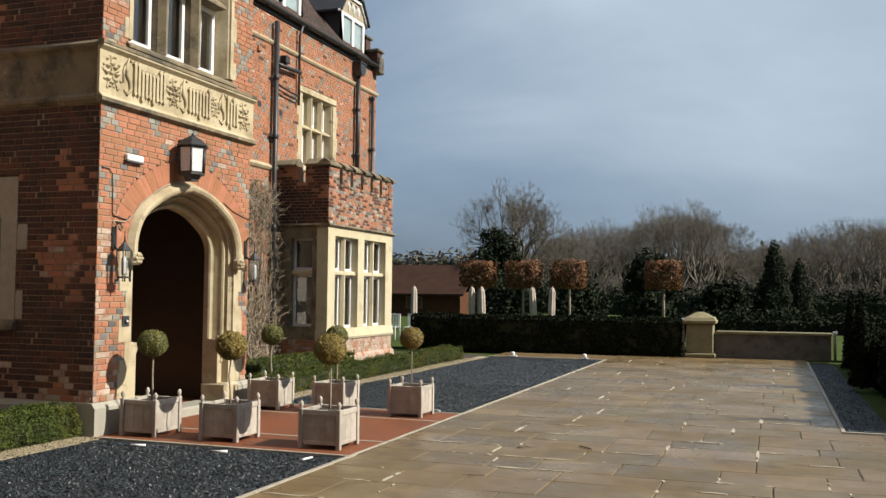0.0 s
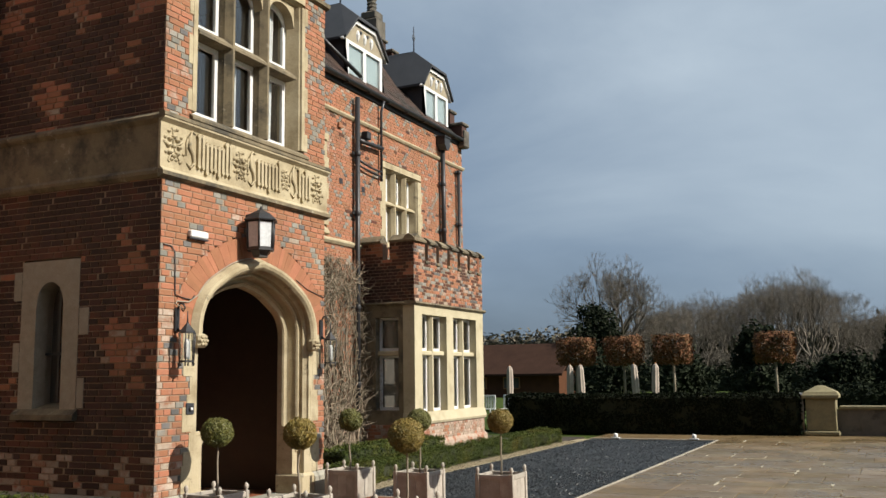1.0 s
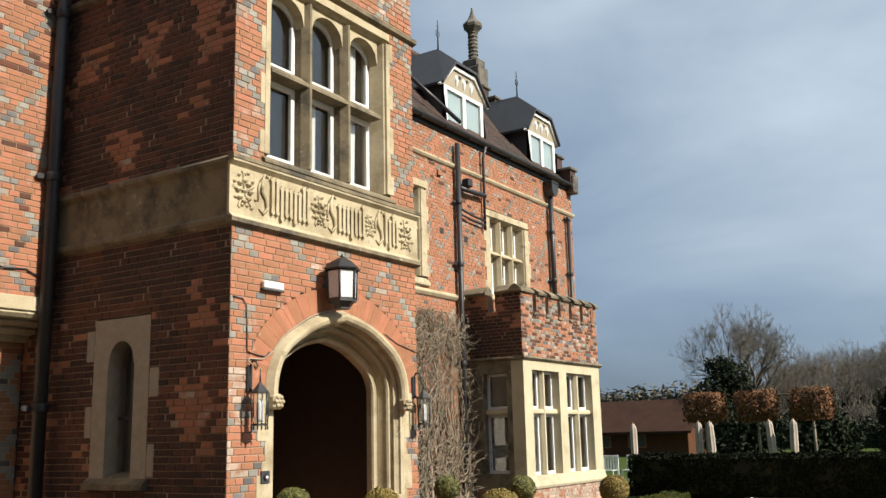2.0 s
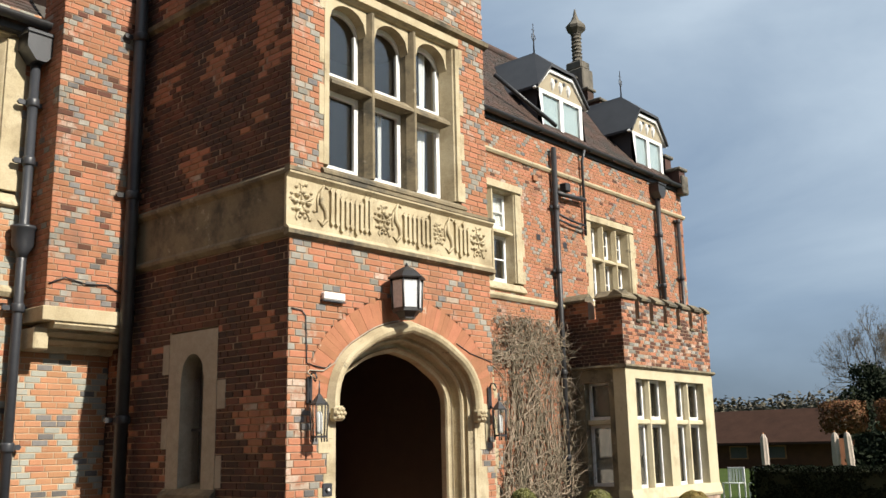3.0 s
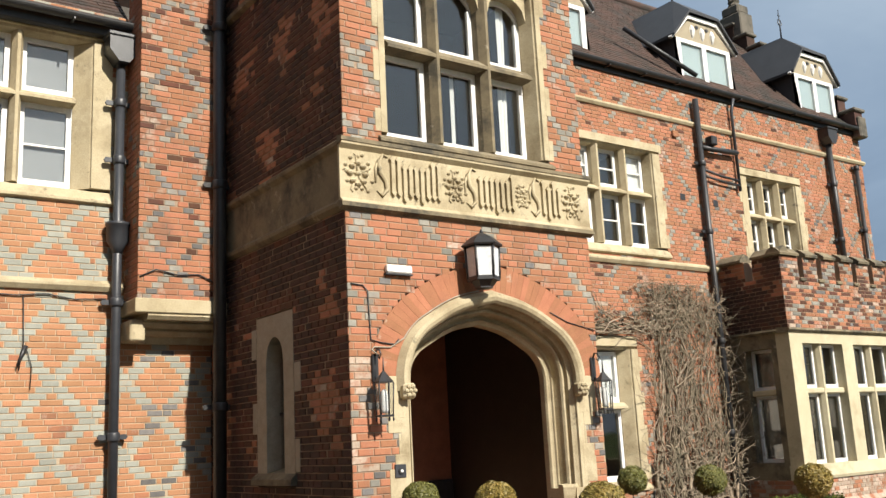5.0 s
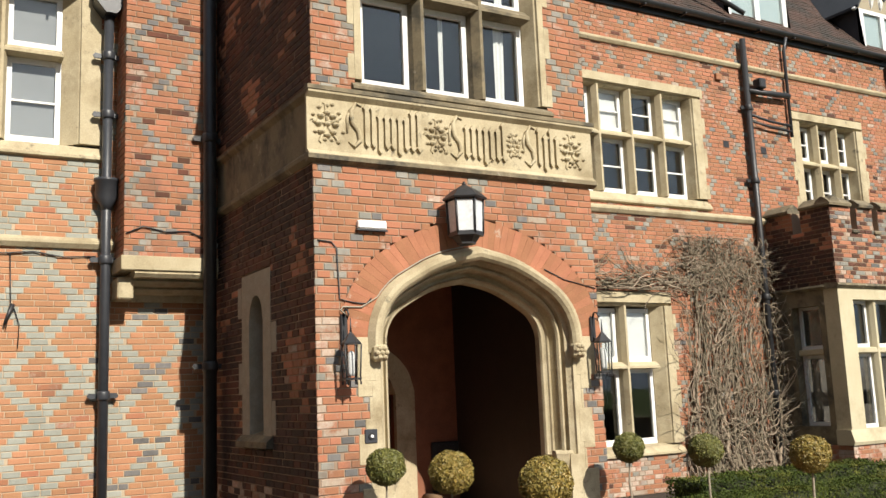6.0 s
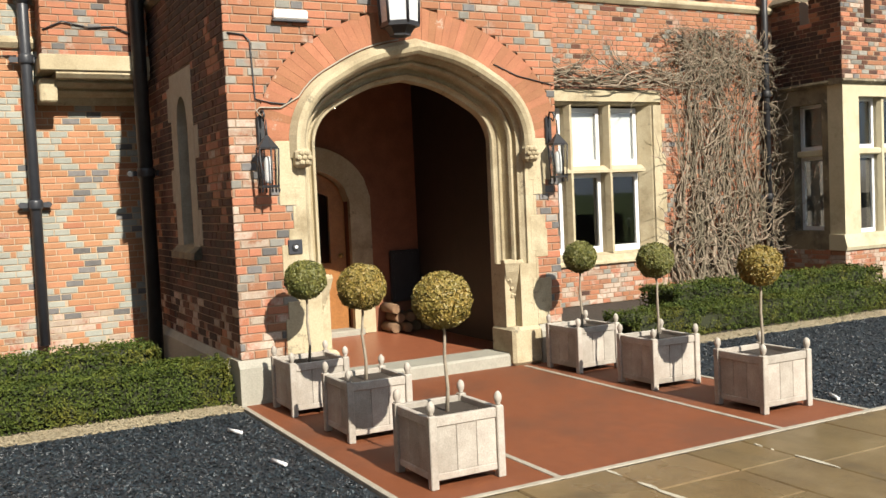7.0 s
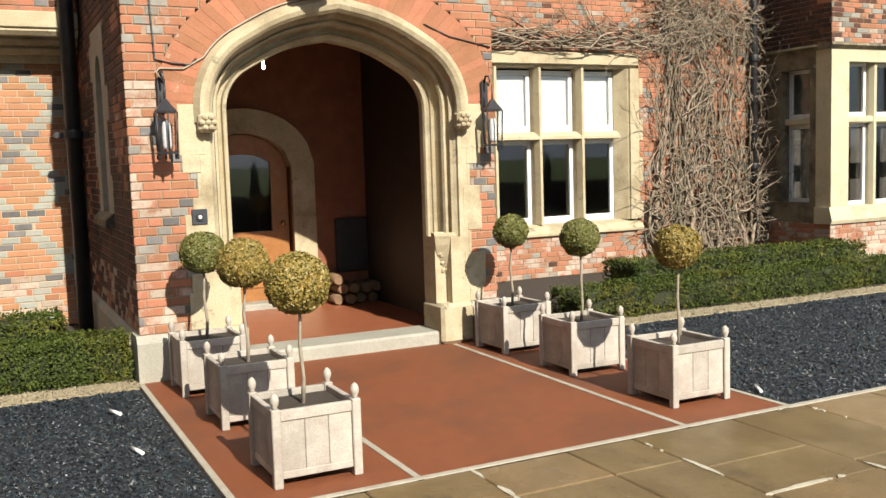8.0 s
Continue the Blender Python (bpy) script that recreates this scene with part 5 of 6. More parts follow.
under(Geo().tube([(FX + 0.12, 18.22, 6.60), (FX + 0.12, 19.28, 6.64)], 0.05, 10).tube([(FX + 0.08, 18.22, 6.20), (FX + 0.08, 18.8, 6.12), (FX + 0.08, 19.3, 6.10)], 0.025, 8).tube([(FX + 0.08, 18.22, 6.08), (FX + 0.08, 18.8, 6.02), (FX + 0.08, 19.3, 6.0)], 0.02, 8).ob("pipe", BLACK), t)
under(Geo().tube([(FX + 0.07, 19.32, 5.9), (FX + 0.07, 19.32, 7.5), (FX + 0.15, 19.32, 7.75)], 0.03, 8).ob("vent_pipe", PIPE_GREY), t)
under(Geo().tube([(-10.55, 17.05, 8.95), (-9.92, 18.25, 8.0)], 0.045, 8).ob("roof_pipe", BLACK), t)

# ---- porch door, board, logs, lamp ----
door = thing("door_1", "varnished oak arched door with a dark glass panel in a stone surround", "door", (BKX, 10.26, 0.1), kind="structure")
dy0, dy1, dz = 9.78, 10.78, 1.60


def door_top(y, off=0.0):
    u = min(1.0, abs(y - (dy0 + dy1) / 2) / ((dy1 - dy0) / 2 + off))
    return dz + (0.38 + off) * math.sqrt(1 - u * u * 0.999)


n = 16
ys = [dy0 + (dy1 - dy0) * k / n for k in range(n + 1)]
lf = Geo()
for a, b in zip(ys, ys[1:]):
    if (a + b) / 2 < dy0 + 0.16 or (a + b) / 2 > dy1 - 0.16:
        lf.prism([(a, 0.12), (b, 0.12), (b, door_top(b) - 0.01), (a, door_top(a) - 0.01)], "x", BKX - 0.17, BKX - 0.12)
    else:
        lf.prism([(a, door_top(a) - 0.22), (b, door_top(b) - 0.22), (b, door_top(b) - 0.01), (a, door_top(a) - 0.01)], "x", BKX - 0.17, BKX - 0.12)
        lf.prism([(a, 0.12), (b, 0.12), (b, 0.92), (a, 0.92)], "x", BKX - 0.17, BKX - 0.12)
leaf = under(lf.ob("door_leaf", OAK), door)
Geo().box((BKX - 0.15, dy0 + 0.14, 0.9), (BKX - 0.145, dy1 - 0.14, 1.9)).ob("pane", GLASS, leaf)
Geo().soft((BKX - 0.125, dy0 + 0.25, 0.30), (BKX - 0.105, dy1 - 0.25, 0.74), 0.012).ob("door_panel", OAK, leaf)
Geo().soft((BKX - 0.125, 10.10, 0.81), (BKX - 0.10, 10.34, 0.86), 0.008).ob("letter_plate", BRASS, leaf, "brass letter plate")
under(Geo().lathe([(0.012, 0), (0.012, 0.03), (0.03, 0.04), (0.03, 0.06), (0.01, 0.075)], (0, 0, 0), 10).ob("door_knob", BRASS, None, "brass knob"), door).matrix_basis = pose(BKX - 0.12, 10.70, 1.0, 0, 90, 0)
su = Geo()
so = [dy0 - 0.26 + (dy1 - dy0 + 0.52) * k / 24 for k in range(25)]
for a, b in zip(so, so[1:]):
    m_ = (a + b) / 2
    if m_ < dy0 or m_ > dy1:
        su.prism([(a, 0.1), (b, 0.1), (b, door_top(b, 0.262)), (a, door_top(a, 0.262))], "x", BKX - 0.02, BKX + 0.05)
    else:
        su.prism([(a, door_top(a)), (b, door_top(b)), (b, door_top(b, 0.262)), (a, door_top(a, 0.262))], "x", BKX - 0.18, BKX + 0.05)
under(su.ob("door_surround", STONE), door)
under(Geo().soft((BKX - 0.3, dy0 - 0.1, 0.05), (BKX + 0.12, dy1 + 0.1, 0.16), 0.015).ob("threshold", STEP_STONE), door)
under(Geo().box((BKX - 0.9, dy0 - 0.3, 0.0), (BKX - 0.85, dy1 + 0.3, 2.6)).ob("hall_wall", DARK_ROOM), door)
nb = thing("notice_board", "black framed board on the porch back wall", "board", (BKX, 11.48, 0.6))
under(Geo().soft((BKX, 11.26, 0.42), (BKX + 0.05, 11.64, 1.02), 0.012).ob("frame", BLACK), nb)
under(Geo().box((BKX + 0.05, 11.30, 0.46), (BKX + 0.054, 11.60, 0.98)).ob("face", BLACK), nb)
lr = random.Random(8)
for k in range(9):
    y, z = 11.16 + 0.13 * (k % 4) + 0.06 * (k // 4 % 2), 0.155 + 0.11 * (k // 4)
    lg = thing("log", "split firewood log stacked against the porch wall", "log", (BKX + 0.2, y, z), group="stacked firewood logs")
    under(Geo().tube([(BKX + 0.03, y, z), (BKX + 0.2, y + 0.005, z), (BKX + 0.36 + lr.uniform(-0.03, 0.03), y, z)], [0.056, 0.059, 0.056], 7).ob("wood", LOG), lg)
pl_ = thing("ceiling_lamp", "small lit bulb under the porch ceiling", "lamp", (-8.1, 10.2, 3.5))
under(Geo().tube([(-8.1, 10.2, 3.6), (-8.1, 10.2, 2.62)], 0.006, 6).ob("cord", BLACK), pl_)
under(Geo().lathe([(0.004, 0), (0.014, 0.010), (0.018, 0.03), (0.011, 0.06), (0.009, 0.1)], (-8.1, 10.2, 2.53), 10).ob("bulb", BULB, None, "small lit bulb"), pl_)


cu = thing("curtain", "pale curtain drawn aside behind the arched window", "curtain", (PX - 0.3, 11.1, 5.5))
for (ya, yb), (za, zb) in (((11.02, 11.14), (5.62, 6.42)), ((10.98, 11.12), (4.52, 5.46)), ((10.30, 10.36), (4.52, 5.46))):
    rows_c = [[(PX - 0.31 - 0.015 * math.sin(k * 1.9), ya + (yb - ya) * k / 8 * (0.8 + 0.2 * zz), za + (zb - za) * zz) for k in range(9)] for zz in (0.0, 0.5, 1.0)]
    under(Geo().strip(rows_c).ob("drape", BLIND), cu)
for y, z in ((17.70, 5.62), (18.62, 5.60)):
    ab = thing("air_brick", "small dark vent hole in the upper brick wall", "vent", (FX, y, z), group="wall vents")
    under(Geo().soft((FX - 0.002, y - 0.07, z - 0.06), (FX + 0.006, y + 0.07, z + 0.06), 0.003).ob("grille", BLACK), ab)
bx_ = thing("alarm_box", "small terracotta junction box below the eaves", "junction box", (FX, 17.62, 6.8))
under(Geo().soft((FX, 17.56, 6.74), (FX + 0.05, 17.70, 6.86), 0.01).ob("casing", ORANGE), bx_)
sl_ = thing("security_light", "black floodlight standing on the waste pipe", "floodlight", (FX + 0.14, 18.5, 6.75))
under(Geo().soft((FX + 0.06, 18.42, 6.66), (FX + 0.24, 18.58, 6.84), 0.02).ob("lamp_head", BLACK), sl_)
under(Geo().tube([(FX, 18.5, 6.7), (FX + 0.10, 18.5, 6.7)], 0.02, 8).ob("arm", BLACK), sl_)

# ---- lanterns and small fittings on the porch front ----
big = thing("wall_lantern", "large black hexagonal lantern with milky glass above the arch", "lantern", (PX, 10.22, 3.3))
lx, ly = PX + 0.20, 10.22
hexp = lambda r, a0=0.0: [(lx + r * math.cos(math.pi * k / 3 + a0), ly + r * math.sin(math.pi * k / 3 + a0)) for k in range(6)]
roof_ = Geo().strip([[(*p, 3.40) for p in hexp(0.205)], [(*p, 3.415) for p in hexp(0.215)], [(*p, 3.49) for p in hexp(0.13)], [(*p, 3.545) for p in hexp(0.03)]], smooth=False, close=True)
roof_.tube([(lx, ly, 3.54), (lx, ly, 3.585)], [0.025, 0.008], 8).prism(hexp(0.205), "z", 3.40, 3.405)
under(roof_.ob("lantern_roof", BLACK), big)
gl = Geo().strip([[(*p, 3.09) for p in hexp(0.158)], [(*p, 3.385) for p in hexp(0.168)]], smooth=False, close=True)
under(gl.ob("glass", LAMP_GLASS, None, "milky lantern glass"), big)
fr = Geo()
for k in range(6):
    a = math.pi * k / 3
    fr.tube([(lx + 0.162 * math.cos(a), ly + 0.162 * math.sin(a), 3.07), (lx + 0.175 * math.cos(a), ly + 0.175 * math.sin(a), 3.40)], 0.013, 5)
fr.prism(hexp(0.168), "z", 3.05, 3.09).strip([[(*p, 2.99) for p in hexp(0.09)], [(*p, 3.055) for p in hexp(0.14)]], smooth=False, close=True).prism(hexp(0.09), "z", 2.975, 2.992)
fr.tube([(PX, ly, 3.48), (PX + 0.06, ly, 3.48)], 0.03, 8)
under(fr.ob("lantern_frame", BLACK), big)


def side_lantern(y):
    t = thing("carriage_lantern", "black wall lantern with clear glass on a scrolled bracket", "lantern", (PX, y, 2.0), group="lanterns beside the arch")
    x = PX + 0.16
    bk = Geo().soft((PX + 0.002, y - 0.035, 2.06), (PX + 0.03, y + 0.035, 2.32), 0.01)
    bk.tube([(PX + 0.02, y, 2.10), (PX + 0.07, y, 2.06), (PX + 0.13, y, 2.09), (x, y, 2.16)], [0.014, 0.013, 0.012, 0.012], 6)
    bk.tube([(x, y, 2.12), (x, y, 2.28)], [0.012, 0.004], 6)
    bk.tube([(PX + 0.02, y, 2.30), (PX + 0.05, y, 2.36), (PX + 0.10, y, 2.355), (PX + 0.125, y, 2.31), (PX + 0.10, y, 2.275), (PX + 0.075, y, 2.30)], [0.012, 0.011, 0.010, 0.009, 0.008, 0.006], 6)
    under(bk.ob("bracket", BLACK), t)
    hp_ = lambda r: [(x + r * math.cos(math.pi * k / 3), y + r * math.sin(math.pi * k / 3)) for k in range(6)]
    under(Geo().strip([[(*p, 2.06) for p in hp_(0.088)], [(*p, 2.11) for p in hp_(0.045)], [(*p, 2.15) for p in hp_(0.015)]], smooth=False, close=True).prism(hp_(0.088), "z", 2.045, 2.06).ob("lantern_roof", BLACK), t)
    for k in range(6):
        a = math.pi * k / 3
        cg = Geo()
        cg.tube([(x + 0.075 * math.cos(a), y + 0.075 * math.sin(a), 1.73), (x + 0.09 * math.cos(a), y + 0.09 * math.sin(a), 2.05)], 0.007, 5)
        cg.lathe([(0.004, -0.03), (0.009, -0.02), (0.009, 0.0)], (x + 0.078 * math.cos(a), y + 0.078 * math.sin(a), 1.73), 5)
        under(cg.ob("cage_bar", BLACK), t)
    under(Geo().prism(hp_(0.085), "z", 1.74, 1.76).ob("lantern_base", BLACK), t)
    under(Geo().strip([[(*p, 1.765) for p in hp_(0.068)], [(*p, 2.04) for p in hp_(0.082)]], smooth=False, close=True).ob("glass", GLASS), t)
    under(Geo().lathe([(0.030, 0), (0.034, 0.03), (0.034, 0.16), (0.026, 0.20), (0.008, 0.215)], (x, y, 1.775), 10).ob("candle_tube", WHITE), t)


side_lantern(9.02)
side_lantern(11.82)
wp = thing("bulkhead_light", "small white bulkhead light fixed to the brick", "light fitting", (PX, 9.31, 3.14))
under(Geo().soft((PX, 9.17, 3.10), (PX + 0.06, 9.46, 3.18), 0.012).ob("casing", WHITE), wp)
under(Geo().box((PX, 9.16, 3.085), (PX + 0.05, 9.47, 3.099)).ob("base", PIPE_GREY), wp)
db = thing("door_bell", "square steel door bell plate on the brick", "door bell", (PX, 9.26, 1.25))
under(Geo().soft((PX, 9.20, 1.19), (PX + 0.02, 9.32, 1.31), 0.004).ob("plate", PIPE_GREY), db)
bt = Geo().tube([(PX + 0.018, 9.26, 1.25), (PX + 0.034, 9.26, 1.25)], 0.03, 12)
under(bt.ob("ring", BLACK), db)
under(Geo().tube([(PX + 0.03, 9.26, 1.25), (PX + 0.042, 9.26, 1.25)], 0.014, 10).ob("button", WHITE), db)
cb = thing("cable", "thin cables clipped over the porch brickwork", "cable", (PX, 9.2, 2.5))
under(Geo().tube([(PX + 0.008, 8.79, 2.98), (PX + 0.008, 8.92, 2.97), (PX + 0.009, 8.97, 2.92), (PX + 0.009, 8.99, 2.46), (PX + 0.009, 9.12, 2.43), (PX + 0.009, 9.25, 2.42), (PX + 0.009, 9.30, 2.47)], 0.007, 5).ob("dark_cable", BLACK), cb)
hoodline = [(PX + 0.012, y, z) for y, z in arch_path(2.38, 0.34)]
under(Geo().tube([(PX + 0.1, 9.02, 2.30), (PX + 0.02, 8.99, 2.36), (PX + 0.01, 9.02, 2.39), (PX + 0.01, 9.2, 2.39)] + [p for p in hoodline if p[2] > 2.42 and p[1] < AY], 0.007, 5).ob("pale_cable", EDGING), cb)
under(Geo().tube([(PX + 0.008, 11.25, 2.80), (PX + 0.008, 11.5, 2.70), (PX + 0.008, 11.90, 2.62)], 0.006, 5).ob("wire", BLACK), cb)
cb2 = thing("cable", "sagging dark cable with loose ends on the sunlit brick", "cable", (FX, 6.9, 3.2))
under(Geo().tube([(FX + 0.012, 6.0, 3.29), (FX + 0.02, 6.55, 3.27), (FX + 0.02, 6.85, 3.30), (FX + 0.02, 7.15, 3.25), (FX + 0.02, 7.5, 3.27)], 0.008, 5).tube([(FX + 0.02, 6.62, 3.27), (FX + 0.03, 6.64, 2.75), (FX + 0.03, 6.60, 2.45)], 0.006, 5).tube([(FX + 0.04, 6.66, 2.72), (FX + 0.05, 6.58, 2.50)], [0.03, 0.012], 6).tube([(FX + 0.02, 6.67, 2.7), (FX + 0.03, 6.73, 2.5), (FX + 0.03, 6.72, 2.25)], 0.005, 5).ob("dark_cable", BLACK), cb2)
cb3 = thing("cable", "loose cable across the brick breast", "cable", (BRX, 8.2, 3.5))
under(Geo().tube([(BRX + 0.01, 7.72, 3.46), (BRX + 0.02, 7.9, 3.55), (BRX + 0.015, 8.15, 3.50), (BRX + 0.015, 8.4, 3.52), (BRX + 0.02, 8.66, 3.40)], 0.009, 5).ob("dark_cable", BLACK), cb3)


# ---- planters with clipped box balls ----
def planter():
    t = thing("planter_box", "square silvered teak planter with corner posts and ball finials", "planter", (0, 0, 0), group="planters before the porch")
    h, b = 0.40, 0.215
    for sx in (-1, 1):
        for sy in (-1, 1):
            p = Geo().soft((sx * b - 0.024, sy * b - 0.024, 0.0), (sx * b + 0.024, sy * b + 0.024, h + 0.01), 0.005)
            post = p.ob("post", TEAK, t)
            Geo().lathe([(0.016, h + 0.008), (0.013, h + 0.020), (0.020, h + 0.032), (0.024, h + 0.052), (0.021, h + 0.070), (0.013, h + 0.083), (0.004, h + 0.090)], (sx * b, sy * b, 0), 10).ob("finial", TEAK, post)
    for k in range(4):
        m = Matrix.Rotation(k * math.pi / 2, 4, "Z")
        Geo(m).soft((-b + 0.024, -b - 0.016, h - 0.055), (b - 0.024, -b + 0.016, h), 0.004).ob("top_rail", TEAK, t)
        Geo(m).soft((-b + 0.024, -b - 0.010, 0.045), (b - 0.024, -b + 0.014, 0.085), 0.004).ob("bottom_rail", TEAK, t)
        for i in range(3):
            w = (2 * b - 0.048) / 3
            a = -b + 0.024 + i * w
            Geo(m).soft((a + 0.001, -b - 0.006, 0.084), (a + w - 0.001, -b + 0.010, h - 0.054), 0.003).ob("board", TEAK, t)
    Geo().box((-b + 0.01, -b + 0.01, 0.09), (b - 0.01, b - 0.01, h - 0.035)).ob("soil", SOIL, t)
    return t


def ball_tree(seed, gold, bend, r=0.172):
    rnd_ = random.Random(seed)
    t = thing("topiary_tree", "standard box ball on a slender pale stem, bronzed by winter" if gold else "standard green box ball on a slender pale stem", "topiary", (0, 0, 0), group="box balls in planters")
    zc = 1.01
    Geo().tube([(0, 0, 0.34), (bend * 0.4, 0.01, 0.5), (bend, -0.006, 0.68), (bend * 0.5, 0.004, 0.82), (0, 0, zc - 0.08)], [0.013, 0.011, 0.010, 0.009, 0.009], 7).ob("stem", BARK_PALE, t)
    pts = []
    for k in range(8000):
        z = 1 - 2 * (k + 0.5) / 8000
        a = k * 2.399963
        q = Vector((math.cos(a) * math.sqrt(1 - z * z), math.sin(a) * math.sqrt(1 - z * z), z))
        rr = r * (0.95 + 0.09 * noise.noise(q * 2.3 + Vector((seed, 0, 0))) + rnd_.uniform(-0.06, 0.04))
        pts.append((Vector((0, 0, zc)) + Vector((q.x, q.y, q.z * 0.95)) * rr, q))
    g_ = leaf_cloud(pts, 0.0122, 0.004, seed)
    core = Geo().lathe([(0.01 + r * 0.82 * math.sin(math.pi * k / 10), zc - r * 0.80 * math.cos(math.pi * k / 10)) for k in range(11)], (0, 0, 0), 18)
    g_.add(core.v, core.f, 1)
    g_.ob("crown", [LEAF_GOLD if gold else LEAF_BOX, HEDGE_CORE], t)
    return t


PLANTERS = ((-4.13, 9.20, True, 0.012, 0.172), (-5.34, 9.22, True, -0.02, 0.168), (-6.33, 9.17, False, 0.01, 0.165), (-4.25, 11.85, True, 0.006, 0.155), (-5.33, 11.82, False, 0.02, 0.152), (-6.30, 11.78, False, -0.012, 0.15))
first = planter()
first.location = (*PLANTERS[0][:2], 0)
for x, y, *_ in PLANTERS[1:]:
    copy_thing(first, pose(x, y, 0, 0, 0, lr.uniform(-3, 3)))
for k, (x, y, gold, bend, r) in enumerate(PLANTERS):
    ball_tree(11 + k, gold, bend, r).location = (x, y, 0)

# small spotlights lying on the slate and lights at the far edge
for x, y, a in ((-5.95, 8.45, 200), (-4.97, 8.45, 195), (-3.98, 8.43, 80), (-4.10, 12.42, 150)):
    t = thing("ground_spotlight", "small aluminium spotlight lying on the slate chippings", "spotlight", (x, y, 0.0), group="spotlights on the slate")
    under(Geo(pose(x, y, 0.006, 0, 0, a)).tube([(-0.08, 0, 0), (0.08, 0, 0)], 0.012, 10).ob("tube", ALU), t)
    under(Geo(pose(x, y, 0.006, 0, 0, a)).tube([(0.079, 0, 0), (0.088, 0, 0.002)], 0.013, 10).ob("cap", PIPE_GREY), t)
for x in (-6.05, -4.2):
    t = thing("edge_light", "small white light fitting at the far paving edge", "light fitting", (x, 23.62, 0.0), group="lights at the far edge")
    under(Geo().soft((x - 0.10, 23.56, 0.0), (x + 0.10, 23.68, 0.03), 0.008).ob("base", ALU), t)
    under(Geo().lathe([(0.05, 0.03), (0.055, 0.09), (0.04, 0.12), (0.01, 0.13)], (x, 23.62, 0), 10).ob("head", WHITE), t)


# ---- hedges ----
def hedge(name, label, x0, x1, y0, y1, h, mat, leaf, density, seed, group="", lump=0.05, inside=0.05):
    """A clipped hedge: a dark inside and leaves all over its faces."""
    rnd_ = random.Random(seed)
    t = thing(name, label, "hedge", ((x0 + x1) / 2, (y0 + y1) / 2, 0), group=group)
    pts = []
    faces = (((x1 - x0) * (y1 - y0), "t"), ((y1 - y0) * h, "e"), ((y1 - y0) * h, "w"), ((x1 - x0) * h, "n"), ((x1 - x0) * h, "s"))
    for area, f in faces:
        for _ in range(int(area * density)):
            u, v = rnd_.random(), rnd_.random()
            p, q = {"t": ((x0 + u * (x1 - x0), y0 + v * (y1 - y0), h), (0, 0, 1)), "e": ((x1, y0 + u * (y1 - y0), v * h), (1, 0, 0)), "w": ((x0, y0 + u * (y1 - y0), v * h), (-1, 0, 0)),
                    "n": ((x0 + u * (x1 - x0), y1, v * h), (0, 1, 0)), "s": ((x0 + u * (x1 - x0), y0, v * h), (0, -1, 0))}[f]
            p = Vector(p)
            p += Vector(q) * (lump * 2 * noise.noise(p * 2.2) + lump * noise.noise(p * 7.0) - 0.01) - (Vector((0, 0, 0.03)) if f == "t" else Vector())
            p.z = max(p.z, 0.01)
            pts.append((p, q))
    g_ = leaf_cloud(pts, leaf, 0.02, seed)
    g_.ob("foliage", mat, t, kind="stuff").matrix_parent_inverse = Matrix.Translation(t.location).inverted()
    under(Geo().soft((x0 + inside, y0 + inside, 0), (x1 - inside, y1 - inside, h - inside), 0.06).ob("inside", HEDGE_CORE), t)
    return t


hedge("low_hedge", "low clipped box hedge along the buff gravel, sunlit", -7.32, -6.93, 3.0, PY0 - 0.05, 0.36, LEAF_HEDGE, 0.0145, 6500, 3, "low hedges by the house", 0.05)
hedge("low_hedge", "second row of low clipped box hedge by the wall", -8.45, -7.75, 3.0, 8.30, 0.42, LEAF_HEDGE, 0.018, 3000, 4, "low hedges by the house", 0.03)
hedge("low_hedge", "long low clipped box hedge beside the slate bed", -7.50, -6.95, 12.95, 22.3, 0.30, LEAF_HEDGE, 0.015, 5000, 5, "low hedges by the house", 0.05)
hedge("low_hedge", "box hedge row under the ground-floor window", -8.75, -8.05, 14.5, 18.3, 0.38, LEAF_HEDGE, 0.020, 2600, 6, "low hedges by the house", 0.03)
hedge("tall_hedge", "dark clipped yew hedge across the end of the terrace", -9.6, -2.0, 25.45, 26.4, 1.0, LEAF_YEW, 0.04, 900, 7, "", 0.06)
hedge("tall_hedge", "dark yew hedge along the far side of the slate bed", 1.95, 2.7, 13.0, 25.6, 0.9, LEAF_YEW, 0.045, 700, 8, "", 0.06)


# ---- creeper on the wall ----
cr = thing("climbing_plant", "leafless brown creeper with tangled stems on the brick front", "climbing plant", (FX, 17.4, 0))
vr = random.Random(21)
stems, twigs = Geo(), Geo()


def sway(k, z, size):
    """A slow sideways wander shared by the stems of one bundle."""
    return size * noise.noise(Vector((k * 3.7, z * 0.9, 1.5))) + 0.4 * size * noise.noise(Vector((k * 5.1, z * 2.6, 7.5)))


def runner(y, z, x, a, ln_, n_, bend, jit, r, lo=0.03, hi=3.95, out=0.0):
    """A single shoot that wanders over the wall, thinning to its tip."""
    pts = []
    for i in range(n_):
        pts.append((x, y, z))
        a += bend + vr.gauss(0, jit)
        y, z = y + math.cos(a) * ln_ / n_, min(max(z + math.sin(a) * ln_ / n_, lo), hi)
        x = max(FX + 0.012, x + vr.gauss(out, 0.018))
    twigs.tube(pts, [r * (1 - 0.75 * i / n_) for i in range(n_)], 5, cap=False)


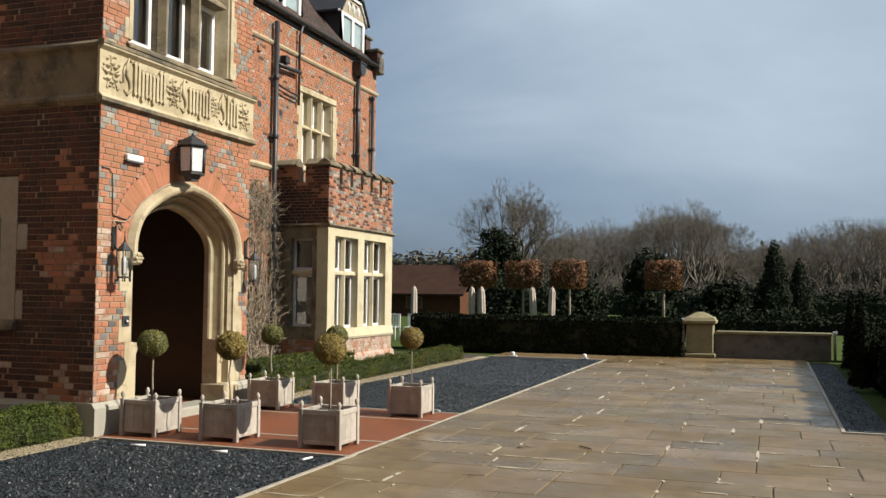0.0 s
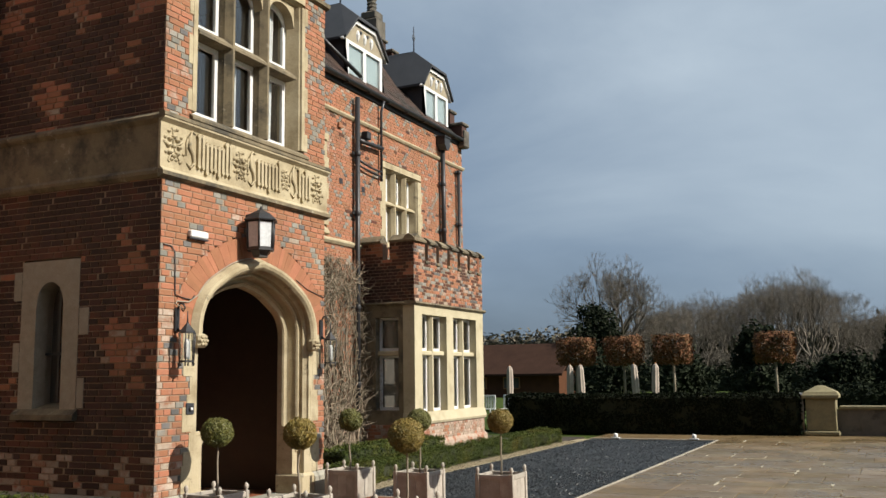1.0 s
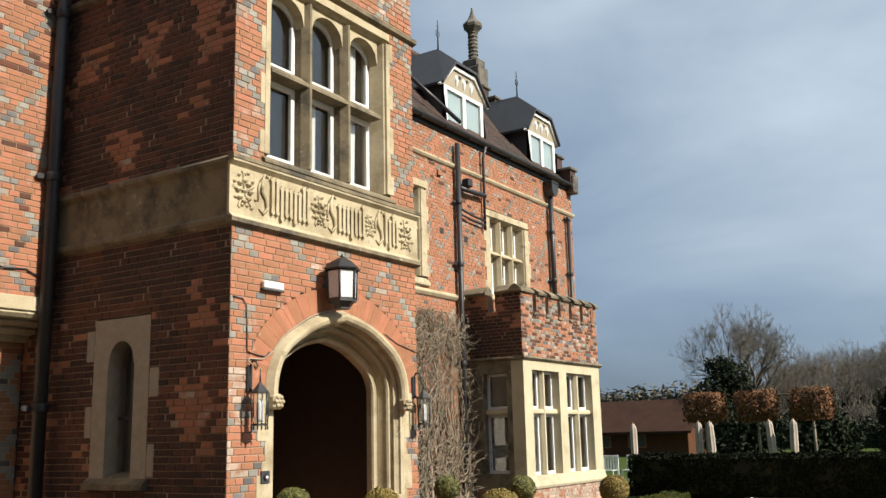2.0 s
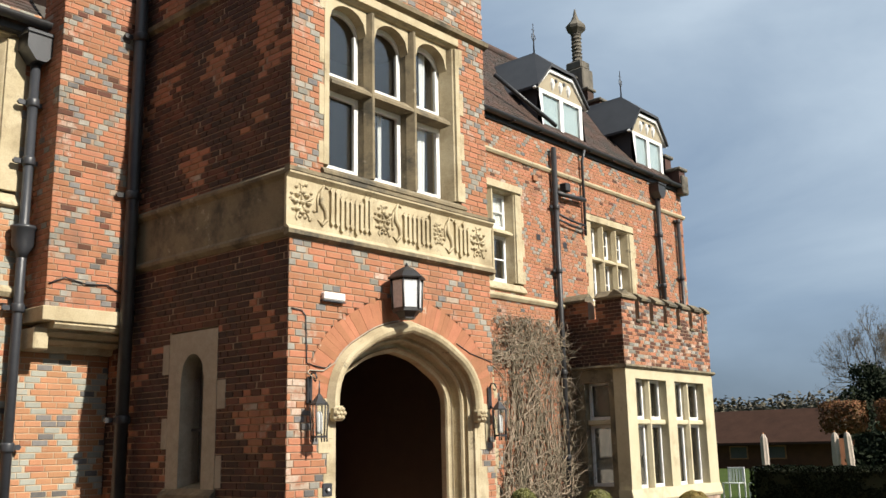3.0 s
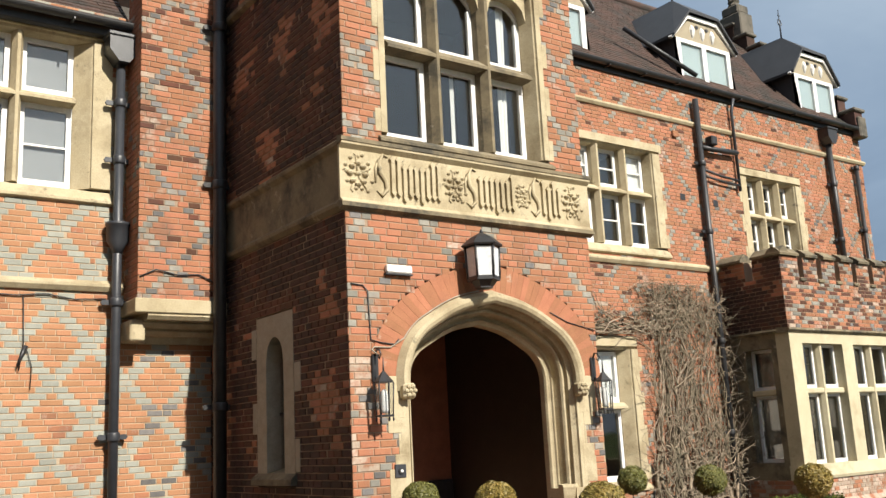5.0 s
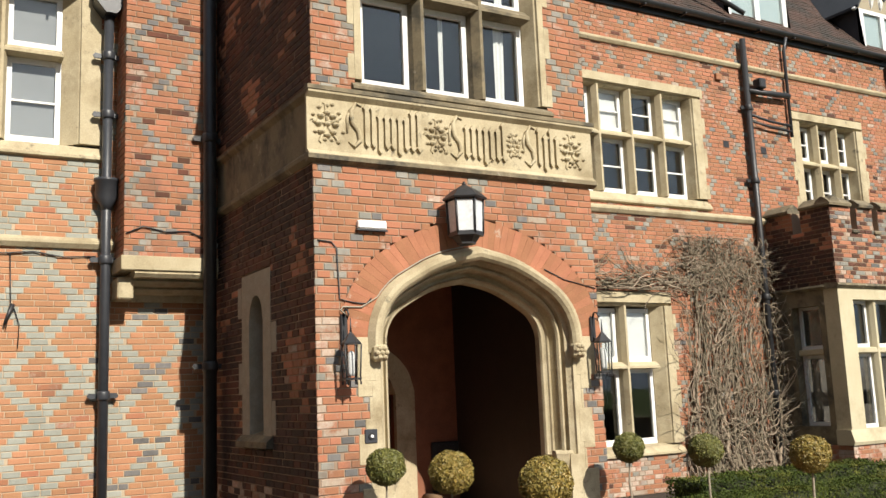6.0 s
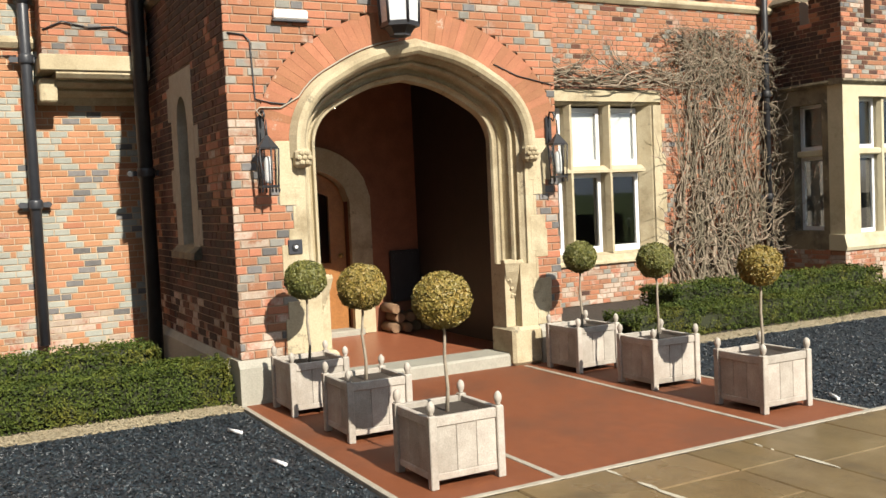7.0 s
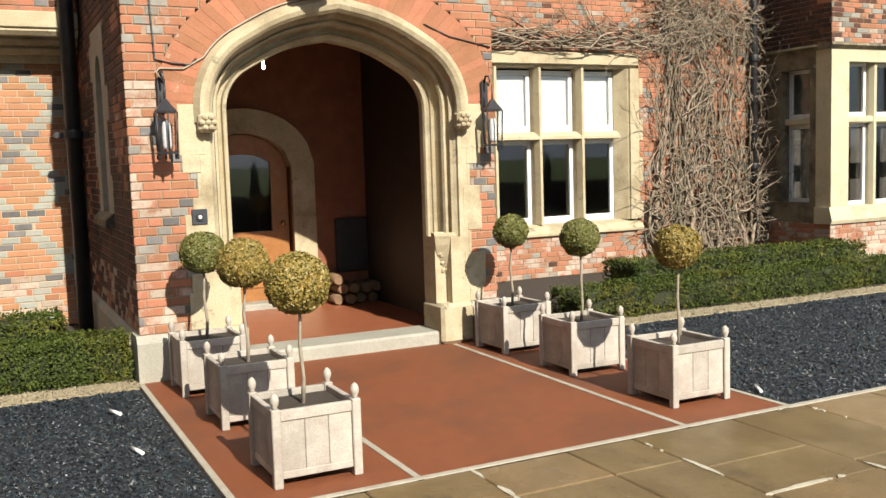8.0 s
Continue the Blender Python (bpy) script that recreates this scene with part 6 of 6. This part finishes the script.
# bundles of old stems: (middle at the foot, at the top, spread, number, top)
BUNDLES = ((16.42, 16.58, 0.10, 13, 3.2), (16.70, 16.75, 0.12, 16, 3.7), (16.98, 17.05, 0.10, 12, 3.8), (17.22, 17.25, 0.13, 12, 3.6),
           (17.52, 17.42, 0.12, 14, 3.8), (17.80, 17.72, 0.10, 13, 3.8), (18.02, 17.98, 0.10, 12, 3.5), (18.42, 18.36, 0.07, 9, 3.4))
for b_, (f0, f1, wide, many, high) in enumerate(BUNDLES):
    for k in range(int(many * 0.75)):
        off, top, z, pts = vr.gauss(0, wide), high * vr.uniform(0.55, 1.02), 0.0, []
        x = FX + vr.uniform(0.02, 0.12)
        while z < top:
            t_ = z / 3.8
            yy = f0 + (f1 - f0) * t_ + off * (1.15 - 0.5 * math.sin(math.pi * min(1, t_ * 1.1))) + sway(b_, z, 0.26) + sway(b_ * 20 + k, z * 1.5, 0.20)
            pts.append((x + 0.03 * math.sin(z * 3 + k), max(16.24, yy), z))
            z += vr.uniform(0.10, 0.17)
        r = vr.uniform(0.024, 0.036) if k < 2 else vr.uniform(0.007, 0.016)
        if len(pts) > 4:
            stems.tube(pts, [r * (1 - 0.55 * i / len(pts)) for i in range(len(pts))], 6, cap=False)
# shoots that leave the bundles and hang or climb in curves
for k in range(430):
    b_ = vr.choice(BUNDLES)
    z = 3.8 * vr.random() ** 0.8
    low = z < 1.2
    runner(b_[0] + (b_[1] - b_[0]) * z / 3.8 + vr.gauss(0, 0.14), z, FX + vr.uniform(0.03, 0.14), math.pi / 2 + vr.gauss(0, 1.1 if low else 0.6), vr.uniform(0.4, 1.3), 10,
           vr.gauss(0, 0.24 if low else 0.17), 0.30, vr.uniform(0.006, 0.012), out=0.006)
# looping tangle at the foot
for k in range(120):
    runner(vr.uniform(16.4, 18.6), vr.uniform(0.1, 1.3), FX + vr.uniform(0.06, 0.18), vr.uniform(0, 6.28), vr.uniform(0.5, 1.2), 11, vr.choice((-1, 1)) * vr.uniform(0.15, 0.45), 0.15, vr.uniform(0.008, 0.015), out=0.008)
# the brushy head under the string course
for k in range(230):
    runner(vr.uniform(16.35, 18.15), vr.uniform(3.2, 3.75), FX + vr.uniform(0.04, 0.16), vr.choice((0.1, math.pi - 0.1)) + vr.gauss(0, 0.5), vr.uniform(0.3, 0.9), 9, vr.gauss(0, 0.15), 0.25, vr.uniform(0.005, 0.011), 3.0, 4.0, 0.006)
# arms trained along over the window head
for k in range(150):
    y = vr.uniform(12.5, 16.6)
    runner(y, 3.10 + abs(vr.gauss(0, 0.10)), FX + vr.uniform(0.02, 0.12), vr.choice((0, math.pi)) + vr.gauss(0, 0.18), vr.uniform(0.4, 1.3), 9, vr.gauss(0, 0.05), 0.16, vr.uniform(0.006, 0.014), 3.07, 3.75, 0.003)
for k in range(36):
    runner(vr.uniform(12.6, 16.4), 3.15, FX + 0.03, math.pi / 2 + vr.gauss(0, 0.7), vr.uniform(0.3, 0.8), 8, vr.gauss(0, 0.08), 0.12, 0.006, 3.07, 4.1)
# loose sprays that stand off beyond the drainpipe
for k in range(60):
    runner(18.35 + vr.gauss(0, 0.07), vr.uniform(0.3, 3.7), FX + vr.uniform(0.08, 0.2), vr.uniform(-0.6, 2.2), vr.uniform(0.3, 0.8), 9, vr.gauss(0, 0.28), 0.2, vr.uniform(0.005, 0.009), out=0.045)
under(stems.ob("stem_tangle", VINE, kind="stuff"), cr)
under(twigs.ob("twig_tangle", VINE, kind="stuff"), cr)

# ---- end of the terrace: pier, wall, posts, cones ----
pier = thing("stone_pier", "lichened stone pier with a domed cap at the terrace end", "pier", (-1.56, 25.8, 0))
px_, py_ = -1.56, 25.9
under(Geo().soft((px_ - 0.40, py_ - 0.40, 0), (px_ + 0.40, py_ + 0.40, 0.12), 0.03).soft((px_ - 0.34, py_ - 0.34, 0.12), (px_ + 0.34, py_ + 0.34, 0.88), 0.02).ob("shaft", PIER_STONE), pier)
under(Geo().soft((px_ - 0.42, py_ - 0.42, 0.88), (px_ + 0.42, py_ + 0.42, 0.98), 0.02).strip([[(px_ + sx * r, py_ + sy * r, z) for sx, sy in ((-1, -1), (1, -1), (1, 1), (-1, 1))] for r, z in ((0.40, 0.98), (0.36, 1.04), (0.24, 1.10), (0.10, 1.18), (0.01, 1.19))], smooth=False, close=True).ob("cap", PIER_STONE), pier)
gw = thing("garden_wall", "low stone garden wall with a flat coping beside the pier", "garden wall", (0.2, 26, 0))
under(Geo().box((px_ + 0.34, 25.75, 0), (1.62, 26.05, 0.62)).ob("wall_body", GREY_STONE), gw)
under(Geo().soft((px_ + 0.40, 25.70, 0.62), (1.66, 26.10, 0.70), 0.015).ob("coping", PIER_STONE), gw)
for x, y, h in ((1.70, 25.6, 0.68), (1.72, 18.6, 0.62), (-1.98, 25.6, 0.95)):
    t = thing("bollard_light", "slim post light beside the paving edge", "post light", (x, y, 0), group="post lights")
    under(Geo().tube([(x, y, 0), (x, y, h)], 0.035, 8).ob("post", BARK_PALE), t)
    under(Geo().soft((x - 0.05, y - 0.05, h), (x + 0.05, y + 0.05, h + 0.07), 0.01).ob("head", ALU), t)


def cone_tree(h, r, n, leaf, seed, mat, name, label, cat, at, group=""):
    """A clipped or natural cone of dense foliage."""
    rnd_ = random.Random(seed)
    t = thing(name, label, cat, (0, 0, 0), group=group)
    pts = []
    for _ in range(n):
        z = 1 - math.sqrt(rnd_.random())
        a = rnd_.uniform(0, 6.283)
        q = Vector((math.cos(a), math.sin(a), 0.35))
        rr = r * (1 - z) ** 0.8 * (0.85 + 0.35 * noise.noise(Vector((math.cos(a) * 2, math.sin(a) * 2, z * 6 + seed)))) * rnd_.uniform(0.75, 1.05)
        pts.append((Vector((q.x * rr, q.y * rr, 0.04 * h + z * h * 0.97)), q))
    leaf_cloud(pts, leaf, leaf, seed).ob("foliage", mat, t, kind="stuff")
    Geo().tube([(0, 0, 0), (0, 0, h * 0.9)], [r * 0.12 + 0.01, 0.01], 6).ob("trunk", BARK, t)
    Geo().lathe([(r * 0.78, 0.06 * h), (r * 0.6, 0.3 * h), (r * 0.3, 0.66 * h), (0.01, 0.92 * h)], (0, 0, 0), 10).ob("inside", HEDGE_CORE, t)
    t.location = at
    return t


yc = cone_tree(1.75, 0.21, 3000, 0.04, 5, LEAF_YEW, "yew_cone", "dark clipped yew cone beside the terrace", "topiary", (2.05, 13.5, 0), "yew cones along the terrace")
for x, y in ((1.72, 18.3), (1.85, 22.6)):
    copy_thing(yc, pose(x, y, 0, 0, 0, lr.uniform(0, 360)))


# ---- garden beyond ----
def box_crown(x, y):
    rnd_ = random.Random(int(x * 100))
    t = thing("pleached_tree", "clipped box-headed beech with dry brown leaves on a pale trunk", "tree", (0, 0, 0), group="pleached trees beyond the hedge")
    pts = []
    for _ in range(2200):
        p = [rnd_.uniform(-1, 1) for _ in range(3)]
        k = rnd_.randrange(3)
        if rnd_.random() < 0.75:
            p[k] = math.copysign(rnd_.uniform(0.82, 1.06), p[k])
        pts.append((Vector((p[0] * 0.68, p[1] * 0.62, 2.46 + p[2] * 0.53)), Vector(p)))
    leaf_cloud(pts, 0.075, 0.07, int(-x * 10)).ob("crown", LEAF_BEECH, t)
    b = Geo().tube([(0, 0, 0), (0.01, 0, 2.4)], [0.06, 0.05], 8)
    for k in range(22):
        a = rnd_.uniform(0, 6.28)
        b.tube([(0, 0, rnd_.uniform(1.9, 2.4)), (0.7 * math.cos(a), 0.6 * math.sin(a), rnd_.uniform(1.95, 2.95))], [0.02, 0.008], 5)
    b.ob("trunk", BARK_PALE, t)
    t.location = (x, y, 0)


for x in (-12.1, -10.05, -8.0, -4.05):
    box_crown(x, 40.0)


def parasol(x, y, lean):
    t = thing("closed_parasol", "furled pale canvas parasol standing on the far terrace", "parasol", (x, y, 0), group="furled parasols")
    m = pose(x, y, 0, 0, lean, 0)
    n = 14
    prof_ = [(0.04, 0.55), (0.10, 0.60), (0.115, 1.0), (0.11, 1.4), (0.10, 1.72), (0.06, 1.83), (0.02, 1.87)]
    rows_ = [[(r * (1 + 0.22 * (k % 2)) * math.cos(2 * math.pi * k / n), r * (1 + 0.22 * (k % 2)) * math.sin(2 * math.pi * k / n), z) for k in range(n)] for r, z in prof_]
    under(Geo(m).strip(rows_, close=True, smooth=False).ob("canopy", CANVAS), t)
    under(Geo(m).tube([(0, 0, 0), (0, 0, 1.92)], 0.022, 8).ob("pole", OAK), t)


for x, l_ in ((-13.6, 0), (-11.15, 1), (-10.65, -2), (-8.55, -3), (-7.9, 2)):
    parasol(x, 36.0, l_)
for k in range(2):
    bx, by = -12.15 + k * 0.68, 30.1 + 0.3 * k
    t = thing("garden_chair", "white slatted garden chair on the lawn", "chair", (bx, by, 0), group="white garden chairs")
    for sx in (-0.24, 0.24):
        for sy in (-0.22, 0.22):
            under(Geo().soft((bx + sx - 0.02, by + sy - 0.02, 0), (bx + sx + 0.02, by + sy + 0.02, 0.44 if sy < 0 else 0.85), 0.004).ob("leg", WHITE), t)
    for i in range(5):
        under(Geo().soft((bx - 0.25, by - 0.24 + i * 0.1, 0.42), (bx + 0.25, by - 0.17 + i * 0.1, 0.44), 0.004).ob("seat_slat", WHITE), t)
        under(Geo().soft((bx - 0.20 + i * 0.09, by + 0.21, 0.46), (bx - 0.15 + i * 0.09, by + 0.23, 0.84), 0.004).ob("back_slat", WHITE), t)
    under(Geo().soft((bx - 0.26, by + 0.20, 0.82), (bx + 0.26, by + 0.24, 0.88), 0.006).ob("top_rail", WHITE), t)

barn = thing("outbuilding", "long low brick outbuilding with a brown tiled roof", "building", (-27, 62, 0))
under(Geo().box((-38, 60, 0), (-19.6, 66, 1.7)).ob("wall", FAR_WALL), barn)
under(Geo().prism([(59.4, 1.55), (63, 3.6), (66.6, 1.55), (66.6, 1.4), (63, 3.4), (59.4, 1.4)], "x", -38.4, -19.2).ob("roof", FAR_ROOF), barn)
for k in range(6):
    wd = under(Geo().box((-23.5 - k * 2.4, 59.94, 0.55), (-22.3 - k * 2.4, 60.02, 1.35)).ob("window", OAK), barn)
    under(Geo().box((-23.42 - k * 2.4, 59.92, 0.62), (-22.38 - k * 2.4, 59.95, 1.28)).ob("window_glass", DARK_ROOM), barn)


def bare_tree(seed, height, spread, mat, name="bare_tree", label="tall leafless winter tree beyond the garden", twig=5, trunk=0.035, limit=8, width=8.0):
    """A leafless tree: limbs that fork down to fine twigs."""
    rnd_ = random.Random(seed)
    g_ = Geo()

    def grow(p, d, ln_, r, level):
        pts, q, dd = [p], p, d
        for i in range(3):
            dd = (dd + Vector((rnd_.gauss(0, 0.13), rnd_.gauss(0, 0.13), rnd_.gauss(0.03, 0.08)))).normalized()
            q = q + dd * ln_ / 3
            pts.append(q)
        g_.tube(pts, [r, r * 0.88, r * 0.76, r * 0.62], 5 if level < 3 else 3, cap=False)
        if level >= limit:
            return
        n_ = rnd_.choice((2, 3, 3)) if level < limit - 1 else twig
        for i in range(n_):
            side = Vector((rnd_.gauss(0, 1), rnd_.gauss(0, 1), rnd_.gauss(0, 0.55))).normalized()
            nd = (dd * (1.0 - spread * 0.35) + side * spread + Vector((0, 0, 0.10))).normalized()
            start = pts[3] if i == 0 else pts[rnd_.choice((2, 3, 3))]
            grow(start, nd, ln_ * rnd_.uniform(0.62, 0.86), r * (0.64 if level < 2 else 0.56), level + 1)
    grow(Vector((0, 0, -0.3)), Vector((0, 0, 1)), height * 0.20, height * trunk, 0)
    top = max(p[2] for p in g_.v)
    half = sorted(math.hypot(p[0], p[1]) for p in g_.v)[int(len(g_.v) * 0.97)]
    fx_, fz_ = width / 2 / half, height / top
    g_.v = [(p[0] * fx_, p[1] * fx_, p[2] * fz_) for p in g_.v]
    t = thing(name, label, "tree", (0, 0, 0), group="leafless trees")
    g_.ob("branchwork", mat, t, "")
    return t


oak = bare_tree(3, 10.6, 0.66, BARK_FAR, "oak_tree", "broad leafless oak spreading above the garden", 7, 0.022, 8, 9.4)
oak.location = (-19.5, 70, 0)
copy_thing(oak, pose(-19.2, 71.2, 0, 0, 0, 75))
copy_thing(oak, pose(-15.2, 75.0, 0, 0, 0, 200)).scale = (0.62, 0.62, 0.72)
wa = bare_tree(9, 10.0, 0.46, BARK_FAR, "woodland_tree", "slender leafless woodland tree", 5, 0.013, 8, 7.0)
wa.location = (-9.2, 86, 0)
wb = bare_tree(14, 9.6, 0.55, BARK_FAR, "woodland_tree", "leafless woodland tree with a dense brown crown", 5, 0.014, 8, 8.0)
wb.location = (-6.2, 88, 0)
wr = random.Random(77)
SKYLINE = ((-34, 4.5), (-24, 6.0), (-18, 8.8), (-14, 8.4), (-11.5, 9.2), (-8.8, 10.3), (-6, 9.6), (-3, 6.2), (0, 6.4), (3, 7.4), (7, 8.4), (12, 8.6), (30, 9.4))
for k in range(130):
    x = -32 + k * 0.42 + wr.uniform(-0.5, 0.5)
    tall = next(h0 + (h1 - h0) * (x - x0) / (x1 - x0) for (x0, h0), (x1, h1) in zip(SKYLINE, SKYLINE[1:]) if x0 <= x <= x1)
    y = wr.uniform(86, 112)
    sc = tall / 10.0 * wr.uniform(0.86, 1.06) * y / 95
    o = copy_thing(wr.choice((wa, wb)), pose(x * y / 95, y, 0, 0, 0, wr.uniform(0, 360)))
    o.scale = (sc * 1.05, sc * 1.05, sc * 1.1)


for k in range(60):
    x, y = -33 + k * 1.1 + wr.uniform(-0.6, 0.6), wr.uniform(82, 87)
    o = copy_thing(wr.choice((wa, wb)), pose(x, y, -0.6, 0, 0, wr.uniform(0, 360)))
    s_ = wr.uniform(0.30, 0.48)
    o.scale = (s_ * 1.5, s_ * 1.5, s_)


def evergreen(h, r, n, seed, label, at, name="evergreen_tree"):
    """A broad evergreen of many uneven clumps."""
    rnd_ = random.Random(seed)
    t = thing(name, label, "tree", (0, 0, 0))
    pts = []
    for c_ in range(34):
        a, z = rnd_.uniform(0, 6.28), rnd_.random()
        w = r * (0.35 + 0.65 * math.sin(math.pi * min(1, 0.2 + z * 0.8)))
        c0 = Vector((math.cos(a) * w * rnd_.uniform(0.2, 0.9), math.sin(a) * w * rnd_.uniform(0.2, 0.9), h * (0.12 + 0.8 * z)))
        cs = r * rnd_.uniform(0.22, 0.42)
        for _ in range(n // 34):
            q = Vector([rnd_.gauss(0, 1) for _ in range(3)]).normalized()
            pts.append((c0 + q * cs * rnd_.uniform(0.6, 1.05), q))
    leaf_cloud(pts, 0.15, 0.1, seed).ob("foliage", LEAF_PINE, t, kind="stuff")
    Geo().tube([(0, 0, -0.2), (0, 0, h * 0.8)], [0.25, 0.06], 8).ob("trunk", BARK, t)
    t.location = at
    return t


evergreen(6.3, 2.5, 6000, 2, "rounded dark evergreen below the bare oak", (-18.6, 65, 0))
evergreen(4.0, 1.6, 4200, 6, "dark ivy-clad evergreen between the clipped trees", (-6.2, 52, 0))
evergreen(2.4, 2.2, 3600, 7, "low dark evergreen shrubs beyond the hedge", (-9.8, 50, 0), "evergreen_shrub")
evergreen(2.2, 2.4, 3600, 8, "low dark evergreen shrubs by the outbuilding", (-14.5, 54, 0), "evergreen_shrub")
evergreen(2.2, 2.2, 3600, 9, "low evergreen shrubs at the wood's edge", (-2.2, 54, 0), "evergreen_shrub")
cf = cone_tree(4.7, 1.35, 5200, 0.11, 15, LEAF_PINE, "conifer", "dark conical fir beyond the garden wall", "tree", (0.3, 55, 0), "firs beyond the wall")
copy_thing(cf, pose(1.65, 57, 0, 0, 0, 120)).scale = (0.85, 0.85, 0.8)
hedge("distant_wood", "distant hazy mass of bare woodland behind the trees", -60, 60, 116, 122, 5.6, LEAF_WOOD, 0.40, 16, 41, "", 1.1, 0.8)
hedge("distant_hedge", "distant dark undergrowth at the foot of the woods", -40, 40, 76, 80, 1.5, LEAF_PINE, 0.22, 26, 31, "", 0.5, 0.3)

hedge("shrub_border", "low dark shrubs on the rough ground beyond the garden wall", -3.5, 14, 43, 46, 0.75, LEAF_PINE, 0.10, 160, 33, "", 0.25, 0.2)

# ---- slate chippings, gravel, flags ----
sr = random.Random(5)


def chips(name, label, mat, parent, areas, size, z0):
    g_ = Geo()
    for x0, x1, y0, y1, n_ in areas:
        for _ in range(n_):
            c_ = Vector((sr.uniform(x0, x1), sr.uniform(y0, y1), z0 + sr.uniform(0, size * 0.5)))
            m = Euler((sr.gauss(0, 0.45), sr.gauss(0, 0.45), sr.uniform(0, 6.28))).to_matrix()
            a, b, h_ = size * sr.uniform(0.5, 1.2), size * sr.uniform(0.3, 0.8), size * sr.uniform(0.12, 0.3)
            v = [tuple(c_ + m @ Vector(p)) for p in ((-a, -b * 0.6, 0), (a * 0.7, -b, 0), (a, b * 0.5, 0), (-a * 0.4, b, 0), (-a * 0.8, -b * 0.5, h_), (a * 0.6, -b * 0.8, h_), (a * 0.8, b * 0.4, h_), (-a * 0.3, b * 0.8, h_))]
            g_.add(v, [(4, 5, 6, 7), (0, 1, 5, 4), (1, 2, 6, 5), (2, 3, 7, 6), (3, 0, 4, 7)])
    g_.ob(name, mat, parent, label, kind="stuff")


chips("slate_chippings", "", SLATE, slate_ground, ((-6.64, PVX0 - 0.06, 5.0, PY0 - 0.06, 24000), (-6.64, PVX0 - 0.06, 12.30, 16.5, 19000), (-6.64, PVX0 - 0.06, 16.5, 23.5, 9000), (PVX1 + 0.06, 1.62, 12.6, 25.0, 3000)), 0.0155, -0.020)
chips("gravel_stones", "loose buff gravel along the hedges", BUFF, None, ((-6.95, -6.64, 4.5, PY0 - 0.02, 2600), (-6.95, -6.64, 12.3, 22.5, 4200)), 0.012, -0.004)

# sandstone flags in random courses
y, flags = -13.9, []
fr_ = random.Random(12)
loose_flags = Geo()
while y < PVY1:
    d = fr_.choice((0.45, 0.60, 0.60, 0.75))
    d = min(d, PVY1 - y)
    x = PVX0
    wide = PVX1 if y + d > 12.45 else 8.9
    while x < wide - 0.05:
        w = fr_.choice((0.45, 0.60, 0.75, 0.90, 0.90))
        if wide - (x + w) < 0.3:
            w = wide - x
        flags.append((x, y, w, d))
        x += w
    y += d
for x, y, w, d in flags:
    tilt = fr_.uniform(-0.003, 0.003)
    j = 0.0035
    v = [(x + j, y + j), (x + w - j, y + j), (x + w - j, y + d - j), (x + j, y + d - j)]
    near_ = 5.5 < y < 24 and x < PVX1 - 0.1
    g_ = Geo() if near_ else loose_flags
    i = 0.008
    vin = [(x + j + i, y + j + i), (x + w - j - i, y + j + i), (x + w - j - i, y + d - j - i), (x + j + i, y + d - j - i)]
    zt = [0.0 + tilt * s_ for s_ in (-1, 1, 1, -1)]
    g_.add([(*p, -0.03) for p in v] + [(*p, -0.006) for p in v] + [(*p, zz) for p, zz in zip(vin, zt)],
           [(8, 9, 10, 11)] + [(k + q, k + (q + 1) % 4, k + 4 + (q + 1) % 4, k + 4 + q) for k in (0, 4) for q in range(4)])
    if near_:
        g_.ob("flagstone", SLAB, paving)
loose_flags.ob("flagstones", SLAB, paving, kind="stuff")
# pale crumbs of jointing left on the flags, also painting glints on slab edges
cg_ = Geo()
for k in range(3600):
    x, y, w, d = fr_.choice(flags)
    if not (5 < y < 24 and x < PVX1):
        continue
    across = fr_.random() < 0.5
    x0, y0 = (x + fr_.uniform(0, w), y) if across else (x, y + fr_.uniform(0, d))
    if noise.noise(Vector((x0 * 1.1, y0 * 1.1, 2.0))) < 0.02 + 0.15 * fr_.random():
        continue
    ln_ = fr_.choice((0.015, 0.025, 0.04, 0.07, 0.13, 0.22)) * fr_.uniform(0.6, 1.3)
    wd = fr_.uniform(0.007, 0.016) + 0.03 * ln_
    ring = []
    for q in range(9):
        a = 2 * math.pi * q / 9
        u, v_ = ln_ * math.cos(a) * fr_.uniform(0.7, 1.1), wd * math.sin(a) * fr_.uniform(0.5, 1.4)
        ring.append((x0 + u, y0 + v_) if across else (x0 - v_, y0 + u))
    cg_.prism(ring, "z", -0.004, 0.004 + fr_.uniform(0, 0.003))
cg_.ob("joint_crumbs", CHIP, paving, "", kind="stuff")
for x, y, a in ((-2.2, 9.9, 50), (-1.6, 10.1, 140), (-0.9, 7.4, 30)):
    t = thing("fallen_twig", "short dark twig lying on the wet flags", "twig", (x, y, 0.01), group="fallen twigs")
    under(Geo(pose(x, y, 0.012, 0, 0, a)).tube([(-0.10, 0, 0), (0.0, 0.012, 0.004), (0.11, 0, 0)], [0.009, 0.008, 0.004], 5).ob("stick", BARK), t)

# unseen wall added behind the viewer to keep sky light off the near sides
sky_blocker = Geo().box((-10.0, -3.6, 0), (20.0, -3.0, 13.0))
sky_blocker.ob("wall_wing", PORCH_PLASTER, None, "unseen plain wall added behind to block sky light", "wall", kind="structure")

# ---- wall bricks that can be picked apart ----
for wall_, axis_, face_, X_, (c_, z_, w_, h_, mi_, d_), mats_ in loose_bricks:
    o = new("brick", brick_shape(w_, h_, mats_[mi_], axis_, face_))
    o.location = (X_ + d_, c_, z_) if axis_ == "x" else (c_, X_ + d_, z_)
    o.parent = wall_
